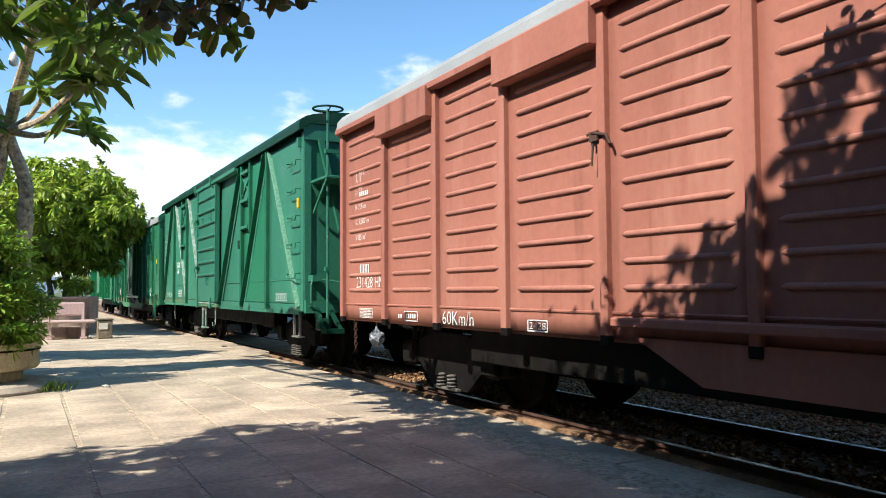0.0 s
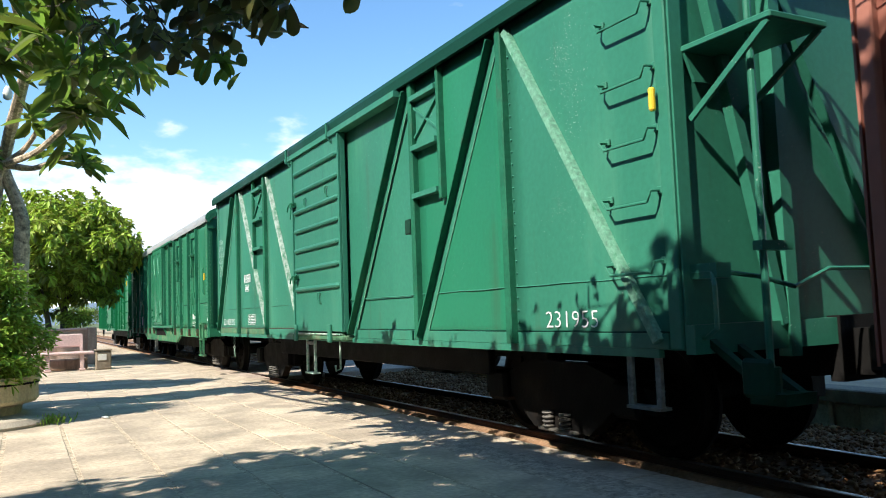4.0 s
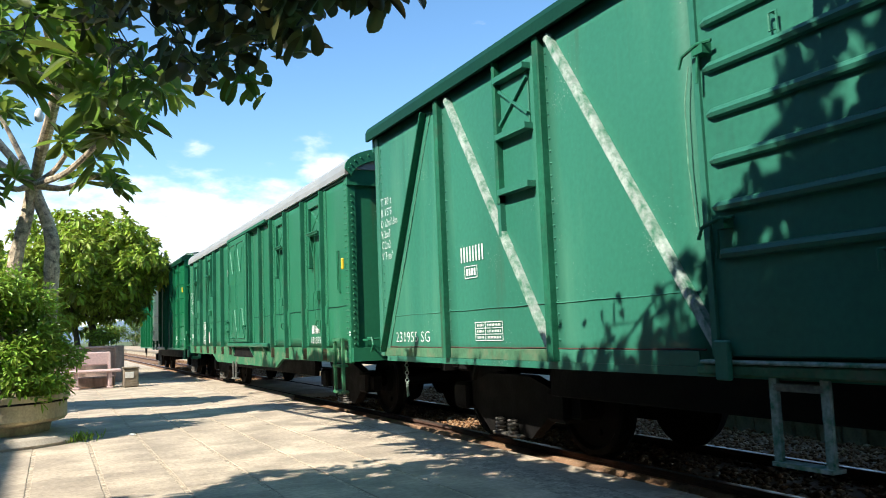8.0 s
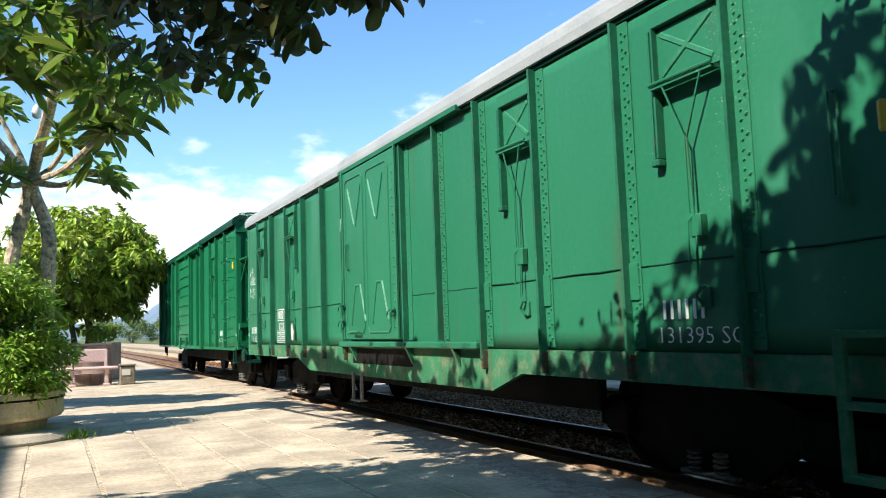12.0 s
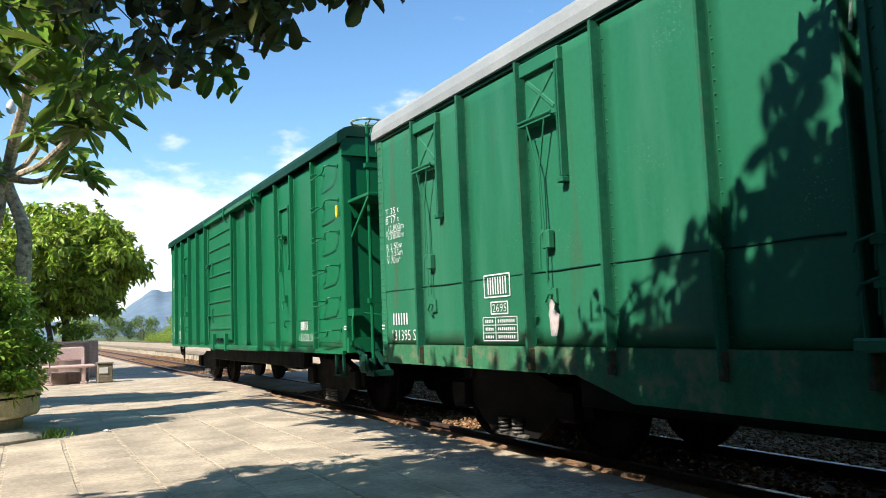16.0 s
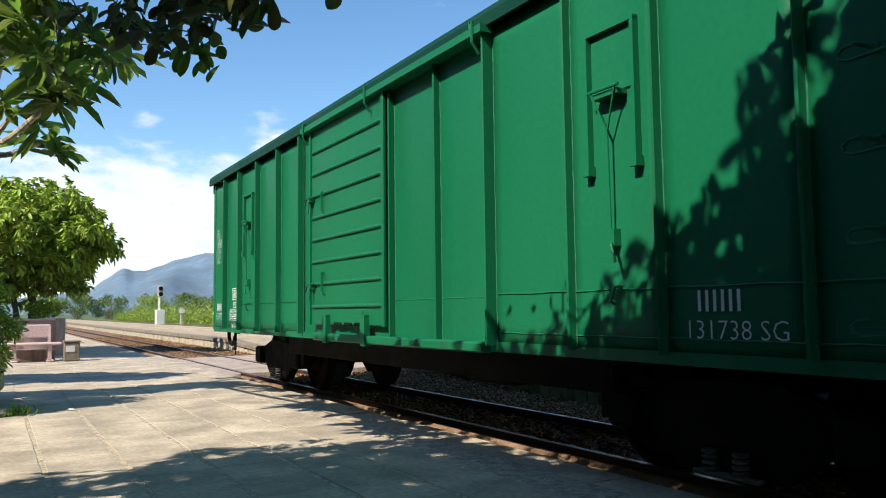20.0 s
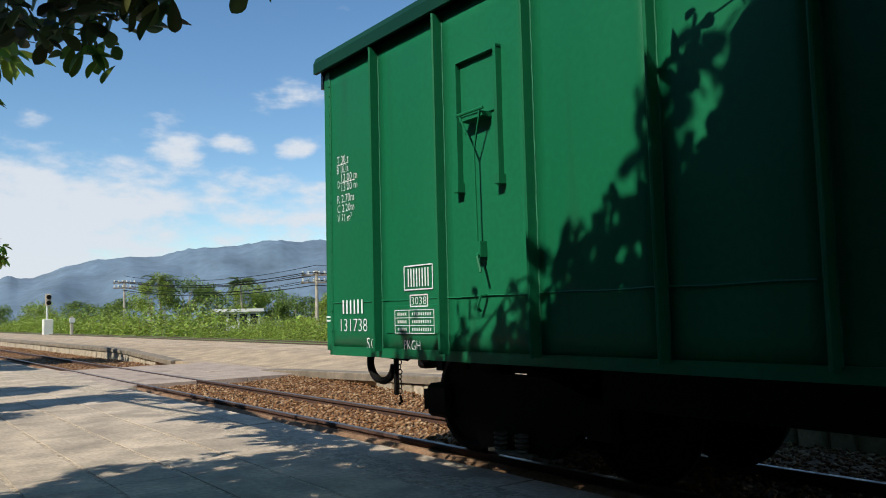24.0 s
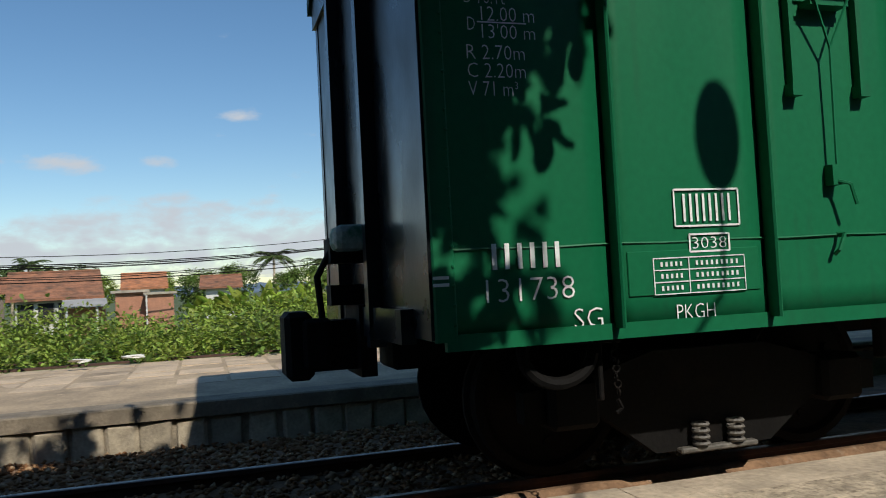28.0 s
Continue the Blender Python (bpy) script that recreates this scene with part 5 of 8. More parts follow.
for i, txt in enumerate(("T 30 t", "B 15'5", "D 12m/13m", "R 2m7", "C 2m2", "V 71m³")):
    z = 2.485 - 0.117 * i
    lettering(wa, txt, yA(39.06), yA(39.06) - 0.048 * len(txt), z - 0.045, z + 0.035, T)
bars(wa, yA(37.25), yA(36.82), 1.66, 1.79, T, 8, 0.36)
outline(wa, yA(37.17), yA(36.95), 1.52, 1.62, T)
bars(wa, yA(37.15), yA(36.97), 1.54, 1.60, T, 4, 0.6)
lettering(wa, "231955 SG", yA(38.75), yA(37.93), 0.98, 1.08, T)
table(wa, yA(37.02), yA(36.57), 0.99, 1.14, T)
u_step(wa, yA(33.93), yA(33.64), 0.40, 0.82, X - 0.04, SCUFF)
part("step_bar", rounded(X - 0.052, X - 0.028, yA(33.64), yA(33.93), 0.735, 0.775, 0.004), STEP_IRON, wa)
u_step(wa, yA(27.98), yA(27.74), 0.50, 0.84, X + 0.02, STEP_IRON)
bm = bmesh.new()
tube(bm, [(X - 0.02, yA(32.82), 0.82), (X - 0.02, yA(32.82), 0.48), (X - 0.06, yA(32.86), 0.46), (X - 0.06, yA(32.88), 0.52)], 0.012, 6)
part("door_hook", bm, SCUFF, wa)
brake_stand(wa, GREEN_A, GREEN_DARK, -0.40, -1.22, 3.42, 0.19)
end_wall(wa, 0, -1, 0.84, 3.2, SIDE, GREEN_A, (-0.62, 0.62), (((-1.20, 3.1), (-0.68, 0.95)), ((1.20, 3.1), (0.68, 0.95)), ((-0.58, 3.0), (0.58, 0.95))))
end_wall(wa, L, 1, 0.84, 3.2, SIDE, GREEN_A, (-0.62, 0.62))
bm = bmesh.new()
for k in range(8):
    ring(bm, (X + 0.25, L - 0.10, 0.80 - k * 0.040), (1, 0, 0) if k % 2 else (0, 1, 0), 0.02, 0.005, 8, 4)
tube(bm, [(X + 0.25, L - 0.10, 0.50), (X + 0.27, L - 0.07, 0.39)], 0.014, 6)
part("safety_chain", bm, SCUFF, wa)
underframe(wa, L, 0.83, SIDE, rear=1.74)

# -- riveted green wagon with an arched grey roof --
BF, BR = 40.15, 52.45
wb, L = shell(BF, BR, 0.76, 3.04, SIDE, GREEN_B, "green riveted freight wagon with an arched light grey roof")
def yB(u):
    return u - BF
roof(wb, L, 3.00, 0.31, SIDE, ROOF_GREY, 0.05, 0.07)
part("cant_rail", rounded(X - 0.02, X + 0.02, 0, L, 2.96, 3.04, 0.006), GREEN_DARK, wb)
for y, d in ((-0.062, -1), (L + 0.062, 1)):
    arch = [(-(SIDE + 0.055) * math.copysign(abs(math.cos(math.pi * i / 20)) ** 0.6, math.cos(math.pi * i / 20)), 3.072 + 0.313 * math.sin(math.pi * i / 20) ** 0.9) for i in range(21)]
    low = [(x * 0.95, max(2.99, z - 0.13)) for x, z in reversed(arch)]
    bm = bmesh.new()
    prism(bm, arch + low, min(y, y + d * 0.03), max(y, y + d * 0.03))
    bmesh.ops.recalc_face_normals(bm, faces=bm.faces[:])
    if d < 0:
        rivets(bm, [(x * 0.975, y - 0.029, z - 0.06, 1) for x, z in arch[1:-1]], 0.016, 0.012)
    part("roof_collar", bm, POST_PAINT, wb)
b_posts = [41.08, 41.98, 42.93, 43.80, 44.62, 45.40, 47.18, 48.00, 48.88, 49.75, 50.64, 51.52]
b_edges = [40.15] + [u for u in b_posts if u != 45.40] + [52.45]
for i, (a, b) in enumerate(zip(b_edges, b_edges[1:])):
    panel(wb, yB(a) + 0.008, yB(b) - 0.008, 0.92, 3.0, X + (0.02 if 43.7 < a < 47.0 else 0), GREEN_B, 40 + i, 0.008)
for u in b_posts:
    inner = u in (44.62, 45.40)
    x = X + (0.015 if inner else 0)
    post(wb, yB(u) + 0.02, 0.74 if not inner else 0.98, 2.97, x, POST_PAINT, 0.022, 0.075, foot=0.0 if inner else 0.10)
    front = u < 47.1
    if front:
        part("post_flange", rounded(x - 0.010, x + 0.004, yB(u) - 0.085, yB(u) + 0.02, 0.93 if not inner else 0.98, 2.96, 0.003), GREEN_B, wb)
    if not inner:
        part("post_foot", rounded(X - 0.060, X - 0.008, yB(u) + 0.004, yB(u) + 0.036, 0.75, 0.90, 0.004), FOOT_RUST, wb)
        if front:
            part("splice_plate", rounded(X - 0.022, X - 0.008, yB(u) - 0.07, yB(u) + 0.012, 1.22, 1.45, 0.004), GREEN_B, wb)
for u in (40.20, 52.40):
    post(wb, yB(u), 0.74, 3.0, X, GREEN_B, 0.11, 0.014, "corner_plate")
bm = bmesh.new()
for u in b_posts[:5]:
    off_x = 0.015 if u == 44.62 else 0.0
    rivets(bm, [(X + off_x - 0.009, yB(u) - 0.030, 0.97 + 0.052 * k) for k in range(38)], 0.012, 0.010)
    rivets(bm, [(X + off_x - 0.009, yB(u) - 0.064, 0.996 + 0.104 * k) for k in range(19)], 0.014, 0.011)
for u in b_posts[6:]:
    rivets(bm, [(X - 0.001, yB(u) - 0.022, 0.97 + 0.075 * k) for k in range(26)], 0.008, 0.006)
for u in (40.175, 40.235, 52.375, 52.425):
    rivets(bm, [(X - 0.014, yB(u), 0.80 + 0.07 * k) for k in range(31)], 0.012, 0.009)
tagged(part("rivets", bm, GREEN_B, wb), kind="stuff")
# fish-bellied sill
bm = bmesh.new()
prof = [(0, 0.91), (L, 0.91), (L, 0.73), (yB(49.3), 0.73), (yB(48.75), 0.58), (yB(43.75), 0.58), (yB(43.3), 0.73), (0, 0.73)]
a = [bm.verts.new((X - 0.012, y, z)) for y, z in prof]
b = [bm.verts.new((X + 0.03, y, z)) for y, z in prof]
for i in range(8):
    bm.faces.new((a[i], a[(i + 1) % 8], b[(i + 1) % 8], b[i]))
bm.faces.new(a[::-1])
bm.faces.new(b)
bmesh.ops.recalc_face_normals(bm, faces=bm.faces[:])
SILL_B = material("green_paint_worn_sill", (0.040, 0.165, 0.080), 0.7, vary=0.2, scale=3, bump=0.25, dirt=(0.17, 0.18, 0.11), dirt_amount=0.6, dirt_scale=6, spec=0.1, rust=(0.12, 0.085, 0.05), flake=(0.24, 0.24, 0.16))
part("side_sill", bm, SILL_B, wb)
seam(wb, yB(40.2), yB(43.8), 1.42, X, GREEN_DARK)
seam(wb, yB(47.3), yB(52.4), 1.43, X, GREEN_DARK)
seam(wb, yB(43.85), yB(45.7), 1.42, X + 0.02, GREEN_DARK)
part("sill_ledge", rounded(X - 0.10, X, yB(43.85), yB(47.25), 0.91, 0.97, 0.01), GREEN_B, wb)
for u in (44.3, 45.3, 46.9):
    bm = bmesh.new()
    prism(bm, [(X - 0.09, 0.91), (X, 0.91), (X, 0.72)], yB(u) - 0.02, yB(u) + 0.02)
    part("ledge_bracket", bm, GREEN_B, wb)
d = part("sliding_door", rounded(X - 0.075, X - 0.01, yB(45.46), yB(47.10), 0.99, 2.96, 0.012), GREEN_B, wb)
for u0, u1 in ((46.41, 47.0), (45.66, 46.31)):
    r = 0.09
    pts = [(u0 + r - r * math.cos(q), 2.86 - r + r * math.sin(q)) for q in np.linspace(0, math.pi / 2, 5)] + [(u1 - r + r * math.sin(q), 2.86 - r + r * math.cos(q)) for q in np.linspace(0, math.pi / 2, 5)]
    pts = [(u0, 1.13)] + pts + [(u1, 1.13), (u1 - 0.05, 1.07), (u0 + 0.05, 1.07), (u0, 1.13)]
    bm = bmesh.new()
    tube(bm, [(X - 0.0745, yB(u), z) for u, z in pts], 0.013, 6)
    part("panel_rim", bm, GREEN_B, d)
bm = bmesh.new()
rivets(bm, [(X - 0.074, yB(45.56), 1.12 + 0.088 * k) for k in range(20)], 0.014, 0.010)
rivets(bm, [(X - 0.074, yB(47.05), 1.12 + 0.088 * k) for k in range(20)], 0.010, 0.008)
tagged(part("rivets", bm, GREEN_B, d), kind="stuff")
bm = bmesh.new()
rivets(bm, [(X + 0.006, yB(45.40) - 0.035, 1.05 + 0.07 * k) for k in range(27)], 0.010, 0.007)
tagged(part("rivets", bm, GREEN_B, wb), kind="stuff")
bm = bmesh.new()
tube(bm, [(X - 0.075, yB(46.74), 1.06), (X - 0.13, yB(46.74), 1.08), (X - 0.13, yB(46.50), 1.08), (X - 0.075, yB(46.50), 1.06)], 0.012, 6)
part("pull_handle", bm, RIB_B, d)
# Thin black sheet paints in the shaded, rusty recess under the door ledge.
part("recess_shade_panel", rounded(X - 0.015, X - 0.0125, yB(45.3), yB(47.0), 0.72, 0.89, 0.001), BLACK_STEEL, wb)
for off_u in (0.0, -0.66):
    for rib in (((46.897, 2.752), (46.70, 2.31), (46.655, 2.29), (46.47, 2.747)), ((46.836, 1.16), (46.70, 1.605), (46.54, 1.605), (46.383, 1.20))):
        for k in range(3):
            bm = bmesh.new()
            tube(bm, [(X - 0.076, yB(u + off_u), z) for u, z in rib[k:k + 2]], 0.012, 6)
            # The leg that catches the light gets the paler colour.
            part("pressed_rib", bm, RIB_WORN_LIT if (k == 0) == (rib[0][1] > 2) and k != 1 else RIB_B, d)
for y in (yB(45.475), yB(47.085)):
    bm = bmesh.new()
    box(bm, X - 0.09, X - 0.07, y - 0.018, y + 0.018, 1.0, 2.98)
    part("door_edge", bm, GREEN_B, d)
bm = bmesh.new()
box(bm, X - 0.075, X, yB(44.10), yB(47.25), 2.972, 3.018)
part("door_track", bm, POST_PAINT, wb)
for u, z in ((47.08, 1.38), (47.08, 1.20), (45.56, 1.28)):
    door_lock(wb, yB(u), z, X - 0.08, POST_PAINT, 1, 0.55)
grab(wb, yB(46.93), 1.80, 2.10, X - 0.08, GREEN_B)
bm = bmesh.new()
tube(bm, [(X - 0.06, yB(47.10), 2.45), (X - 0.09, yB(47.12), 2.42), (X - 0.09, yB(47.14), 2.28)], 0.008, 6)
part("door_pin", bm, SCUFF, wb)
hatch(wb, yB(41.66), yB(41.13), 2.80, 2.03, X, GREEN_B)
hatch(wb, yB(43.44), yB(42.98), 2.80, 2.03, X, GREEN_B)
hatch(wb, yB(49.30), yB(49.74), 2.84, 2.05, X, GREEN_B)
hatch(wb, yB(51.10), yB(51.53), 2.84, 2.05, X, GREEN_B)
for u in (41.37, 43.18, 49.5, 51.3):
    bm = bmesh.new()
    tube(bm, [(X, yB(u), 1.27), (X - 0.05, yB(u), 1.27), (X - 0.05, yB(u) + 0.04, 1.22), (X - 0.02, yB(u) + 0.02, 1.17)], 0.011, 6)
    part("hook", bm, GREEN_B, wb)
grab(wb, yB(40.53), 1.60, 2.11, X, GREEN_B)
marker(wb, yB(40.26), 1.93, X)
T = X - 0.009
bars(wb, yB(41.74), yB(41.38), 1.10, 1.21, T, 6, 0.36)
lettering(wb, "131395 SG", yB(41.75), yB(41.12), 0.965, 1.055, T)
for txt, z, o in (("T 35 t", 2.22, 0), ("B 17 t", 2.13, 0), ("12.800m", 2.05, -0.05), ("13'800m", 1.97, -0.05), ("R 2.50m", 1.87, 0), ("C 2.55m", 1.80, 0), ("V 70m³", 1.73, 0)):
    lettering(wb, txt, yB(52.29) + o, yB(52.29) + o - 0.052 * len(txt), z - 0.03, z + 0.03, T)
lettering(wb, "D", yB(52.29), yB(52.25), 1.98, 2.03, T)
bars(wb, yB(52.22), yB(51.95), 2.005, 2.011, T, 1, 1.0)
bars(wb, yB(52.28), yB(52.05), 2.17, 2.176, T, 1, 1.0)
bars(wb, yB(52.20), yB(51.84), 1.10, 1.21, T, 6, 0.36)
lettering(wb, "131395 SG", yB(52.21), yB(51.58), 0.95, 1.05, T)
outline(wb, yB(50.42), yB(50.05), 1.285, 1.455, T, 0.01)
bars(wb, yB(50.38), yB(50.09), 1.305, 1.435, T, 8, 0.36)
outline(wb, yB(50.33), yB(50.09), 1.155, 1.245, T, 0.01)
lettering(wb, "2695", yB(50.31), yB(50.11), 1.17, 1.23, T)
table(wb, yB(50.46), yB(49.97), 0.95, 1.13, T)
for u in (40.17, 52.43):
    bars(wb, yB(u) + 0.02, yB(u) - 0.04, 1.06, 1.075, X - 0.016, 1, 1.0)
    bars(wb, yB(u) + 0.02, yB(u) - 0.04, 1.09, 1.105, X - 0.016, 1, 1.0)
for y in (yB(40.235), yB(40.53)):
    bm = bmesh.new()
    box(bm, X - 0.10, X - 0.07, y - 0.026, y + 0.026, 0.37, 1.03)
    part("ladder_side", bm, SILL_B, wb)
for z in (0.39, 0.70, 1.01):
    bm = bmesh.new()
    box(bm, X - 0.12, X - 0.02, yB(40.235), yB(40.53), z - 0.015, z + 0.015)
    part("ladder_tread", bm, SILL_B, wb)
u_step(wb, yB(46.97), yB(46.70), 0.31, 0.62, X - 0.03, STEP_IRON)
bm = bmesh.new()
tube(bm, [(X + 0.15, -0.01, 1.0), (X + 0.15, -0.14, 1.0), (X + 0.6, -0.16, 1.04), (X + 2.6, -0.16, 1.04)], 0.014, 6)
tube(bm, [(X + 0.2, -0.02, 1.02), (X + 0.2, -0.16, 1.02), (X + 0.2, -0.2, 0.94), (X + 0.2, -0.12, 0.86)], 0.014, 6)
part("grab_iron", bm, GREEN_B, wb)
end_wall(wb, 0, -1, 0.78, 3.0, SIDE, GREEN_B, (-0.55, 0.0, 0.55), rivet=True)
end_wall(wb, L, 1, 0.78, 3.0, SIDE, GREEN_B, (-0.55, 0.55))
underframe(wb, L, 0.76, SIDE, front=1.83, rear=1.50)

CLOTH = material("pale_cloth", (0.50, 0.42, 0.40), 0.9, vary=0.2, scale=12, bump=0.3)
bm = bmesh.new()
prof = [(0.0, 1.235, 0.018), (0.006, 1.20, 0.03), (-0.004, 1.165, 0.022), (0.016, 1.13, 0.055), (0.022, 1.06, 0.05), (0.012, 0.985, 0.028)]
last = None
for k, (dy, z, w) in enumerate(prof):
    row = [bm.verts.new((X - 0.05 - 0.03 * math.cos(q * math.tau / 8) * (0.5 + w * 8) * 0.5, yB(49.47) - dy + w * math.sin(q * math.tau / 8) * (1 + 0.2 * math.sin(q * 3 + k)), z)) for q in range(8)]
    if last:
        for q in range(8):
            bm.faces.new((last[q], last[(q + 1) % 8], row[(q + 1) % 8], row[q]))
    else:
        bm.faces.new(row)
    last = row
bm.faces.new(last[::-1])
part("cloth_strip", bm, CLOTH, wb, "pale pinkish cloth knotted to a hook", True)

# -- fresh green wagon at the end of the train --
CF, CR = 53.5, 65.45
wc, L = shell(CF, CR, 0.83, 3.22, SIDE, GREEN_C, "freshly painted green freight wagon, last of the train")
def yC(u):
    return u - CF
roof(wc, L, 3.19, 0.20, SIDE, GREEN_DARK, 0.08, 0.09)
c_posts = [54.48, 55.38, 56.15, 57.05, 57.88, 58.74, 61.14, 61.98, 62.89, 63.78, 64.61]
c_edges = [53.5] + [u for u in c_posts if u != 58.74] + [65.45]
for i, (a, b) in enumerate(zip(c_edges, c_edges[1:])):
    panel(wc, yC(a) + 0.008, yC(b) - 0.008, 0.83, 3.2, X + (0.02 if 57.0 < a < 60.0 else 0), GREEN_C, 70 + i, 0.006)
for u in c_posts:
    x = X + (0.015 if 57.5 < u < 59 else 0)
    post(wc, yC(u) - 0.01, 0.84, 3.17, x, GREEN_C, 0.02, 0.10 if u == 57.05 else (0.068 if u < 60 else 0.082))
    bm = bmesh.new()
    tube(bm, [(x - 0.001, yC(u) - 0.022 + 0.003 * math.sin(q * 2.3), 0.86 + 2.3 * q / 30) for q in range(31)], 0.0045, 5)
    part("weld_bead", bm, RIB_B, wc)
for u in (53.55, 65.40):
    post(wc, yC(u), 0.83, 3.18, X, GREEN_C, 0.10, 0.012, "corner_plate")
bm = bmesh.new()
rivets(bm, [(X - 0.012, yC(65.36), 0.9 + 0.083 * k) for k in range(27)], 0.009, 0.007)
tagged(part("rivets", bm, GREEN_C, wc), kind="stuff")
ribbed_door(wc, yC(58.80), yC(60.75), 0.95, 3.14, X - 0.01, GREEN_C, [1.15, 1.40, 1.645, 1.89, 2.14, 2.385, 2.63, 2.885], 0.045, 0.018, 0.05)
bm = bmesh.new()
box(bm, X - 0.13, X, yC(57.0), yC(60.9), 3.14, 3.20)
part("door_track", bm, GREEN_C, wc)
post(wc, yC(58.80), 0.95, 3.14, X - 0.055, GREEN_C, 0.06, 0.03, "door_edge")
for u in (57.10, 59.06, 60.78):
    bm = bmesh.new()
    tube(bm, [(X - 0.08, yC(u), 3.0), (X - 0.14, yC(u), 3.08), (X - 0.14, yC(u), 3.24), (X - 0.10, yC(u) + 0.09, 3.27), (X - 0.10, yC(u) + 0.09, 3.12)], 0.012, 6)
    part("door_hanger", bm, GREEN_C, wc)
for u, z in ((60.66, 2.35), (60.62, 1.38)):
    door_lock(wc, yC(u), z, X - 0.055, POST_PAINT, 1, 0.7)
for z in (2.30, 1.42):
    grab(wc, yC(60.35), z - 0.14, z + 0.10, X - 0.055, GREEN_C)
part("sill_plate", rounded(X - 0.09, X, yC(57.1), yC(60.6), 0.78, 0.86, 0.012), GREEN_C, wc)
bm = bmesh.new()
prism(bm, [(X - 0.010, 0.86), (X + 0.03, 0.86), (X + 0.03, 0.79), (X - 0.010, 0.79)], yC(53.6), yC(65.4))
part("side_sill", bm, GREEN_C, wc)
for u in (60.2, 59.2):
    bm = bmesh.new()
    box(bm, X - 0.11, X - 0.05, yC(u) - 0.05, yC(u) + 0.05, 0.76, 1.06)
    part("sill_bracket", bm, GREEN_C, wc)
bm = bmesh.new()
for k in range(3):
    box(bm, X - 0.06, X - 0.04, yC(59.3) + k * 0.27, yC(59.5) + k * 0.27, 0.95, 0.98)
part("sill_slot", bm, BLACK_STEEL, wc)
seam(wc, yC(53.55), yC(57.0), 1.205, X, GREEN_C)
seam(wc, yC(57.1), yC(58.8), 1.19, X + 0.02, GREEN_C)
seam(wc, yC(61.2), yC(65.4), 1.215, X, GREEN_C)
seam(wc, yC(53.55), yC(57.0), 0.93, X, GREEN_C)
for (u0, u1) in ((55.94, 55.53), (63.57, 63.16)):
    y0, y1 = yC(u0), yC(u1)
    for y in (y0, y1):
        bm = bmesh.new()
        box(bm, X - 0.045, X, y - 0.014, y + 0.014, 1.96, 2.77)
        part("runner", bm, GREEN_C, wc)
        bm = bmesh.new()
        box(bm, X - 0.06, X, y - 0.03, y + 0.03, 1.90, 1.96)
        part("stop", bm, GREEN_C, wc)
    bm = bmesh.new()
    box(bm, X - 0.045, X, y1 - 0.014, y0 + 0.014, 2.76, 2.785)
    part("head_rail", bm, GREEN_C, wc)
    s = part("shutter", rounded(X - 0.012, X + 0.003, y1 + 0.02, y0 - 0.02, 2.38, 2.76, 0.004), GREEN_C, wc)
    bm = bmesh.new()
    box(bm, X - 0.08, X, y1 + 0.09, y0 - 0.09, 2.345, 2.375)
    tube(bm, [(X - 0.09, y1 + 0.07, 2.39), (X - 0.09, y0 - 0.07, 2.39)], 0.010, 6)
    part("shutter_handle", bm, GREEN_C, s)
    ym = (y0 + y1) / 2
    bm = bmesh.new()
    tube(bm, [(X - 0.09, y0 - 0.10, 2.38), (X - 0.06, ym, 2.14), (X - 0.05, ym, 1.56)], 0.007, 5)
    tube(bm, [(X - 0.09, y1 + 0.10, 2.38), (X - 0.06, ym, 2.14)], 0.007, 5)
    part("pull_rod", bm, GREEN_C, wc)
    bm = bmesh.new()
    box(bm, X - 0.055, X, ym - 0.03, ym + 0.03, 1.46, 1.56)
    tube(bm, [(X - 0.05, ym, 1.48), (X - 0.09, ym - 0.04, 1.46), (X - 0.09, ym - 0.07, 1.36)], 0.010, 5)
    part("latch", bm, GREEN_C, wc)
    bm = bmesh.new()
    tube(bm, [(X, ym - 0.02, 1.22), (X - 0.05, ym - 0.02, 1.22), (X - 0.05, ym + 0.02, 1.14), (X - 0.02, ym + 0.02, 1.12)], 0.010, 5)
    part("hook", bm, GREEN_C, wc)
for z in (2.90, 2.50, 2.13, 1.74, 1.37, 1.0):
    rung(wc, yC(54.13), yC(53.66), z - 0.02, X, GREEN_C, 0.15)
marker(wc, yC(53.58), 2.42, X)
T = X - 0.009
bars(wc, yC(55.15), yC(54.85), 1.075, 1.185, T, 6, 0.36)
lettering(wc, "131738 SG", yC(55.20), yC(54.60), 0.935, 1.03, T)
for txt, z, o, w in (("T 30 t", 2.395, 0, 0.19), ("B 16.1t", 2.316, 0, 0.19), ("12.00 m", 2.240, -0.075, 0.25), ("13'00 m", 2.163, -0.075, 0.25), ("R 2.70m", 2.070, 0, 0.27), ("C 2.20m", 1.990, 0, 0.27), ("V 71 m³", 1.910, 0, 0.23)):
    lettering(wc, txt, yC(65.245) + o, yC(65.245) + o - w, z - 0.032, z + 0.032, T)
lettering(wc, "D", yC(65.235), yC(65.20), 2.165, 2.222, T)
bars(wc, yC(65.19), yC(64.96), 2.199, 2.205, T, 1, 1.0)
bars(wc, yC(65.25), yC(65.06), 2.354, 2.359, T, 1, 1.0)
bars(wc, yC(65.20), yC(64.845), 1.125, 1.237, T, 6, 0.36)
lettering(wc, "131738", yC(65.215), yC(64.80), 0.985, 1.085, T)
lettering(wc, "SG", yC(64.81), yC(64.67), 0.850, 0.937, T)
part("data_plate", rounded(X - 0.008, X, yC(63.825), yC(64.53), 0.972, 1.176, 0.003), GREEN_C, wc)
table(wc, yC(64.40), yC(63.91), 0.975, 1.14, X - 0.012)
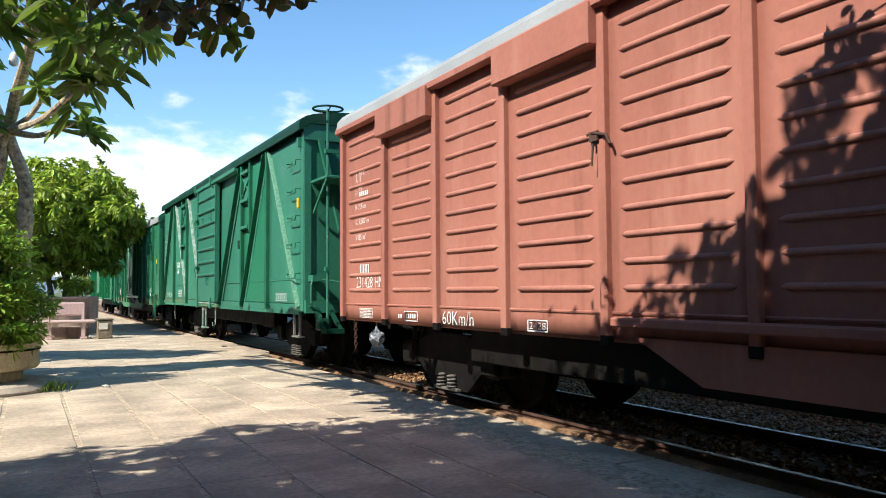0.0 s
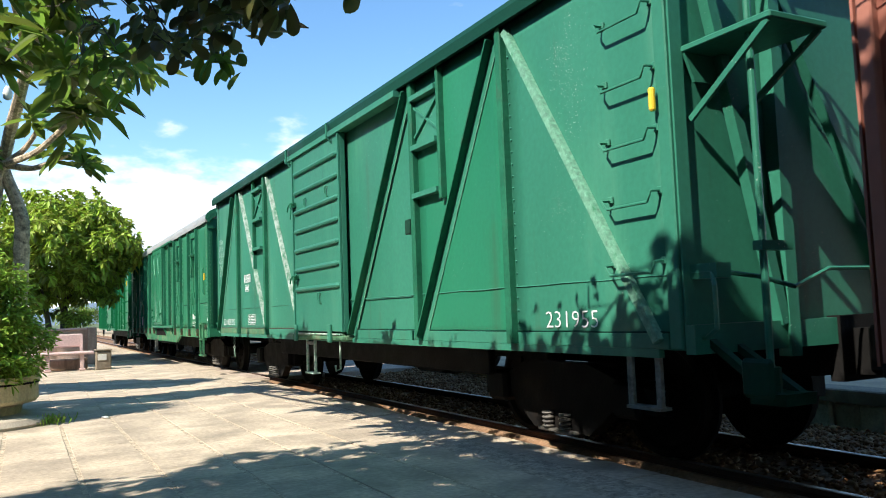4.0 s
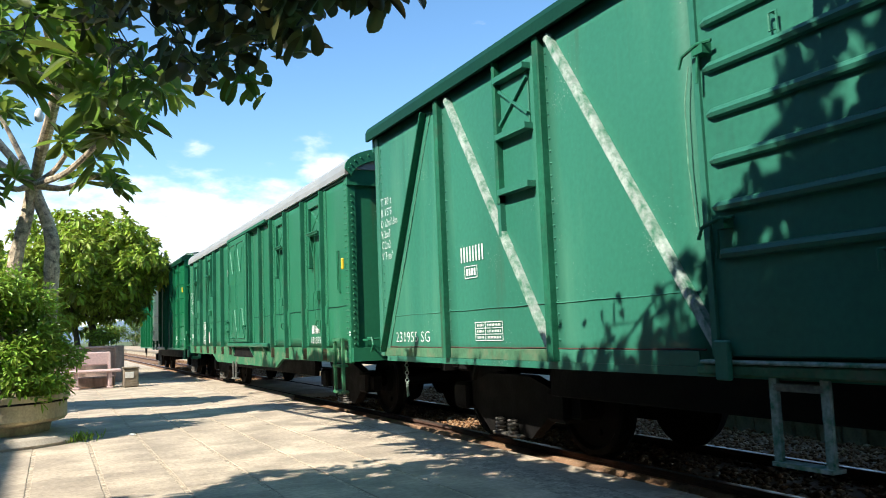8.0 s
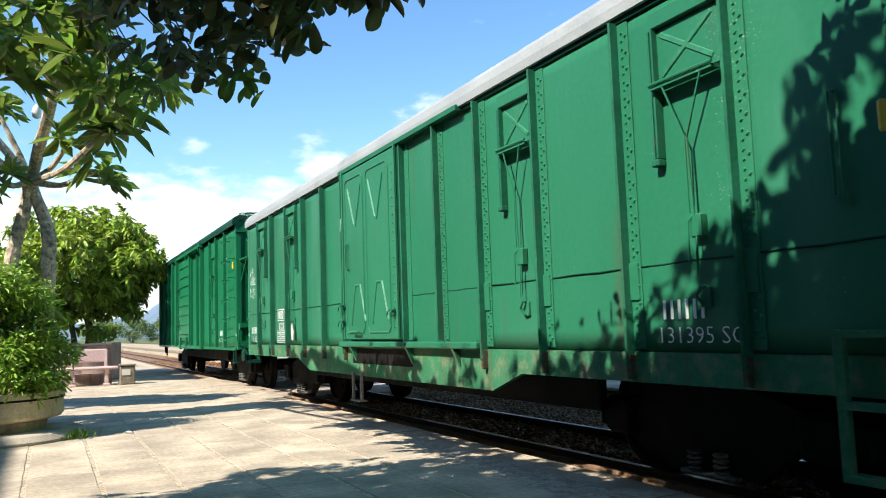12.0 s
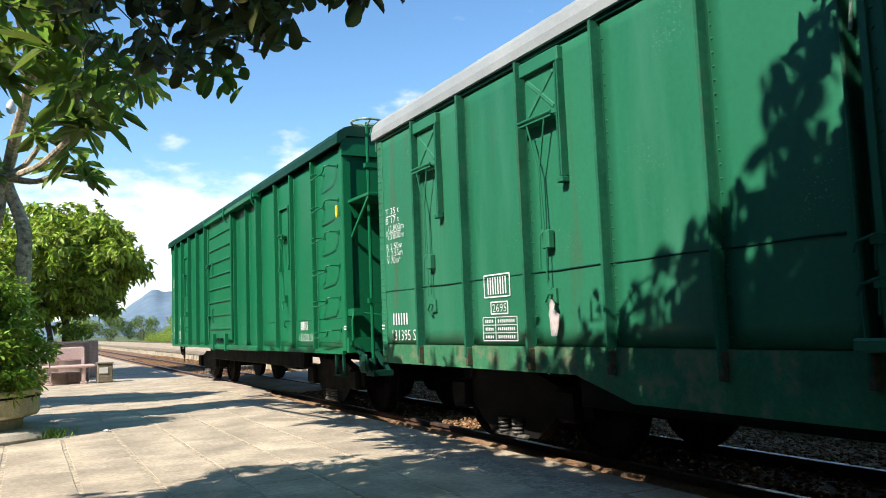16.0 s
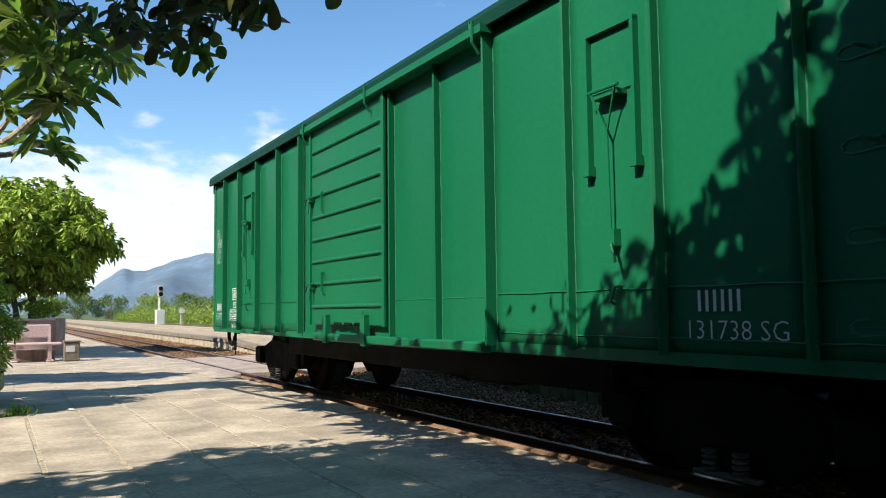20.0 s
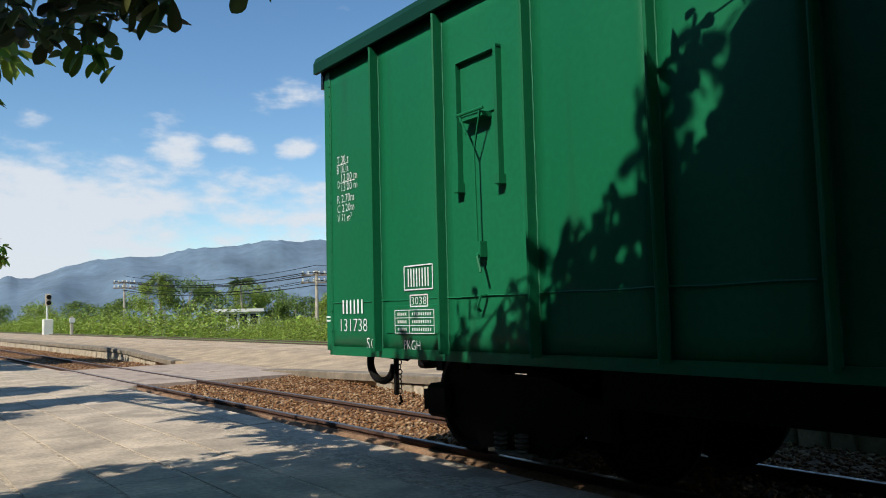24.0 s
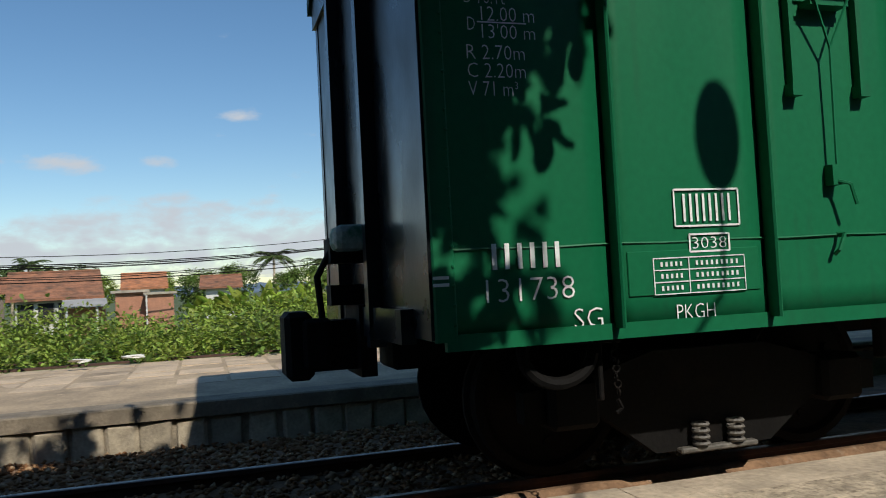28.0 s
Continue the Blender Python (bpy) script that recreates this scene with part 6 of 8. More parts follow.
outline(wc, yC(64.27), yC(63.92), 1.285, 1.455, T, 0.009)
bars(wc, yC(64.235), yC(63.955), 1.305, 1.435, T, 8, 0.36)
outline(wc, yC(64.20), yC(63.985), 1.165, 1.245, T, 0.009)
lettering(wc, "3038", yC(64.185), yC(64.0), 1.178, 1.232, T)
lettering(wc, "PKGH", yC(64.29), yC(64.085), 0.855, 0.925, T)
for u in (53.52, 65.43):
    for z in (1.065, 1.095):
        bars(wc, yC(u) + 0.02, yC(u) - 0.05, z, z + 0.014, X - 0.014, 1, 1.0)
u_step(wc, yC(53.90), yC(53.66), 0.56, 0.84, X + 0.02, GREEN_DARK)
brake_stand(wc, GREEN_C, SCUFF, -0.40, -1.25, 3.36, 0.17)
end_wall(wc, 0, -1, 0.84, 3.18, SIDE, GREEN_C, (-0.62, 0.62))
# Near-black colour puts the end's shade on a sheet over the green.
END_SHADED = material("shaded_end_paint", (0.008, 0.011, 0.013), 0.3, vary=0.2, scale=2, bump=0.05)
part("end_shade_sheet", rounded(X + 0.02, SIDE - 0.02, L - 0.005, L + 0.008, 0.84, 3.18, 0.003), END_SHADED, wc)
end_wall(wc, L, 1, 0.84, 3.18, SIDE, END_SHADED, (-0.45, 0.45))
bm = bmesh.new()
tube(bm, [(X + 0.14, yC(64.83) + 0.175 * math.cos(math.radians(q)), 0.74 + 0.145 * math.sin(math.radians(q))) for q in range(30, -185, -12)], 0.030, 8)
part("brake_hose", bm, BLACK_STEEL, wc)
bm = bmesh.new()
tube(bm, [(X + 0.16, yC(65.12), 0.805), (X + 0.16, yC(64.50), 0.775)], 0.02, 6)
part("brake_rod", bm, BLACK_STEEL, wc)
part("hose_bracket", rounded(X + 0.12, X + 0.16, yC(64.64), yC(64.615), 0.50, 0.78, 0.006), BLACK_STEEL, wc)
bm = bmesh.new()
for k in range(7):
    ring(bm, (X + 0.12, yC(64.55) + 0.006 * math.sin(k * 2.0), 0.75 - k * 0.036), (1, 0, 0) if k % 2 else (0, 1, 0), 0.018, 0.005, 8, 4)
tube(bm, [(X + 0.12, yC(64.55), 0.50), (X + 0.12, yC(64.53), 0.46), (X + 0.12, yC(64.56), 0.44)], 0.010, 6)
part("safety_chain", bm, BLACK_STEEL, wc)
bm = bmesh.new()
tube(bm, [(-0.15, L + 0.02, 1.30), (-0.15, L + 0.22, 1.30), (-0.12, L + 0.30, 1.15), (-0.12, L + 0.28, 0.9)], 0.02, 8)
box(bm, -0.25, -0.02, L + 0.02, L + 0.24, 1.22, 1.36)
box(bm, 0.05, 0.22, L + 0.02, L + 0.20, 0.98, 1.10)
part("air_valve", bm, BLACK_STEEL, wc)
part("rag", rounded(-0.42, -0.20, L + 0.05, L + 0.24, 1.28, 1.42, 0.04, 2), SCUFF, wc, "pale rag tied to the end wall")
underframe(wc, L, 0.83, SIDE, True, rear=1.705)
WAGONS = [(wr, RF), (wa, AF), (wb, BF), (wc, CF)]

# ---- trees and plants ----
def limb(bm, pts, r0, r1, n=8, wob=0.0, seed=1):
    """A tapered crooked limb through points."""
    pts = [Vector(p) for p in pts]
    r = random.Random(seed)
    fine, k = [], 5
    for a, b in zip(pts, pts[1:]):
        for i in range(k):
            fine.append(a.lerp(b, i / k) + Vector((r.uniform(-wob, wob), r.uniform(-wob, wob), r.uniform(-wob, wob) * 0.4)))
    fine.append(pts[-1])
    for _ in range(2):
        fine = [fine[0]] + [(fine[i - 1] + fine[i] * 2 + fine[i + 1]) / 4 for i in range(1, len(fine) - 1)] + [fine[-1]]
    m = len(fine) - 1
    tube(bm, fine, [(r0 + (r1 - r0) * i / m) * r.uniform(0.93, 1.08) for i in range(m + 1)], n)


def under(px, py, pts):
    """Is a point within a polygon?"""
    inside = False
    for (x0, y0), (x1, y1) in zip(pts, pts[1:] + pts[:1]):
        if (y0 > py) != (y1 > py) and px < x0 + (py - y0) * (x1 - x0) / (y1 - y0):
            inside = not inside
    return inside


# Shade tree: it stands left of and behind the eye and its limbs reach over the platform.
SX, SY = -SUN_TO.x / SUN_TO.z, -SUN_TO.y / SUN_TO.z
# Its shadow's outline on the ground, stretched left and back to cut stray light.
SHADE = [(-10, 5.4), (-0.6, 6.1), (0.7, 5.9), (1.9, 6.5), (2.9, 6.3), (3.9, 6.5), (4.0, 4.75), (4.25, 4.3), (4.52, 4.15), (4.66, 3.56), (4.80, 3.14), (5.2, 3.09), (5.8, 3.06), (7.4, 2.98), (7.4, -0.8), (5.4, -1.05), (4.0, -1.1), (2.9, -1.7), (2.5, -9), (-10, -9)]


def inside_by(px, py, pts):
    """How far a point lies within a polygon's rim; outside it is negative."""
    gap = 99.0
    for (x0, y0), (x1, y1) in zip(pts, pts[1:] + pts[:1]):
        dx, dy = x1 - x0, y1 - y0
        q = min(1, max(0, ((px - x0) * dx + (py - y0) * dy) / (dx * dx + dy * dy)))
        gap = min(gap, math.hypot(px - x0 - q * dx, py - y0 - q * dy))
    return gap if under(px, py, pts) else -gap


tree = thing("shade_tree", "large broad-leaved shade tree overhanging the platform, leaves dark from below", "tree", at=pose(-4.6, -0.6, 0))
off = np.array([4.6, 0.6, 0.0])
rnd = random.Random(7)
core, fringe, seen, back = [], [], [], []
# Unseen leaves are hung so that their shadows fall in these bands.
BANDS = [[(-1.4, 11.9), (1.0, 11.7), (3.0, 11.8), (3.4, 12.7), (1.0, 12.7), (-1.4, 13.1)], [(-1.4, 14.3), (1.2, 14.5), (2.5, 14.0), (3.0, 15.0), (1.5, 16.3), (-1.4, 16.7)], [(1.4, 22.4), (3.4, 21.4), (3.6, 24.6), (2.0, 27.0)]]
while len(back) < 900:
    gx, gy = rnd.uniform(-1.4, 3.6), rnd.uniform(9.4, 27.0)
    s = max(inside_by(gx, gy, b) for b in BANDS) + 0.28 * noise.noise(Vector((gx * 1.5, gy * 3.0, 5)))
    if s < 0.02 or noise.noise(Vector((gx * 2.0, gy * 4.0, 31))) > 0.22 or abs(gy - 12.0 - 0.29 * gx) < 0.22:
        continue
    h = max(3.6, gx + rnd.uniform(2.3, 3.4) + (1.4 if gy > 20 else 0))
    back.append(((gx - SX * h, gy - SY * h, h), (rnd.uniform(-0.6, 0.9), rnd.uniform(-0.4, 0.9), rnd.uniform(-0.5, 0.5))))
# The wide part is unseen foliage added to the left to block sky.
while len(core) < 6400 or len(back) < 3600:
    wide = len(core) >= 6400
    gx, gy, h = rnd.uniform(-10, -1.3) if wide else rnd.uniform(-1.5, 7.4), rnd.uniform(-9, 22) if wide else rnd.uniform(-9, 7.0), rnd.uniform(2.9, 7.5 if wide else 6.4)
    s = 3.0 if wide else inside_by(gx, gy, SHADE)
    if s < -0.6:
        continue
    rag = 0.50 * noise.noise(Vector((gx * 1.1, gy * 1.1, 3))) + 0.40 * noise.noise(Vector((gx * 3.1, gy * 3.1, 8)))
    s += rag * (1.0 if gx < 4.0 else 0.42) + 0.02
    if s < 0:
        continue
    hole = noise.noise(Vector((gx * 3.8, gy * 3.8, 21)))
    if gx > 6.35 and -0.6 < gy and noise.noise(Vector((gx * 3.4, gy * 2.6, 14))) > -0.14:
        continue
    if hole > (0.17 if gx < 4.0 else 0.42) - 0.2 * max(0, 0.6 - s) and s < (2.0 if gx < 4.0 else 0.5):
        continue
    x, y = gx - SX * h, gy - SY * h
    if y > 0.3 and math.atan2(x, y) > -0.2:
        az = math.degrees(math.atan2(x, y))
        el = math.degrees(math.atan2(h - 1.1, math.hypot(x, y)))
        low = float(np.interp(az, [-40, -4, 6, 13, 18, 24, 30, 90], [20, 20, 22, 22.5, 22.5, 23.5, 26, 27]))
        if el < low + 2.5 or (el < 27 and rnd.random() > 0.05):
            continue
    way = (rnd.uniform(-0.6, 0.9), rnd.uniform(-0.4, 0.9), rnd.uniform(-0.5, 0.5))
    if y > 0.3 and math.atan2(x, y) > -0.2 and el < 33:
        seen.append(((x, y, h), way))
    elif wide:
        back.append(((x, y, h), way))
    elif s < 0.42:
        if rnd.random() < 0.75:
            fringe.append(((x, y, h), way))
    else:
        core.append(((x, y, h), way))
# the sprays that hang into view: a ragged rim, then single clumps below it
RIM_AZ = [-12, -2.8, 0.5, 1.5, 2.9, 4.3, 6.1, 8.8, 10.7, 11.5, 13.1, 14.7, 17.1, 20.3, 23.5, 24.6]
RIM_EL = [15.5, 16.1, 17.2, 18.7, 19.4, 20.6, 20.6, 21.0, 20.6, 21.3, 22.0, 22.4, 22.4, 22.5, 22.8, 24.5]
# Shaded clumps take the browner leaf, sunlit ones the greener: light by colour.
DARK_CLUMPS = [(7.5, 19.0), (7.3, 18.1), (8.5, 18.5), (9.6, 17.2), (9.3, 18.0), (10.4, 18.4), (12.4, 20.0), (12.0, 18.9), (10.7, 20.3), (13.8, 20.8), (14.6, 20.7), (15.9, 20.8), (16.0, 20.1), (8.3, 20.6), (13.1, 19.5), (3.4, 18.2), (4.5, 18.2)]
GREEN_CLUMPS = [(11.8, 16.9), (12.3, 16.6), (6.6, 16.5), (5.8, 15.1), (6.3, 15.6), (3.1, 15.4), (4.1, 15.3), (5.3, 17.4), (4.8, 16.7)]
spray = random.Random(3)


def hang(az, el, way):
    """A spray at a bearing and height, at the reach of the boughs."""
    dist = min(5.6, 2.35 / (math.tan(math.radians(el)) + math.sin(math.radians(max(az, 0))))) * spray.uniform(0.86, 1.0)
    return ((dist * math.sin(math.radians(az)), dist * math.cos(math.radians(az)), 1.1 + dist * math.tan(math.radians(el))), way)


hung, green = [], []
while len(hung) < 150:
    az = spray.uniform(-12, 24.8)
    el = float(np.interp(az, RIM_AZ, RIM_EL)) + 1.25 + abs(spray.gauss(0, 2.4))
    if noise.noise(Vector((az * 0.55, el * 0.8, 4))) > 0.10:
        continue
    if az < 2.2 and len(green) < 26:
        green.append(hang(az, el, (0.4, 0.3, -0.5)))
    elif az > 2.2:
        hung.append(hang(az, el, (0.5, 0.5, -0.45)))
for az, el in DARK_CLUMPS:
    for k in range(3):
        hung.append(hang(az + spray.gauss(0, 0.3), el + 0.75 + spray.gauss(0, 0.3), (0.5, 0.4, -0.5)))
for az, el in GREEN_CLUMPS:
    for k in range(2):
        green.append(hang(az + spray.gauss(0, 0.3), el + 0.8 + spray.gauss(0, 0.25), (0.4, 0.3, -0.6)))
groups = [[(np.array(p) + off, w) for p, w in g] for g in (core, fringe, hung, seen, green, back)]
rosettes("crown", [p for p, w in groups[0]], [w for p, w in groups[0]], 13, 0.205, 0.12, LEAF_SHADED, tree, 21, 0.4, True)
rosettes("back_crown", [p for p, w in groups[5]], [w for p, w in groups[5]], 9, 0.34, 0.20, LEAF_SHADED, tree, 26, 0.4)
rosettes("outer_spray", [p for p, w in groups[1]], [w for p, w in groups[1]], 6, 0.18, 0.085, LEAF_SHADED, tree, 23, 0.4, True)
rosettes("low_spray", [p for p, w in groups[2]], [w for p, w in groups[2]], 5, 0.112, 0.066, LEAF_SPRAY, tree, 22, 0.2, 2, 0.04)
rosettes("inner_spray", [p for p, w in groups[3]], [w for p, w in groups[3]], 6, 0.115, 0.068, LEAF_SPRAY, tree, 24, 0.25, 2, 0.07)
tagged(rosettes("green_spray", [p for p, w in groups[4]], [w for p, w in groups[4]], 5, 0.135, 0.064, LEAF_NEAR, tree, 25, 0.3, 2, 0.04), kind="stuff")
bm = bmesh.new()
limb(bm, [(0, 0, -0.02), (0.1, 0.05, 1.4), (0.25, 0.1, 2.6), (0.3, 0.2, 3.6)], 0.30, 0.20, 12, 0.03)
part("trunk", bm, BARK, tree)
boughs = [[(0.25, 0.1, 2.4), (1.4, 1.6, 3.3), (3.0, 3.4, 3.9), (4.7, 5.0, 3.7)], [(0.3, 0.2, 3.0), (2.0, 0.8, 4.2), (4.2, 1.6, 4.9)], [(0.3, 0.2, 3.4), (1.2, -0.8, 4.6), (2.8, -1.6, 5.2)], [(0.3, 0.2, 3.5), (0.4, 2.2, 4.6), (1.2, 4.2, 5.2)], [(2.2, 2.5, 3.6), (3.6, 2.8, 4.0), (4.5, 3.0, 4.2)], [(3.0, 3.4, 3.9), (4.6, 5.4, 3.45), (5.4, 6.0, 3.2)], [(3.0, 3.4, 3.9), (4.6, 3.8, 3.5), (5.5, 4.0, 3.2)]]
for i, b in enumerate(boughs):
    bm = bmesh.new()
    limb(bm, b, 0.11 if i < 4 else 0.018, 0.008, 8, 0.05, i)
    part("bough", bm, BARK_SHADED, tree)
bm = bmesh.new()
joints = [np.array(p) for b in boughs for p in b[1:]] + [(np.array(b[1]) + np.array(b[2])) / 2 for b in boughs]
for k, (p, w) in enumerate(groups[0][::3] + groups[1][::2]):
    j = min(joints, key=lambda q: np.linalg.norm(q - p))
    mid = (j + p) / 2 + np.array([0, 0, 0.12])
    if np.linalg.norm(j - p) > 1.1 or any(inside_by(q[0] - off[0] + SX * q[2], q[1] - off[1] + SY * q[2], SHADE) < -0.2 for q in (j, mid, p)):
        continue
    tube(bm, [j, mid, p], [0.010, 0.007, 0.004], 4, False)
# thin twigs from spray to spray, towards the boughs
veil = groups[2] + groups[4] + groups[3]
for p, w in veil:
    up = [q for q, v in veil if q[2] > p[2] + 0.06]
    if up:
        q = min(up, key=lambda r: np.linalg.norm(r - p))
        if np.linalg.norm(q - p) < 0.9:
            tube(bm, [p, (p + q) / 2 + np.array([0.02, 0.0, -0.03]), q], [0.003, 0.004, 0.005], 4, False)
tagged(part("twig_mass", bm, BARK_SHADED, tree), kind="stuff")
# an unseen oval on a stalk, added to cast its shadow on the wagon
oval_c = np.array([3.2 - 2.6, -2.40 - 0.29 * 2.6, 1.71 + 2.6]) + off
bm = bmesh.new()
ring_pts = [(0.125 * math.sin(a), 0.26 * math.cos(a)) for a in np.linspace(0, math.tau, 18, endpoint=False)]
bm.faces.new([bm.verts.new(Vector(oval_c) + Vector((0.04 * q, p, q))) for p, q in ring_pts])
geom = bmesh.ops.extrude_face_region(bm, geom=bm.faces[:])
bmesh.ops.translate(bm, vec=(0.006, 0, 0), verts=[g for g in geom["geom"] if isinstance(g, bmesh.types.BMVert)])
tube(bm, [Vector(oval_c) + Vector((0, 0, -0.24)), Vector(oval_c) + Vector((0.0, 0.03, -0.75)), Vector((2.6, -1.4, 4.0))], [0.012, 0.014, 0.02], 6)
part("large_leaf", bm, LEAF_SHADED, tree)

# Pale-barked tree behind the planter, with whorls of long leaves
def at(az, el, d):
    a = math.radians(az)
    return np.array([d * math.sin(a), d * math.cos(a), 1.1 + d * math.tan(math.radians(el))])


pale = thing("frangipani_tree", "pale-barked frangipani tree with whorls of long green leaves", "tree", at=pose(-0.35, 11.9, 0))
po = np.array([0.35, -11.9, 0.0])
bm = bmesh.new()
A0, A1, A2, A3 = at(-1.4, 4.7, 12) * [1, 1, 0] + [0, 0, -0.02], at(-2.45, 4.6, 12), at(-1.25, 10.2, 12), at(0.25, 16.6, 9.6)
limb(bm, [p + po for p in (A0, A1, (A1 + A2) / 2 + [0.03, 0, 0], A2, (A2 + A3) / 2, A3)], 0.098, 0.06, 10, 0.02, 1)
part("trunk", bm, BARK, pale)
bm = bmesh.new()
B1 = at(-0.1, 4.5, 11.9)
limb(bm, [p + po for p in (A0 + [0.15, 0, 0], B1, at(-0.05, 6.6, 11.9), at(-0.95, 9.4, 12), A2)], 0.108, 0.07, 10, 0.02, 2)
part("trunk", bm, BARK, pale)
ends = [(1.2, 13.2), (3.2, 13.6), (2.6, 11.0), (-1.4, 17.3), (-2.6, 19.0), (0.3, 18.6), (5.2, 15.6), (-3.3, 10.6), (-4.6, 13), (-6, 16), (-8, 14), (-5, 20), (-1, 22), (2, 20.5), (-9, 19), (-3.6, 15.2), (4.2, 17.2), (1.8, 16.6)]
starts = [A2, A2, A2, A3, A3, A3, A3, A2, A2, A2, A2, A3, A3, A3, A2, A2, A3, A3]
tipw = []
for i, ((az, el), s) in enumerate(zip(ends, starts)):
    e = at(az, el, min(12.0, 2.55 / max(0.1, math.tan(math.radians(el)) + math.sin(math.radians(az)))) + random.Random(i).uniform(-0.9, 0.0))
    bm = bmesh.new()
    mid = (s + e) / 2 + np.array([0, 0, -0.12 if el < 14 else 0.05])
    limb(bm, [p + po for p in (s, mid, e)], 0.05, 0.022, 7, 0.02, i)
    part("branch", bm, BARK, pale)
    for k in range(3):
        rr = random.Random(i * 10 + k)
        tipw.append((e + po + np.array([rr.uniform(-0.22, 0.22), rr.uniform(-0.3, 0.3), rr.uniform(-0.12, 0.2)]), np.array([rr.uniform(-0.5, 0.7), rr.uniform(-0.5, 0.5), 0.7])))
rosettes("crown", [a for a, b in tipw], [b for a, b in tipw], 18, 0.34, 0.095, LEAF_NEAR, pale, 31, 0.28)
part("lamp_bulb", (lambda b: (spun(b, [(0.02, 0.10), (0.045, 0.06), (0.06, 0.0), (0.05, -0.07), (0.02, -0.09)], tuple(at(-0.95, 14.65, 11.8) + po), "z", 12), b)[1])(bmesh.new()), PLASTER, pale, "small white lamp bulb hung on the trunk", True)

# Round leafy tree beyond the bench
def clumps(n, centre, rad, seed, size):
    r = random.Random(seed)
    out = []
    while len(out) < n:
        d = Vector((r.gauss(0, 1), r.gauss(0, 1), r.gauss(0, 1))).normalized()
        k = r.uniform(0.55, 1.0)
        p = Vector(centre) + Vector((d.x * rad[0], d.y * rad[1], d.z * rad[2])) * k
        out.append((tuple(p), r.uniform(*size)))
    return out


def leafy_tree(name, label, base, height, rad, leaf, mat, seed, per, group="", trunk_r=0.14, n=60, low=0.35, size=(0.2, 0.34), bark=BARK):
    """Trunk, limbs and a crown of leaf clumps; base is its foot."""
    t = thing(name, label, "tree", group, at=pose(*base))
    cz = height * (low + (1 - low) / 2)
    rz = height * (1 - low) / 2
    bm = bmesh.new()
    limb(bm, [(0, 0, -0.1), (0.05, 0.02, height * low * 0.7), (0.0, 0.05, cz)], trunk_r, trunk_r * 0.5, 8, 0.03, seed)
    part("trunk", bm, bark, t)
    cl = clumps(n, (0, 0, cz), (rad * 0.82, rad * 0.82, rz * 0.85), seed, (rad * size[0], rad * size[1]))
    for i in range(5):
        c = cl[i * 7 % n][0]
        bm = bmesh.new()
        limb(bm, [(0, 0, height * low * 0.8), (c[0] * 0.5, c[1] * 0.5, (height * low + c[2]) / 2), c], trunk_r * 0.45, 0.02, 6, 0.03, seed + i)
        part("limb", bm, bark, t)
    scatter_leaves("crown", [c for c, q in cl], [q for c, q in cl], per, leaf, leaf * 0.42, mat, t, seed, 0.75, 0.3, 0.3)
    return t


mango = leafy_tree("mango_tree", "round bright green leafy tree beyond the pink bench", (1.05, 26.4, 0.6), 4.45, 2.3, 0.21, LEAF_TREE, 5, 60, trunk_r=0.12, n=95, low=0.25, size=(0.10, 0.17), bark=BARK_SHADED)
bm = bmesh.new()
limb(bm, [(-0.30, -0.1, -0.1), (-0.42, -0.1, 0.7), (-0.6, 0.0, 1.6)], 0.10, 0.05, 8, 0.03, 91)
part("trunk", bm, BARK_SHADED, mango)
rr = random.Random(77)
ends = []
while len(ends) < 1250:
    d = Vector((rr.gauss(0, 1), rr.gauss(0, 1), rr.gauss(0, 1))).normalized()
    k = (0.80 + 0.34 * noise.noise(d * 1.9 + Vector((3, 0, 1))) + 0.22 * noise.noise(d * 4.6)) * rr.uniform(0.74, 1.12)
    if noise.noise(d * 4.0 + Vector((9, 0, 0))) > 0.20:
        continue
    ends.append(((d.x * 2.6 * k, d.y * 2.6 * k, 2.72 + d.z * 1.85 * k), (d.x, d.y, d.z * 0.5 - 0.1)))
tagged(rosettes("outer_foliage", [p for p, w in ends], [w for p, w in ends], 14, 0.23, 0.085, LEAF_TREE, mango, 79, 0.45), kind="stuff")
leafy_tree("mango_tree", "bright green leafy tree further along the platform", (-3.2, 33, 0), 5.2, 3.0, 0.24, LEAF_TREE, 8, 90, trunk_r=0.16, n=60, low=0.34)

# Potted bush
pot = thing("planter", "round cement planter with a heavy rim, stained below", "planter", at=pose(-0.60, 10.55, 0))
bm = bmesh.new()
spun(bm, [(0.56, -0.01), (0.60, 0.20), (0.74, 0.235), (0.765, 0.27), (0.76, 0.45), (0.775, 0.47), (0.775, 0.53), (0.70, 0.535), (0.69, 0.40), (0.02, 0.40)], n=40)
bmesh.ops.recalc_face_normals(bm, faces=bm.faces[:])
part("bowl", bm, POT, pot)
bm = bmesh.new()
spun(bm, [(1.02, -0.02), (1.03, 0.03), (0.97, 0.085), (0.6, 0.11), (0.5, 0.11)], n=36)
part("base_step", bm, CONCRETE, pot, "low rounded cement step")
bm = bmesh.new()
spun(bm, [(0.69, 0.38), (0.68, 0.46), (0.3, 0.49), (0.02, 0.5)], n=24)
part("soil", bm, EARTH, pot)
bm = bmesh.new()
ring(bm, (0, 0, 0.455), (0, 0, 1), 0.768, 0.012, 40, 5)
part("band", bm, BLACK_STEEL, pot)
bush = thing("potted_bush", "dense bright green small-leaved bush growing in the planter", "bush", at=pose(-0.60, 10.55, 0.40))
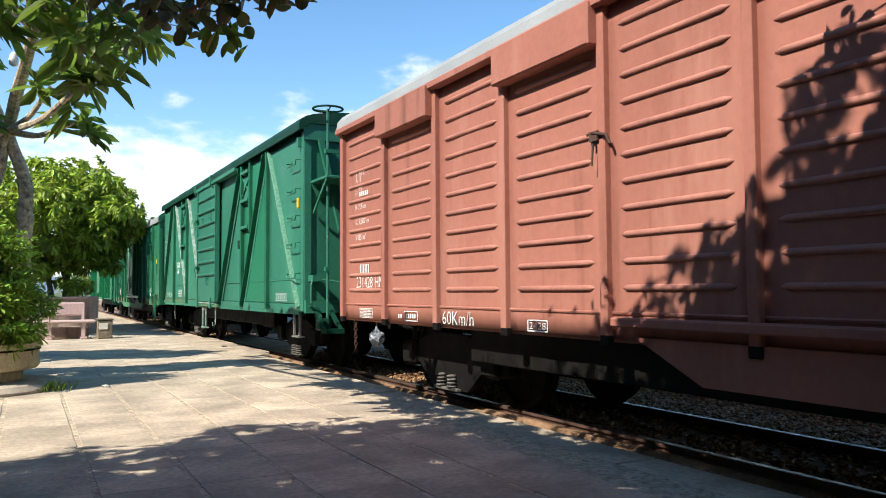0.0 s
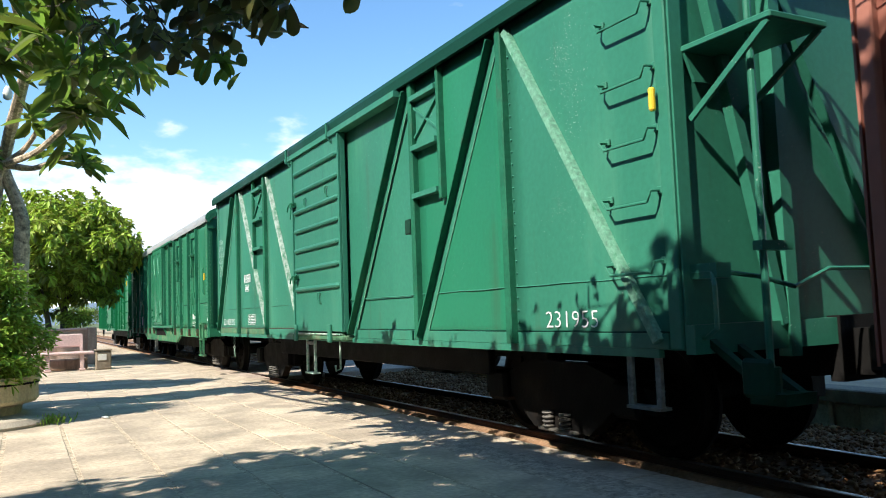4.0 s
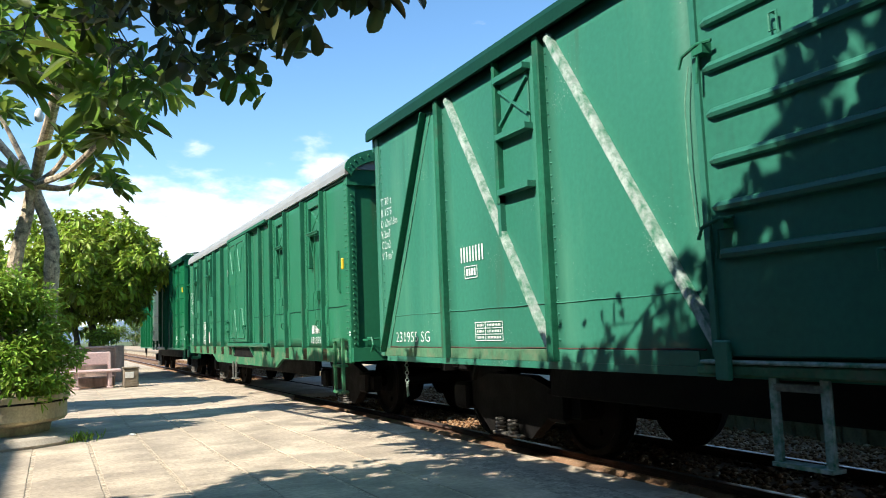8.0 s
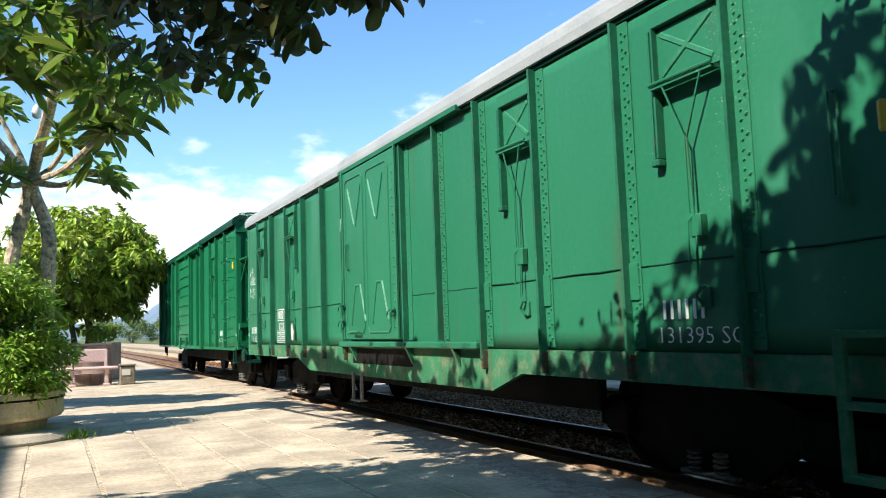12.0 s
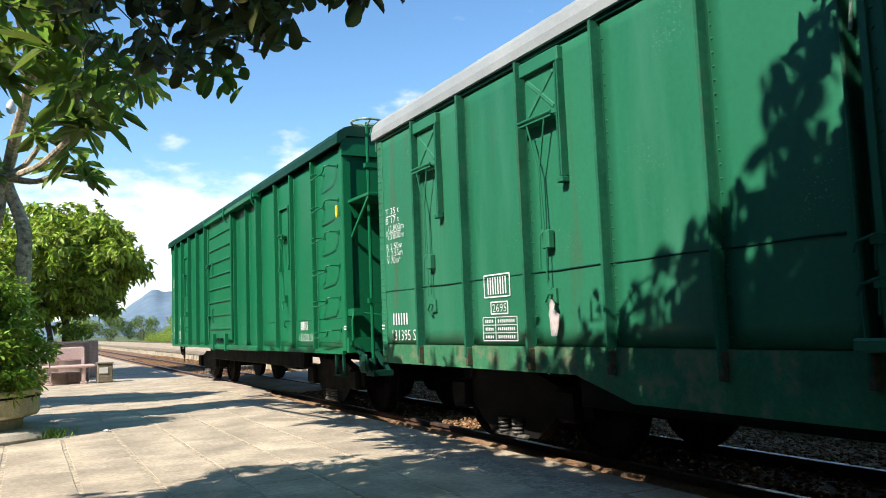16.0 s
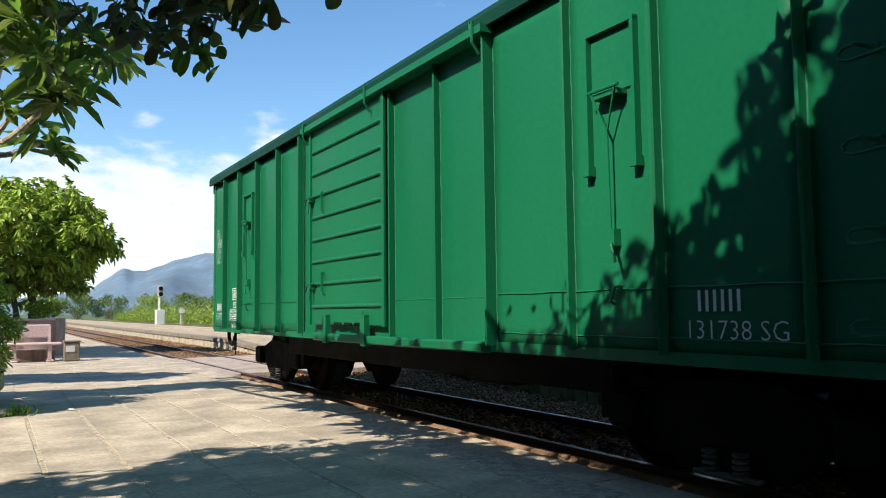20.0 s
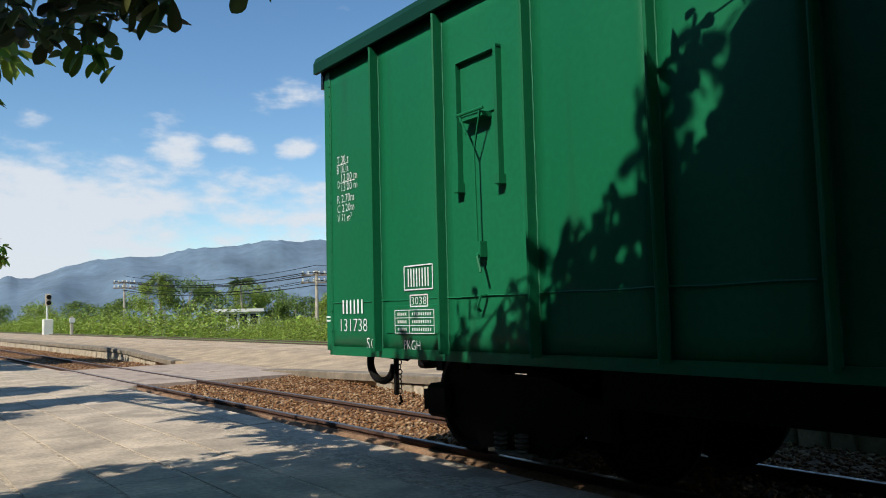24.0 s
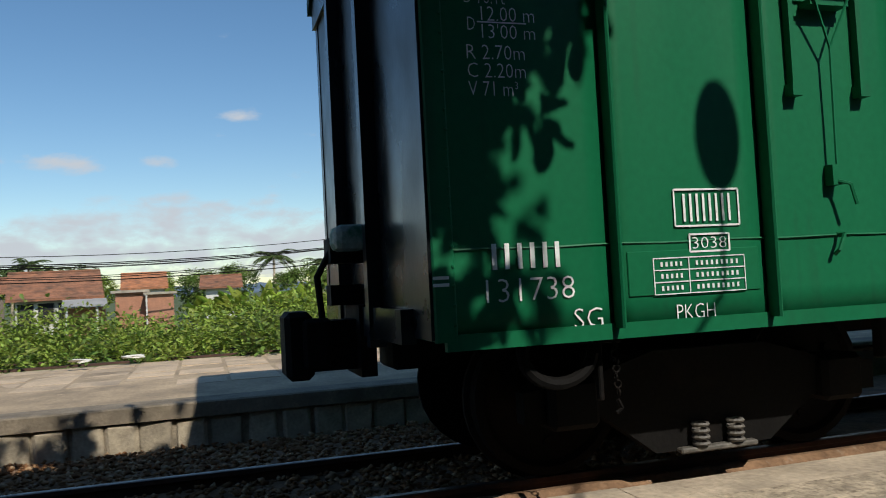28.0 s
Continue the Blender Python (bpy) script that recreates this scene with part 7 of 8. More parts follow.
cl = clumps(80, (-0.1, 0, 0.80), (0.86, 0.76, 0.66), 12, (0.16, 0.28)) + clumps(44, (-0.2, 0, 1.22), (0.70, 0.6, 0.42), 13, (0.16, 0.26)) + clumps(16, (0.5, 0.1, 0.5), (0.35, 0.4, 0.4), 14, (0.14, 0.22)) + clumps(16, (0.42, -0.45, 0.40), (0.36, 0.34, 0.32), 16, (0.13, 0.2))
scatter_leaves("foliage", [c for c, q in cl], [q for c, q in cl], 130, 0.085, 0.03, LEAF_POT, bush, 15, 0.8, 0.3, 0.2)
for k in range(9):
    rr = random.Random(k)
    bm = bmesh.new()
    limb(bm, [(rr.uniform(-0.2, 0.2), rr.uniform(-0.2, 0.2), 0.04), (rr.uniform(-0.4, 0.4), rr.uniform(-0.4, 0.4), 0.5), (rr.uniform(-0.6, 0.6), rr.uniform(-0.5, 0.5), 1.0)], 0.018, 0.006, 5, 0.03, k)
    part("stem", bm, BARK, bush)
def grass_tuft(x, y, z, n, h, spread, seed, label, mat):
    r = np.random.RandomState(seed)
    base = np.stack([r.normal(0, spread, n), r.normal(0, spread, n), np.zeros(n)], 1)
    axis = np.stack([r.normal(0, 0.4, n), r.normal(0, 0.4, n), np.ones(n)], 1)
    t = leaf_mesh("grass_tuft", base, axis, h * r.uniform(0.5, 1.2, n), 0.014, mat, None, seed, droop=0.15)
    t.location = (x, y, z)
    return tagged(t, label, "grass", kind="stuff")


grass_tuft(0.26, 10.05, -0.01, 130, 0.13, 0.10, 2, "small green grass tuft at the planter foot", LEAF_POT)

# Pink bench with a concrete box beside it and the rendered planter of the leafy tree behind
bench = thing("bench", "pink terrazzo bench with a back, facing the platform", "bench", at=pose(0.86, 20.75, 0))
part("seat", rounded(-0.74, 0.63, -0.22, 0.20, 0.375, 0.445, 0.03, 2), PINK, bench)
part("backrest", rounded(-0.74, 0.40, 0.20, 0.27, 0.545, 0.86, 0.03, 2), PINK, bench)
for x in (-0.36, 0.37):
    bm = rounded(x - 0.045, x + 0.045, -0.17, 0.17, 0.05, 0.375, 0.012)
    for v in bm.verts:
        v.co.y *= 0.72 if 0.12 < v.co.z < 0.32 else 1.0
    part("leg", bm, PINK, bench)
    part("foot", rounded(x - 0.075, x + 0.075, -0.19, 0.19, 0.0, 0.05, 0.012), PINK, bench)
    bm = bmesh.new()
    beam(bm, (x, 0.19, 0.36), (x, 0.235, 0.83), 0.08, 0.06)
    part("back_support", bm, PINK, bench)
RENDER_TAN = material("stained_pink_render", (0.44, 0.31, 0.245), 0.9, vary=0.2, scale=3, fine=20, bump=0.3, dirt=(0.20, 0.14, 0.10), dirt_amount=0.55, dirt_scale=2.5, streak=True)
kb = thing("kerb_planter", "square stained pink rendered planter round the leafy tree", "planter", at=pose(0.55, 25.2, 0))
for name, dims in (("front_wall", (-1.5, 1.15, -1.55, -1.40, 0, 0.93)), ("back_wall", (-1.5, 1.15, 2.65, 2.8, 0, 0.93)), ("side_wall", (-1.5, -1.35, -1.40, 2.65, 0, 0.93)), ("side_wall", (1.0, 1.15, -1.40, 2.65, 0, 0.93))):
    part(name, rounded(*dims, 0.01), RENDER_TAN, kb)
part("coping", rounded(-1.54, 1.0, -1.60, -1.36, 0.932, 0.985, 0.012), PINK, kb)
part("corner_pier", rounded(0.98, 1.22, -1.62, -1.34, 0, 0.99, 0.02), RENDER_TAN, kb)
part("soil", rounded(-1.35, 1.0, -1.40, 2.65, 0.5, 0.82, 0.02), EARTH, kb)
plinth = tagged(part("low_plinth", rounded(-0.62, 0.52, -0.14, 0.14, 0, 0.27, 0.03), RENDER_TAN), "low stained rendered plinth behind the bench", "plinth")
plinth.location = (0.86, 21.25, 0)
blk = tagged(part("concrete_box", rounded(-0.17, 0.17, -0.2, 0.2, 0, 0.44, 0.025), KERB_OLD), "grey concrete box with a white plate beside the bench", "box")
blk.location = (1.68, 20.6, 0)
part("plate", rounded(-0.13, 0.06, -0.213, -0.2, 0.22, 0.36, 0.004), PLASTER, blk)
part("lid", rounded(-0.19, 0.19, -0.22, 0.22, 0.442, 0.475, 0.012), KERB_OLD, blk)
for i, (x, y) in enumerate(((1.35, 24.6), (1.2, 25.4))):
    s = thing("small_shrub", "small green shrub growing in the rendered planter", "shrub", "small shrubs", at=pose(x, y, 0.80))
    cl = clumps(8, (0, 0, 0.45), (0.25, 0.25, 0.3), 60 + i, (0.12, 0.2))
    scatter_leaves("foliage", [c for c, q in cl], [q for c, q in cl], 60, 0.12, 0.04, LEAF_TREE, s, 60 + i)
# litter
for i, (x, y) in enumerate(((0.84, 10.05),)):
    bm = bmesh.new()
    bmesh.ops.create_icosphere(bm, subdivisions=1, radius=0.035)
    for v in bm.verts:
        v.co = Vector((v.co.x * 1.4, v.co.y, v.co.z * 0.4 + 0.01)) * (1 + 0.5 * noise.noise(v.co * 30 + Vector((i, 0, 0))))
    o = tagged(part("paper_scrap", bm, PLASTER), "crumpled white paper scrap on the paving", "litter")
    o.location = (x, y, 0.004)

# ---- the far side: shrubs, houses, poles, hills and clouds ----
# roadside shrubs along the disused track
def shrub_band(name, label, y0, y1, step, base_x, depth, hmin, hmax, leaf, per, mat, seed, z=0.02, top=None):
    r = random.Random(seed)
    cs, qs = [], []
    y = y0
    while y < y1:
        for _ in range(depth):
            x = base_x(y) + r.uniform(0.1, 0.9) + _ * 0.75
            h = r.uniform(hmin, hmax) * (1 + 0.03 * _) * (1 + 0.45 * noise.noise(Vector((y * 0.55, seed, 0)))) * (0.6 if _ == 0 else 1.0)
            if top:
                h = top(y) * r.uniform(hmin, hmax) * (0.62 if _ == 0 else 1.0)
            cs.append((x, y + r.uniform(-step, step), z + h * 0.45))
            qs.append(h * 0.62)
        y += step
    o = scatter_leaves(name, cs, qs, per, leaf, leaf * 0.4, mat, None, seed, 0.95, 0.2, 0.25)
    return tagged(o, label, "shrubs", kind="stuff")


def verge_x(y):
    return float(np.interp(y, [-30, -2, 3, 8, 16, 40, 100], [11.2, 11.25, 12.0, 13.0, 13.7, 13.6, 13.4]))


def hedge_top(y):
    """Height of the weeds beside the disused track."""
    return float(np.interp(y, [-9, -1.3, -0.66, 0, 0.7, 1.3, 1.8, 2.5, 3.1, 3.4, 3.9, 4.9, 6.7, 8.5, 10.6, 14], [1.2, 1.22, 1.08, 0.88, 0.76, 0.90, 0.98, 1.02, 1.2, 0.95, 0.9, 1.1, 0.98, 0.9, 0.92, 1.0]))


shrub_band("shrubs", "dense sunlit green shrubs and weeds beside the track", -9, 14, 0.40, verge_x, 5, 0.74, 1.10, 0.095, 200, LEAF_HEDGE, 1, 0.02, hedge_top)
# Darker leaves give variety and put the shadows between clumps into the colour.
shrub_band("shrubs", "darker broad-leaved weeds among the shrubs", -9, 14, 0.75, verge_x, 4, 0.55, 1.08, 0.15, 75, LEAF_FAR, 6, 0.02, hedge_top)
shrub_band("shrubs", "dense sunlit green shrubs and tall weeds", 14, 40, 0.5, verge_x, 5, 0.65, 1.25, 0.10, 170, LEAF_HEDGE, 2)
shrub_band("shrubs", "green bushes along the far verge", 40, 110, 1.3, verge_x, 4, 1.0, 2.3, 0.22, 90, LEAF_HEDGE, 3)
shrub_band("shrubs", "yellow-green tall grass behind the shrubs", -6, 30, 0.8, lambda y: verge_x(y) + 5, 3, 0.5, 1.0, 0.2, 26, LEAF_TREE, 4, -0.5)


def polar(az, d, z=0.0):
    a = math.radians(az)
    return (d * math.sin(a), d * math.cos(a), z)


GZ = -0.95
ROOF_TILE = material("weathered_red_tile", (0.28, 0.125, 0.068), 0.9, vary=0.3, scale=1.5, fine=8, bump=0.5, dirt=(0.11, 0.065, 0.042), dirt_amount=0.75, dirt_scale=1.1)
TIN = material("grey_roof_sheet", (0.36, 0.35, 0.33), 0.6, vary=0.2, scale=1.2, dirt=(0.25, 0.17, 0.11), dirt_amount=0.35, spec=0.12)
TILE_ORANGE = material("orange_tile", (0.40, 0.165, 0.075), 0.9, vary=0.3, scale=1.5, fine=8, bump=0.5, dirt=(0.17, 0.085, 0.05), dirt_amount=0.6, dirt_scale=1.3)
BRICK = material("red_brick_wall", (0.40, 0.19, 0.115), 0.9, vary=0.15, scale=2, fine=9)
DARK = material("dark_interior", (0.02, 0.02, 0.02), 0.9)
OLD = material("dark_stained_masonry", (0.17, 0.14, 0.115), 0.95, vary=0.3, scale=0.5, dirt=(0.30, 0.25, 0.2), dirt_amount=0.4, dirt_scale=0.4)


def house(label, az0, az1, d, wall_h, roof_h, wall, top, kind="gable", depth=6.0, openings=2, over=0.5, z=GZ):
    """A house that shows its long side to the track, between two bearings."""
    p0, p1 = Vector(polar(az0, d)), Vector(polar(az1, d))
    w = (p1 - p0).length
    c = (p0 + p1) / 2
    yaw = math.degrees(math.atan2(p0.y - p1.y, p0.x - p1.x))
    h = thing("house", label, "house", "houses beyond the track", at=pose(c.x, c.y, z, 0, 0, yaw + 180))
    # local: x along the front, -y towards the track
    part("wall", rounded(-w / 2, w / 2, 0, depth, 0, wall_h, 0.02), wall, h)
    bm = bmesh.new()
    if kind == "gable":
        for s in (-1, 1):
            a = [(-w / 2 - over, depth / 2 + s * (depth / 2 + over), wall_h - 0.12), (w / 2 + over, depth / 2 + s * (depth / 2 + over), wall_h - 0.12), (w / 2 + over, depth / 2, wall_h + roof_h), (-w / 2 - over, depth / 2, wall_h + roof_h)]
            lo = [bm.verts.new(Vector(q)) for q in a]
            hi = [bm.verts.new(Vector(q) + Vector((0, 0, 0.14))) for q in a]
            for i in range(4):
                bm.faces.new((lo[i], lo[(i + 1) % 4], hi[(i + 1) % 4], hi[i]))
            bm.faces.new(lo)
            bm.faces.new(hi)
        bmesh.ops.recalc_face_normals(bm, faces=bm.faces[:])
    elif kind == "flat":
        box(bm, -w / 2 - over, w / 2 + over, -over, depth + over, wall_h, wall_h + roof_h)
    else:
        a = [(-w / 2 - over, -1.6, wall_h - 0.1), (w / 2 + over, -1.6, wall_h - 0.1), (w / 2 + over, depth, wall_h + roof_h), (-w / 2 - over, depth, wall_h + roof_h)]
        lo = [bm.verts.new(Vector(q)) for q in a]
        hi = [bm.verts.new(Vector(q) + Vector((0, 0, 0.08))) for q in a]
        for i in range(4):
            bm.faces.new((lo[i], lo[(i + 1) % 4], hi[(i + 1) % 4], hi[i]))
        bm.faces.new(lo)
        bm.faces.new(hi)
        bmesh.ops.recalc_face_normals(bm, faces=bm.faces[:])
    r = part("roof", bm, top, h)
    if kind == "gable":
        bm = bmesh.new()
        for s in (-w / 2, w / 2):
            vs = [bm.verts.new((s, 0, wall_h)), bm.verts.new((s, depth, wall_h)), bm.verts.new((s, depth / 2, wall_h + roof_h))]
            bm.faces.new(vs)
        part("gable_end", bm, wall, h)
        k = -depth / 2
        for j in range(9):
            q = j / 9
            bm = bmesh.new()
            y, zz = -over + (depth / 2 + over) * q, wall_h - 0.12 + (roof_h + 0.12) * q + 0.15
            box(bm, -w / 2 - over, w / 2 + over, y, y + 0.08, zz - 0.03, zz + 0.008)
            part("tile_course", bm, top, r)
        part("ridge", rounded(-w / 2 - over, w / 2 + over, depth / 2 - 0.12, depth / 2 + 0.12, wall_h + roof_h + 0.08, wall_h + roof_h + 0.24, 0.04), top, r)
    elif kind == "shed":
        for j in range(int(w / 1.6) + 1):
            part("porch_post", rounded(-w / 2 + 0.1 + j * 1.6, -w / 2 + 0.22 + j * 1.6, -1.5, -1.38, 0, wall_h - 0.1, 0.01), PLASTER, h)
    for j in range(openings):
        x = -w / 2 + w * (j + 0.5) / max(1, openings)
        top_z = min(2.0, wall_h - 0.25)
        o = part("window" if j % 2 else "door", rounded(x - 0.45, x + 0.45, -0.03, 0.04, 0.0 if j % 2 == 0 else 0.7, top_z, 0.01), DARK, h)
        part("frame", rounded(x - 0.52, x + 0.52, -0.05, -0.032, top_z, top_z + 0.1, 0.01), PLASTER, o)
    return h


house("long low house with a weathered red tile roof", 78.6, 83.3, 55, 2.27, 1.62, PLASTER, ROOF_TILE, depth=7, openings=4)
house("low shed with a white sheet awning against the tiled house", 81.4, 83.9, 51.5, 1.75, 0.32, BRICK, TIN, "shed", 2, 0, 0.1)
house("low house with a bright orange tile roof and pale walls", 72.6, 75.0, 52, 2.06, 1.67, PLASTER, TILE_ORANGE, depth=6, openings=1, over=0.3)
house("brown tiled link between two houses", 75.6, 78.0, 56, 2.76, 0.81, OLD, ROOF_TILE, depth=4, openings=1, over=0.3)
house("long low house with a brown tile roof and pale walls", 66.8, 71.8, 56, 2.85, 0.85, PLASTER, ROOF_TILE, depth=6, openings=3)
house("small unplastered red brick house with a flat roof", 84.5, 86.4, 52, 2.38, 0.16, BRICK, CONCRETE, "flat", 4, 0, 0.25)
house("small unplastered red brick annex with a flat roof", 86.5, 88.2, 51, 2.2, 0.14, BRICK, CONCRETE, "flat", 3, 0, 0.2)
house("small house with a red tile roof among trees", 85.1, 87.6, 62, 2.75, 1.0, PLASTER, TILE_ORANGE, depth=6, openings=0, over=0.3)
house("house with a red tile roof half hidden by trees", 90.3, 92.4, 70, 2.6, 0.9, PLASTER, ROOF_TILE, depth=6, openings=0)
house("open shed with a grey sheet roof on white posts", 57.2, 61.3, 54, 2.62, 0.68, PLASTER, TIN, "shed", 4, 3, 0.2)
house("grey shed with a sheet roof and open front", 62.1, 65.6, 56, 2.7, 0.5, OLD, TIN, "shed", 5, 2, 0.2)
house("low lean-to with a rusty sheet roof beside the gate", 54.8, 57.0, 53, 2.1, 0.45, OLD, TIN, "shed", 3, 0, 0.1)
house("long shed with a rusty sheet roof", 33.6, 37.3, 62, 1.9, 0.8, OLD, TIN, "shed", 6, 0)
house("white flat-roofed house with a porch", 41.6, 45.2, 66, 3.35, 0.22, PLASTER, PLASTER, "flat", 6, 0, 0.15)
house("white parapet block rising behind a flat roof", 41.7, 43.7, 67, 4.0, 0.1, PLASTER, PLASTER, "flat", 3, 0, 0.05)
house("porch with a grey sheet roof on white posts", 40.7, 45.4, 60, 2.75, 0.45, OLD, TIN, "shed", 3, 2)
house("dark shop with a sheet awning", 37.5, 40.2, 62, 2.3, 0.5, OLD, TIN, "shed", 4, 1)
house("small white flat-roofed house among trees", 20.6, 23.5, 95, 2.2, 0.35, PLASTER, PLASTER, "flat", 6, 4, z=-0.4)
for az in (56.2, 57.35):
    g = tagged(part("gate_pier", rounded(-0.2, 0.2, -0.2, 0.2, 0, 2.2, 0.03), BRICK), "orange brick gate pier before the sheds", "pier", "gate piers")
    g.location = polar(az, 50, GZ)
# water tank and old tower
TANK = material("stained_whitewash", (0.55, 0.53, 0.48), 0.95, vary=0.2, scale=0.8, dirt=(0.14, 0.13, 0.11), dirt_amount=0.65, dirt_scale=0.5, streak=True)
tank = thing("water_tank", "round stained concrete water tank on a stem", "tank", at=pose(*polar(48.38, 110, GZ)))
bm = bmesh.new()
spun(bm, [(1.5, 0), (1.5, 4.4), (2.2, 4.8), (2.25, 7.45), (2.15, 7.55), (0.1, 7.6)], n=24)
part("bowl", bm, TANK, tank)
tower = thing("old_tower", "ruined square dark masonry tower with a jagged top", "tower", at=pose(*polar(51.08, 120, GZ), 0, 0, 25))
bm = rounded(-1.75, 1.75, -1.75, 1.75, 0, 9.2, 0.05)
part("shaft", bm, OLD, tower)
for x, y in ((-1.5, -1.5), (1.5, -1.5), (-1.5, 1.5), (1.5, 1.5), (0, -1.55), (-1.55, 0.2)):
    part("merlon", rounded(x - 0.3, x + 0.3, y - 0.3, y + 0.3, 9.1, 9.85 + 0.3 * noise.noise(Vector((x, y, 0))), 0.05), OLD, tower)
for zz in (2.8, 5.2):
    part("opening", rounded(-0.35, 0.35, -1.80, -1.7, zz, zz + 1.1, 0.02), DARK, tower)
wallm = thing("garden_wall", "white garden wall with square piers", "wall", at=pose(*polar(52.6, 64, GZ), 0, 0, -40))
for k in range(5):
    part("pier", rounded(-3 + k * 1.5, -2.7 + k * 1.5, -0.15, 0.15, 0, 1.9, 0.02), PLASTER, wallm)
part("panel", rounded(-3, 3.3, -0.06, 0.06, 0, 1.3, 0.02), PLASTER, wallm)


# palms and banana plants
def palm(az, d, top_el, seed, z=GZ):
    r = np.random.RandomState(seed)
    h = 1.1 + d * math.tan(math.radians(top_el)) - z - 0.8
    t = thing("coconut_palm", "slender coconut palm above the roofs", "palm", "palms", at=pose(*polar(az, d, z)))
    bm = bmesh.new()
    tip = Vector((r.uniform(-0.5, 0.5), r.uniform(-0.5, 0.5), h))
    limb(bm, [(0, 0, -0.1), tuple(tip * 0.5 + Vector((0.2, 0, 0))), tuple(tip)], 0.16, 0.10, 7, 0.0, seed)
    part("trunk", bm, BARK, t)
    base, axis = [], []
    for k in range(18):
        a, up = r.uniform(0, 6.28), r.uniform(-0.3, 0.9)
        d0 = np.array([math.cos(a), math.sin(a), up])
        L = r.uniform(1.6, 2.3)
        for j in range(26):
            q = (j + 1) / 26
            p = np.array(tip) + d0 * L * q - np.array([0, 0, 1.2 * q * q * L * 0.55])
            for s in (-1, 1):
                sd = np.array([-math.sin(a), math.cos(a), 0]) * s
                base.append(p)
                axis.append(sd + d0 * 0.6 + np.array([0, 0, -0.5]))
    leaf_mesh("frond_crown", base, axis, 0.5, 0.07, LEAF_PALM, t, seed, droop=0.3)
    return t


for i, (az, d, el) in enumerate(((79.2, 84, 3.0), (80.4, 88, 2.6), (82.0, 86, 2.5), (76.3, 88, 2.6), (94.95, 80, 3.0), (41.65, 76, 3.5), (30.6, 90, 2.3), (22.2, 110, 3.0), (17.0, 105, 3.2), (70.6, 95, 2.8), (68.9, 90, 3.5), (46.3, 100, 2.7), (98.5, 85, 2.4), (67.3, 95, 2.9), (75.4, 88, 3.2), (72.9, 92, 3.15), (74.1, 95, 2.7), (77.4, 92, 2.4), (62.4, 98, 2.3), (78.4, 90, 2.5))):
    palm(az, d, el, 200 + i)


def banana(az, d, h, seed, z):
    r = np.random.RandomState(seed)
    t = thing("banana_plant", "clump of broad banana leaves behind the shrubs", "banana plant", "banana plants", at=pose(*polar(az, d, z)))
    bm = bmesh.new()
    for k in range(3):
        tube(bm, [(k * 0.3 - 0.3, 0, -0.1), (k * 0.35 - 0.35, 0.1, h * 0.5)], [0.10, 0.07], 7)
    part("stem", bm, LEAF_TREE, t)
    base, axis = [], []
    for k in range(26):
        base.append((r.uniform(-0.4, 0.4), r.uniform(-0.3, 0.3), h * r.uniform(0.35, 0.6)))
        axis.append((r.normal(0, 0.7), r.normal(0, 0.5), r.uniform(0.4, 1.3)))
    leaf_mesh("leaf_crown", base, axis, h * 0.62, 0.34, LEAF_TREE, t, seed, droop=0.35)
    return t


for i, (az, d, h) in enumerate(((91.2, 38, 2.3), (92.6, 36, 2.4), (94.3, 34, 2.5), (95.8, 33, 2.3), (90.2, 42, 2.2), (97.5, 33, 2.4), (31.4, 45, 2.2), (32.6, 47, 2.4), (30.2, 48, 2.0), (26.5, 52, 2.2), (47.8, 60, 2.6), (34.0, 50, 2.0))):
    banana(az, d, h, 300 + i, -0.9)

# trees of the village and the plain
for i, (az, d, el, rad) in enumerate(((57.2, 82, 3.3, 4.4), (60.2, 84, 2.4, 3.4), (54.6, 78, 1.9, 2.6), (46.2, 75, 1.3, 2.4), (89.6, 82, 1.9, 3.0), (92.0, 84, 2.2, 3.2), (87.2, 84, 2.0, 2.6), (97.0, 70, 1.8, 3.0), (65.5, 98, 2.0, 3.2), (72.5, 100, 2.2, 3.2), (35.5, 74, 2.3, 2.6), (34.2, 80, 2.0, 2.6), (29.0, 80, 1.9, 3.0), (26.0, 86, 1.7, 3.0), (24.4, 120, 2.2, 3.6), (22.8, 115, 2.8, 3.6), (20.2, 112, 2.6, 3.6), (18.4, 105, 3.4, 3.8), (16.4, 104, 3.3, 3.6), (14.2, 120, 1.6, 3.4), (12.0, 130, 1.5, 3.6), (9.4, 140, 1.4, 4.0), (7.0, 150, 1.3, 4.0), (5.0, 150, 1.4, 4.0), (3.0, 150, 1.5, 4.0), (100.5, 64, 2.2, 3.0), (76, 105, 1.8, 3.2), (50.0, 95, 1.5, 2.4), (62.5, 96, 2.1, 3.0), (67.5, 90, 1.9, 2.6), (69.5, 104, 2.4, 3.4), (74.0, 96, 2.0, 2.8), (79.0, 100, 2.0, 3.0), (83.5, 96, 1.7, 2.6), (44.0, 92, 1.4, 2.6))):
    h = 1.1 + d * math.tan(math.radians(el)) + 0.9
    leafy_tree("village_tree", "leafy green tree beyond the track", polar(az, d, -0.9), h, rad, 0.26, LEAF_FAR if i % 3 else LEAF_HEDGE, 400 + i, 110, "trees of the village", 0.16, 46, 0.18, (0.15, 0.3))

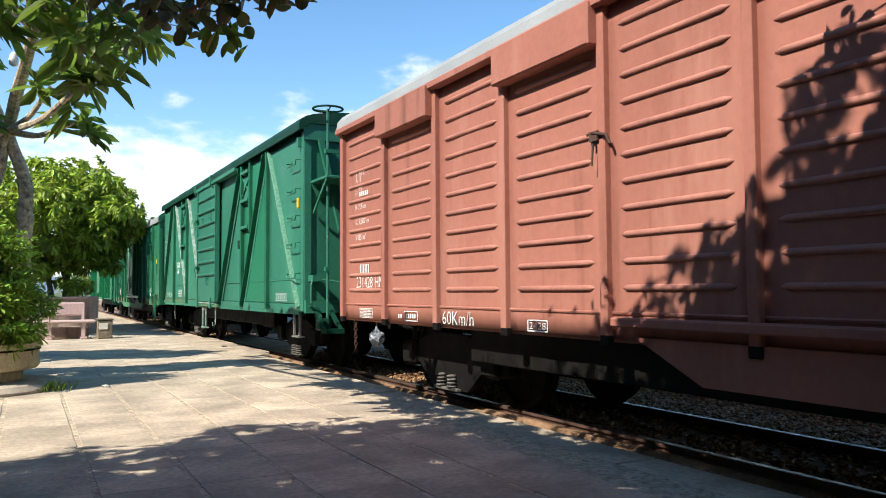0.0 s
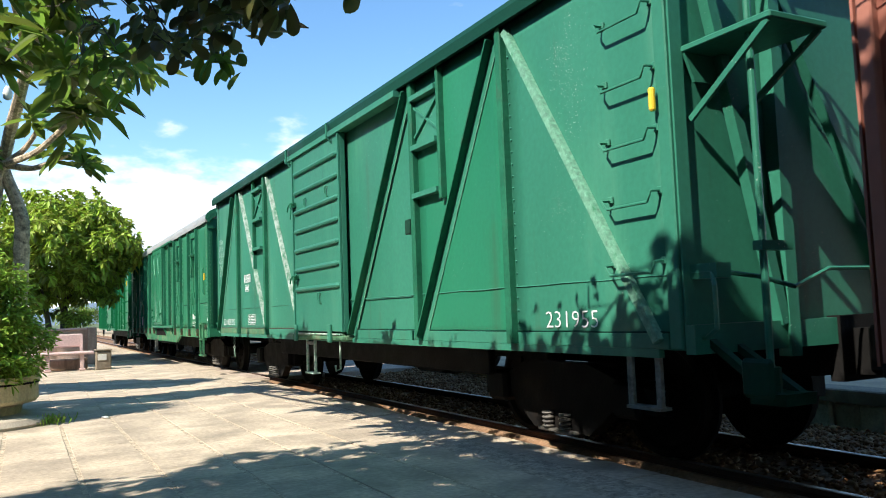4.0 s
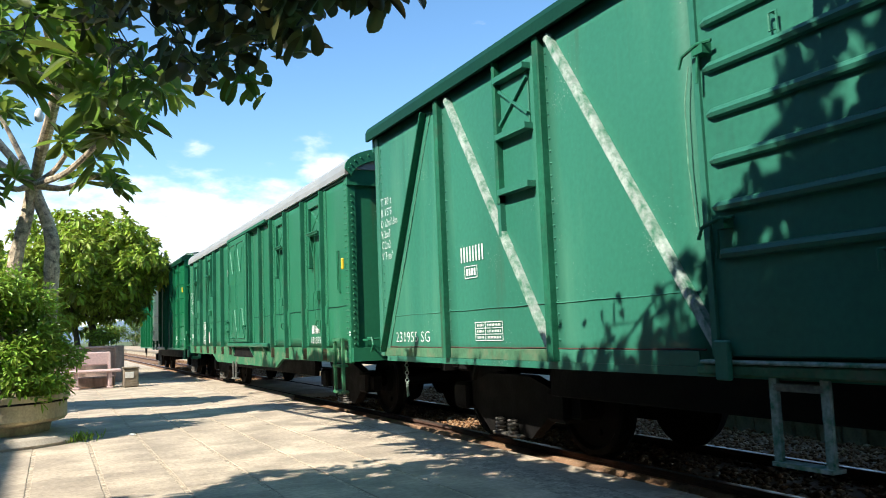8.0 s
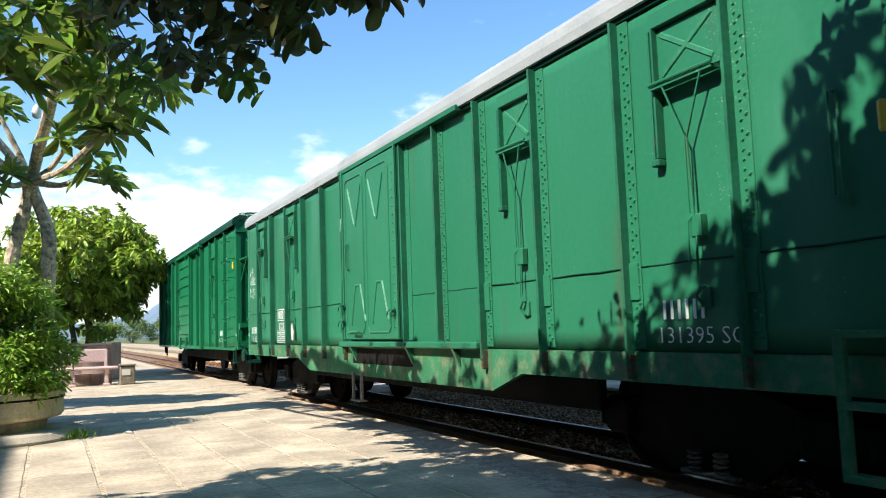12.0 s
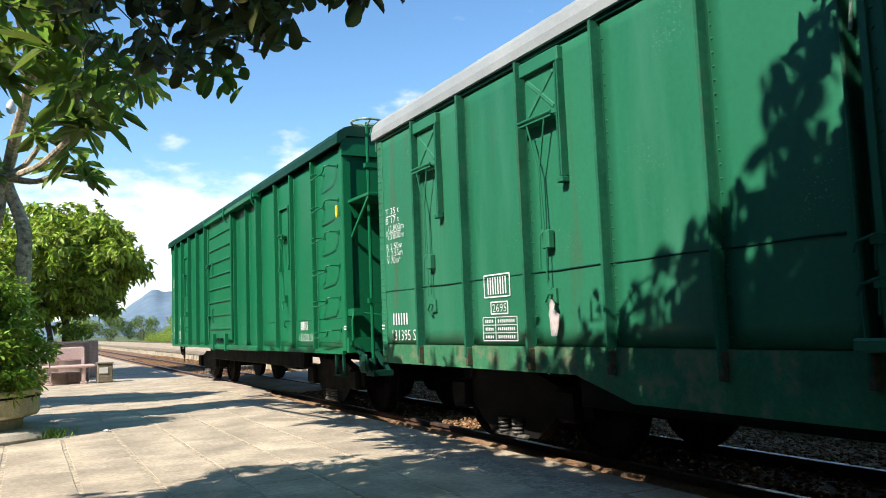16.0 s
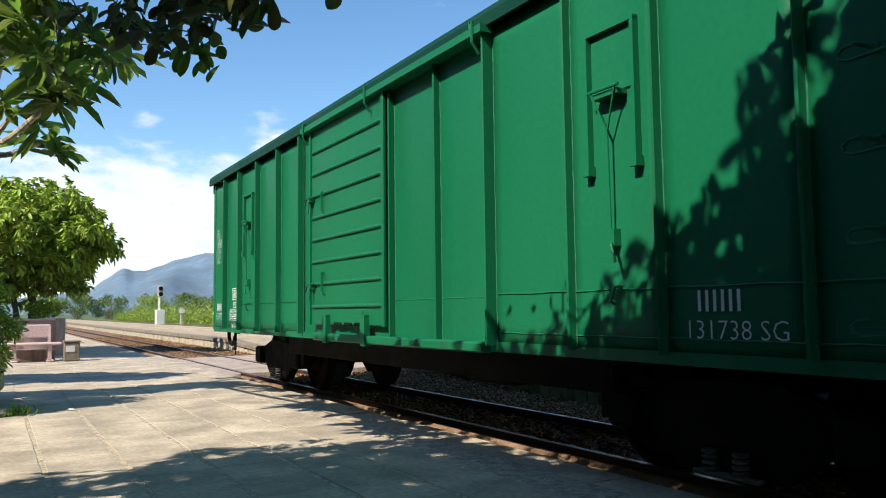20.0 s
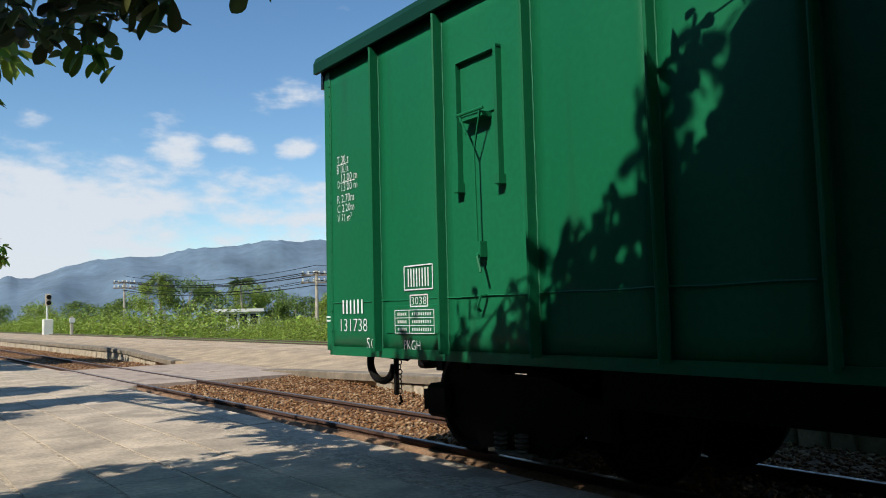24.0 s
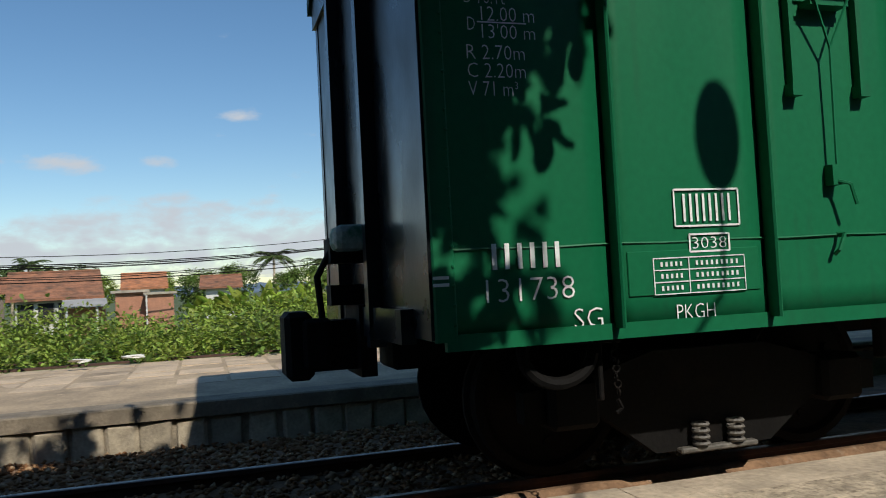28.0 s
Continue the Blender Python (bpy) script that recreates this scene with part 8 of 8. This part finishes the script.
# line poles and wires
def line_pole(p, h, arms=2, yaw=20):
    t = thing("line_pole", "concrete line pole with cross-arms and white insulators", "pole", "line poles", at=pose(*p, 0, 0, yaw))
    bm = bmesh.new()
    tube(bm, [(0, 0, -0.1), (0, 0, h)], [0.16, 0.10], 8)
    part("shaft", bm, CONCRETE, t)
    for k in range(arms):
        z = h - 0.35 - 0.55 * k
        a = part("cross_arm", rounded(-1.15, 1.15, -0.06, 0.06, z - 0.06, z + 0.06, 0.01), OLD, t)
        for j in range(6):
            bm = bmesh.new()
            spun(bm, [(0.03, z + 0.05), (0.09, z + 0.12), (0.05, z + 0.2), (0.08, z + 0.26), (0.02, z + 0.32)], (-1.0 + j * 0.4, 0, 0), "z", 8)
            part("insulator", bm, PLASTER, a)
    return t


P0, P1, P2, P3 = polar(14.65, 92, -1.0), polar(27.48, 60, -1.0), polar(64, 50, GZ), polar(104, 50, GZ)
line_pole(P0, 6.5, 2, -20)
line_pole(P1, 5.5, 2, -25)
line_pole(P2, 4.8, 2, -60)
line_pole(P3, 5.0, 2, -95)
line_pole(polar(39.0, 75, GZ), 5.4, 1, -45)
cables = tagged(new("overhead_wires"), "dark overhead wires strung between the line poles", "wires", kind="structure")
for a, b, ha, hb in ((P0, P1, 6.3, 5.3), (P1, P2, 5.3, 4.6), (P2, P3, 4.6, 4.8)):
    for k, (dz, dx) in enumerate(((0, -1.0), (0, -0.4), (0.05, 0.3), (0, 1.0), (-0.5, -0.7), (-0.52, 0.6), (-0.9, 0.2), (0.6, 0.0))):
        bm = bmesh.new()
        va, vb = Vector((a[0], a[1], a[2] + ha + dz)), Vector((b[0], b[1], b[2] + hb + dz))
        n = (vb - va).cross(Vector((0, 0, 1))).normalized() * dx
        pts = [va.lerp(vb, q / 14) + n - Vector((0, 0, (0.7 + 0.12 * (k % 3)) * 4 * (q / 14) * (1 - q / 14))) for q in range(15)]
        tube(bm, pts, 0.026 if k % 3 else 0.038, 4, False)
        part("wire", bm, BLACK_STEEL, cables)
# signal beside the far track
sig = thing("signal_post", "white signal cabinet with a short mast beside the track", "signal", at=pose(11.9, 67.0, 0.1))
part("cabinet", rounded(-0.34, 0.34, -0.3, 0.3, 0, 1.25, 0.04), PLASTER, sig)
bm = bmesh.new()
tube(bm, [(-0.05, 0, 1.2), (-0.05, 0, 3.0)], 0.08, 8)
part("mast", bm, PLASTER, sig)
part("lamp_head", rounded(-0.2, 0.2, -0.2, 0.15, 2.3, 3.2, 0.05), CONCRETE, sig)
for zz in (2.5, 2.95):
    bm = bmesh.new()
    tube(bm, [(0, -0.25, zz), (0, -0.38, zz)], 0.17, 10)
    part("lens_hood", bm, BLACK_STEEL, sig)
mk = thing("marker_post", "short white marker post in the verge", "post", at=pose(13.0, 64.0, 0.0))
part("shaft", rounded(-0.1, 0.1, -0.1, 0.1, 0, 1.5, 0.02), CONCRETE, mk)
part("board", rounded(-0.2, 0.2, -0.14, -0.1, 1.05, 1.4, 0.02), PLASTER, mk)
# scrap of plastic in the shrubs
for i, (x, y, z) in enumerate(((12.3, 8.5, 0.35), (11.2, 1.5, 0.32), (11.5, 0.9, 0.3), (12.9, 5.2, 0.3))):
    bm = bmesh.new()
    bmesh.ops.create_icosphere(bm, subdivisions=2, radius=0.07)
    for v in bm.verts:
        v.co = Vector((v.co.x, v.co.y * 1.9, v.co.z * 0.35)) * (1 + 1.1 * noise.noise(v.co * 17 + Vector((i * 3, 0, 0))))
    o = tagged(part("plastic_scrap", bm, PLASTER), "pale plastic sheet scrap caught in the weeds", "litter", "scraps in the weeds")
    o.location = (x, y, z)

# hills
# Haze of the distance is put into the hills' blue base colour.
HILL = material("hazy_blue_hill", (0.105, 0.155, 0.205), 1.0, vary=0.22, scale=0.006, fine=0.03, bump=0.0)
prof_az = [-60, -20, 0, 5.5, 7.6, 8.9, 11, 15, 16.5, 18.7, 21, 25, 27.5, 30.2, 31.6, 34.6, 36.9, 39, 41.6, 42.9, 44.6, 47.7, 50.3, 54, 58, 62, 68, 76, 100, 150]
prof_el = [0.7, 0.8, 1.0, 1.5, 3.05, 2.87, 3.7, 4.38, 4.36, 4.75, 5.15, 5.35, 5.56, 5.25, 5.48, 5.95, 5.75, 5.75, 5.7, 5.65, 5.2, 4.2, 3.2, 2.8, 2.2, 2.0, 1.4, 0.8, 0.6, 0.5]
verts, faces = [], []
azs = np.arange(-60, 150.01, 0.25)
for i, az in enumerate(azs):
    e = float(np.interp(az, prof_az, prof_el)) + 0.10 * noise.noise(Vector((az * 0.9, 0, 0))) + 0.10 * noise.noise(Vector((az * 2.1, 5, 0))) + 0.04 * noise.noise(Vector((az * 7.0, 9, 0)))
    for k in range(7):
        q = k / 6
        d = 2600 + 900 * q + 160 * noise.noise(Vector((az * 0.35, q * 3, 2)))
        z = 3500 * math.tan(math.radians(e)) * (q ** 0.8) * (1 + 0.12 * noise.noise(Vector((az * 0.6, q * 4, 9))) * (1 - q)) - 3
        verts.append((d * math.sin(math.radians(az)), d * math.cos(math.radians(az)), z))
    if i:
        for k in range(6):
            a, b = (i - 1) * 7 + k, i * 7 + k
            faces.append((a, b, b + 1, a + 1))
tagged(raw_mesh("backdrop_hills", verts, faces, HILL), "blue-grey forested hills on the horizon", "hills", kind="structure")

# clouds far behind everything
verts, faces, uv = [], [], []
azs, els = np.arange(-70, 161, 5.0), np.arange(1.0, 46, 3.0)
for az in azs:
    for el in els:
        a, e = math.radians(az), math.radians(el)
        verts.append((4300 * math.cos(e) * math.sin(a), 4300 * math.cos(e) * math.cos(a), 4300 * math.sin(e)))
        uv.append((az, el))
n = len(els)
for i in range(len(azs) - 1):
    for k in range(n - 1):
        faces.append((i * n + k, (i + 1) * n + k, (i + 1) * n + k + 1, i * n + k + 1))
CLOUD = bpy.data.materials.new("cloud_veil")
CLOUD.use_nodes = True
t = CLOUD.node_tree
t.nodes.remove(t.nodes["Principled BSDF"])
N, Lk = t.nodes.new, t.links.new
uvn = N("ShaderNodeUVMap")
uvn.uv_map = "bearing"
mp = N("ShaderNodeMapping")
mp.inputs["Scale"].default_value = (0.16, 0.34, 1)
mp.inputs["Location"].default_value = (3.4, 0.7, 0)
Lk(uvn.outputs["UV"], mp.inputs["Vector"])
nz = N("ShaderNodeTexNoise")
nz.inputs["Scale"].default_value, nz.inputs["Detail"].default_value, nz.inputs["Roughness"].default_value = 1.9, 9, 0.56
Lk(mp.outputs[0], nz.inputs["Vector"])
# each bank: bearing, height, half width, half height, weight
total = None
for az, el, ra, re, amp in ((6, 5.5, 13, 6.0, 0.75), (13, 7.2, 6.5, 3.6, 0.6), (9.0, 13.0, 1.5, 1.1, 0.33), (18.2, 11.6, 3.0, 2.2, 0.48), (26.0, 15.6, 3.4, 1.2, 0.44), (20, 7, 14, 5.5, 0.36), (21.5, 12.0, 3.0, 1.1, 0.42), (26.0, 11.9, 2.4, 1.1, 0.40), (31, 7.6, 12, 2.6, 0.50), (16, 9.8, 7, 1.6, 0.4), (40, 6.0, 20, 3.0, 0.34), (50, 13.4, 4.5, 1.1, 0.42), (48, 9.8, 10, 1.5, 0.54), (66, 9.2, 10, 1.4, 0.50), (71, 6.3, 7, 0.9, 0.44), (70, 18.9, 5, 0.6, 0.38), (61, 12.4, 3.4, 0.8, 0.42), (81, 9.0, 5, 0.9, 0.40), (87.5, 9.2, 2.2, 0.7, 0.36), (93, 12.3, 2.6, 0.6, 0.34), (88, 5.4, 13, 1.9, 0.40), (90, 3.2, 45, 3.4, 0.42), (-20, 8, 22, 7, 0.7), (125, 9, 24, 5, 0.6)):
    off_v = N("ShaderNodeVectorMath")
    off_v.operation = "SUBTRACT"
    off_v.inputs[1].default_value = (az, el, 0)
    Lk(uvn.outputs["UV"], off_v.inputs[0])
    div = N("ShaderNodeVectorMath")
    div.operation = "DIVIDE"
    div.inputs[1].default_value = (ra, re, 1)
    Lk(off_v.outputs[0], div.inputs[0])
    ln = N("ShaderNodeVectorMath")
    ln.operation = "LENGTH"
    Lk(div.outputs[0], ln.inputs[0])
    fall = N("ShaderNodeMapRange")
    fall.interpolation_type = "SMOOTHSTEP"
    fall.inputs["From Min"].default_value, fall.inputs["From Max"].default_value = 1.5, 0.0
    fall.inputs["To Min"].default_value, fall.inputs["To Max"].default_value = 0.0, amp
    Lk(ln.outputs["Value"], fall.inputs["Value"])
    if total is None:
        total = fall.outputs[0]
    else:
        mx = N("ShaderNodeMath")
        mx.operation = "MAXIMUM"
        Lk(total, mx.inputs[0])
        Lk(fall.outputs[0], mx.inputs[1])
        total = mx.outputs[0]
add = N("ShaderNodeMath")
add.operation = "ADD"
Lk(nz.outputs["Fac"], add.inputs[0])
Lk(total, add.inputs[1])
cov = N("ShaderNodeMapRange")
cov.interpolation_type = "SMOOTHSTEP"
cov.inputs["From Min"].default_value, cov.inputs["From Max"].default_value = 0.66, 1.02
cov.inputs["To Max"].default_value = 0.95
Lk(add.outputs[0], cov.inputs["Value"])
em = N("ShaderNodeEmission")
em.inputs["Color"].default_value = (0.86, 0.92, 1.0, 1)
em.inputs["Strength"].default_value = 0.80
tr = N("ShaderNodeBsdfTransparent")
mix = N("ShaderNodeMixShader")
Lk(cov.outputs[0], mix.inputs[0])
Lk(tr.outputs[0], mix.inputs[1])
Lk(em.outputs[0], mix.inputs[2])
Lk(mix.outputs[0], t.nodes["Material Output"].inputs["Surface"])
cl = raw_mesh("backdrop_clouds", verts, faces, CLOUD)
layer = cl.data.uv_layers.new(name="bearing")
for loop in cl.data.loops:
    layer.data[loop.index].uv = uv[loop.vertex_index]
tagged(cl, "white fair-weather clouds low over the hills", "clouds", kind="structure")



def motions():
    """The train rolls past towards -y, its wheels turning."""
    for car, front in WAGONS:
        walk(car, [(t, pose(TRACK, front - s, 0)) for t, s in ROLLED])
    turns = [k * 28.0 / 170 for k in range(171)]
    for wheel, y in WHEELS:
        walk(wheel, [(t, pose(0, y, 0.43, math.degrees((rolled(t) - rolled(0)) / 0.43))) for t in turns])


motions()
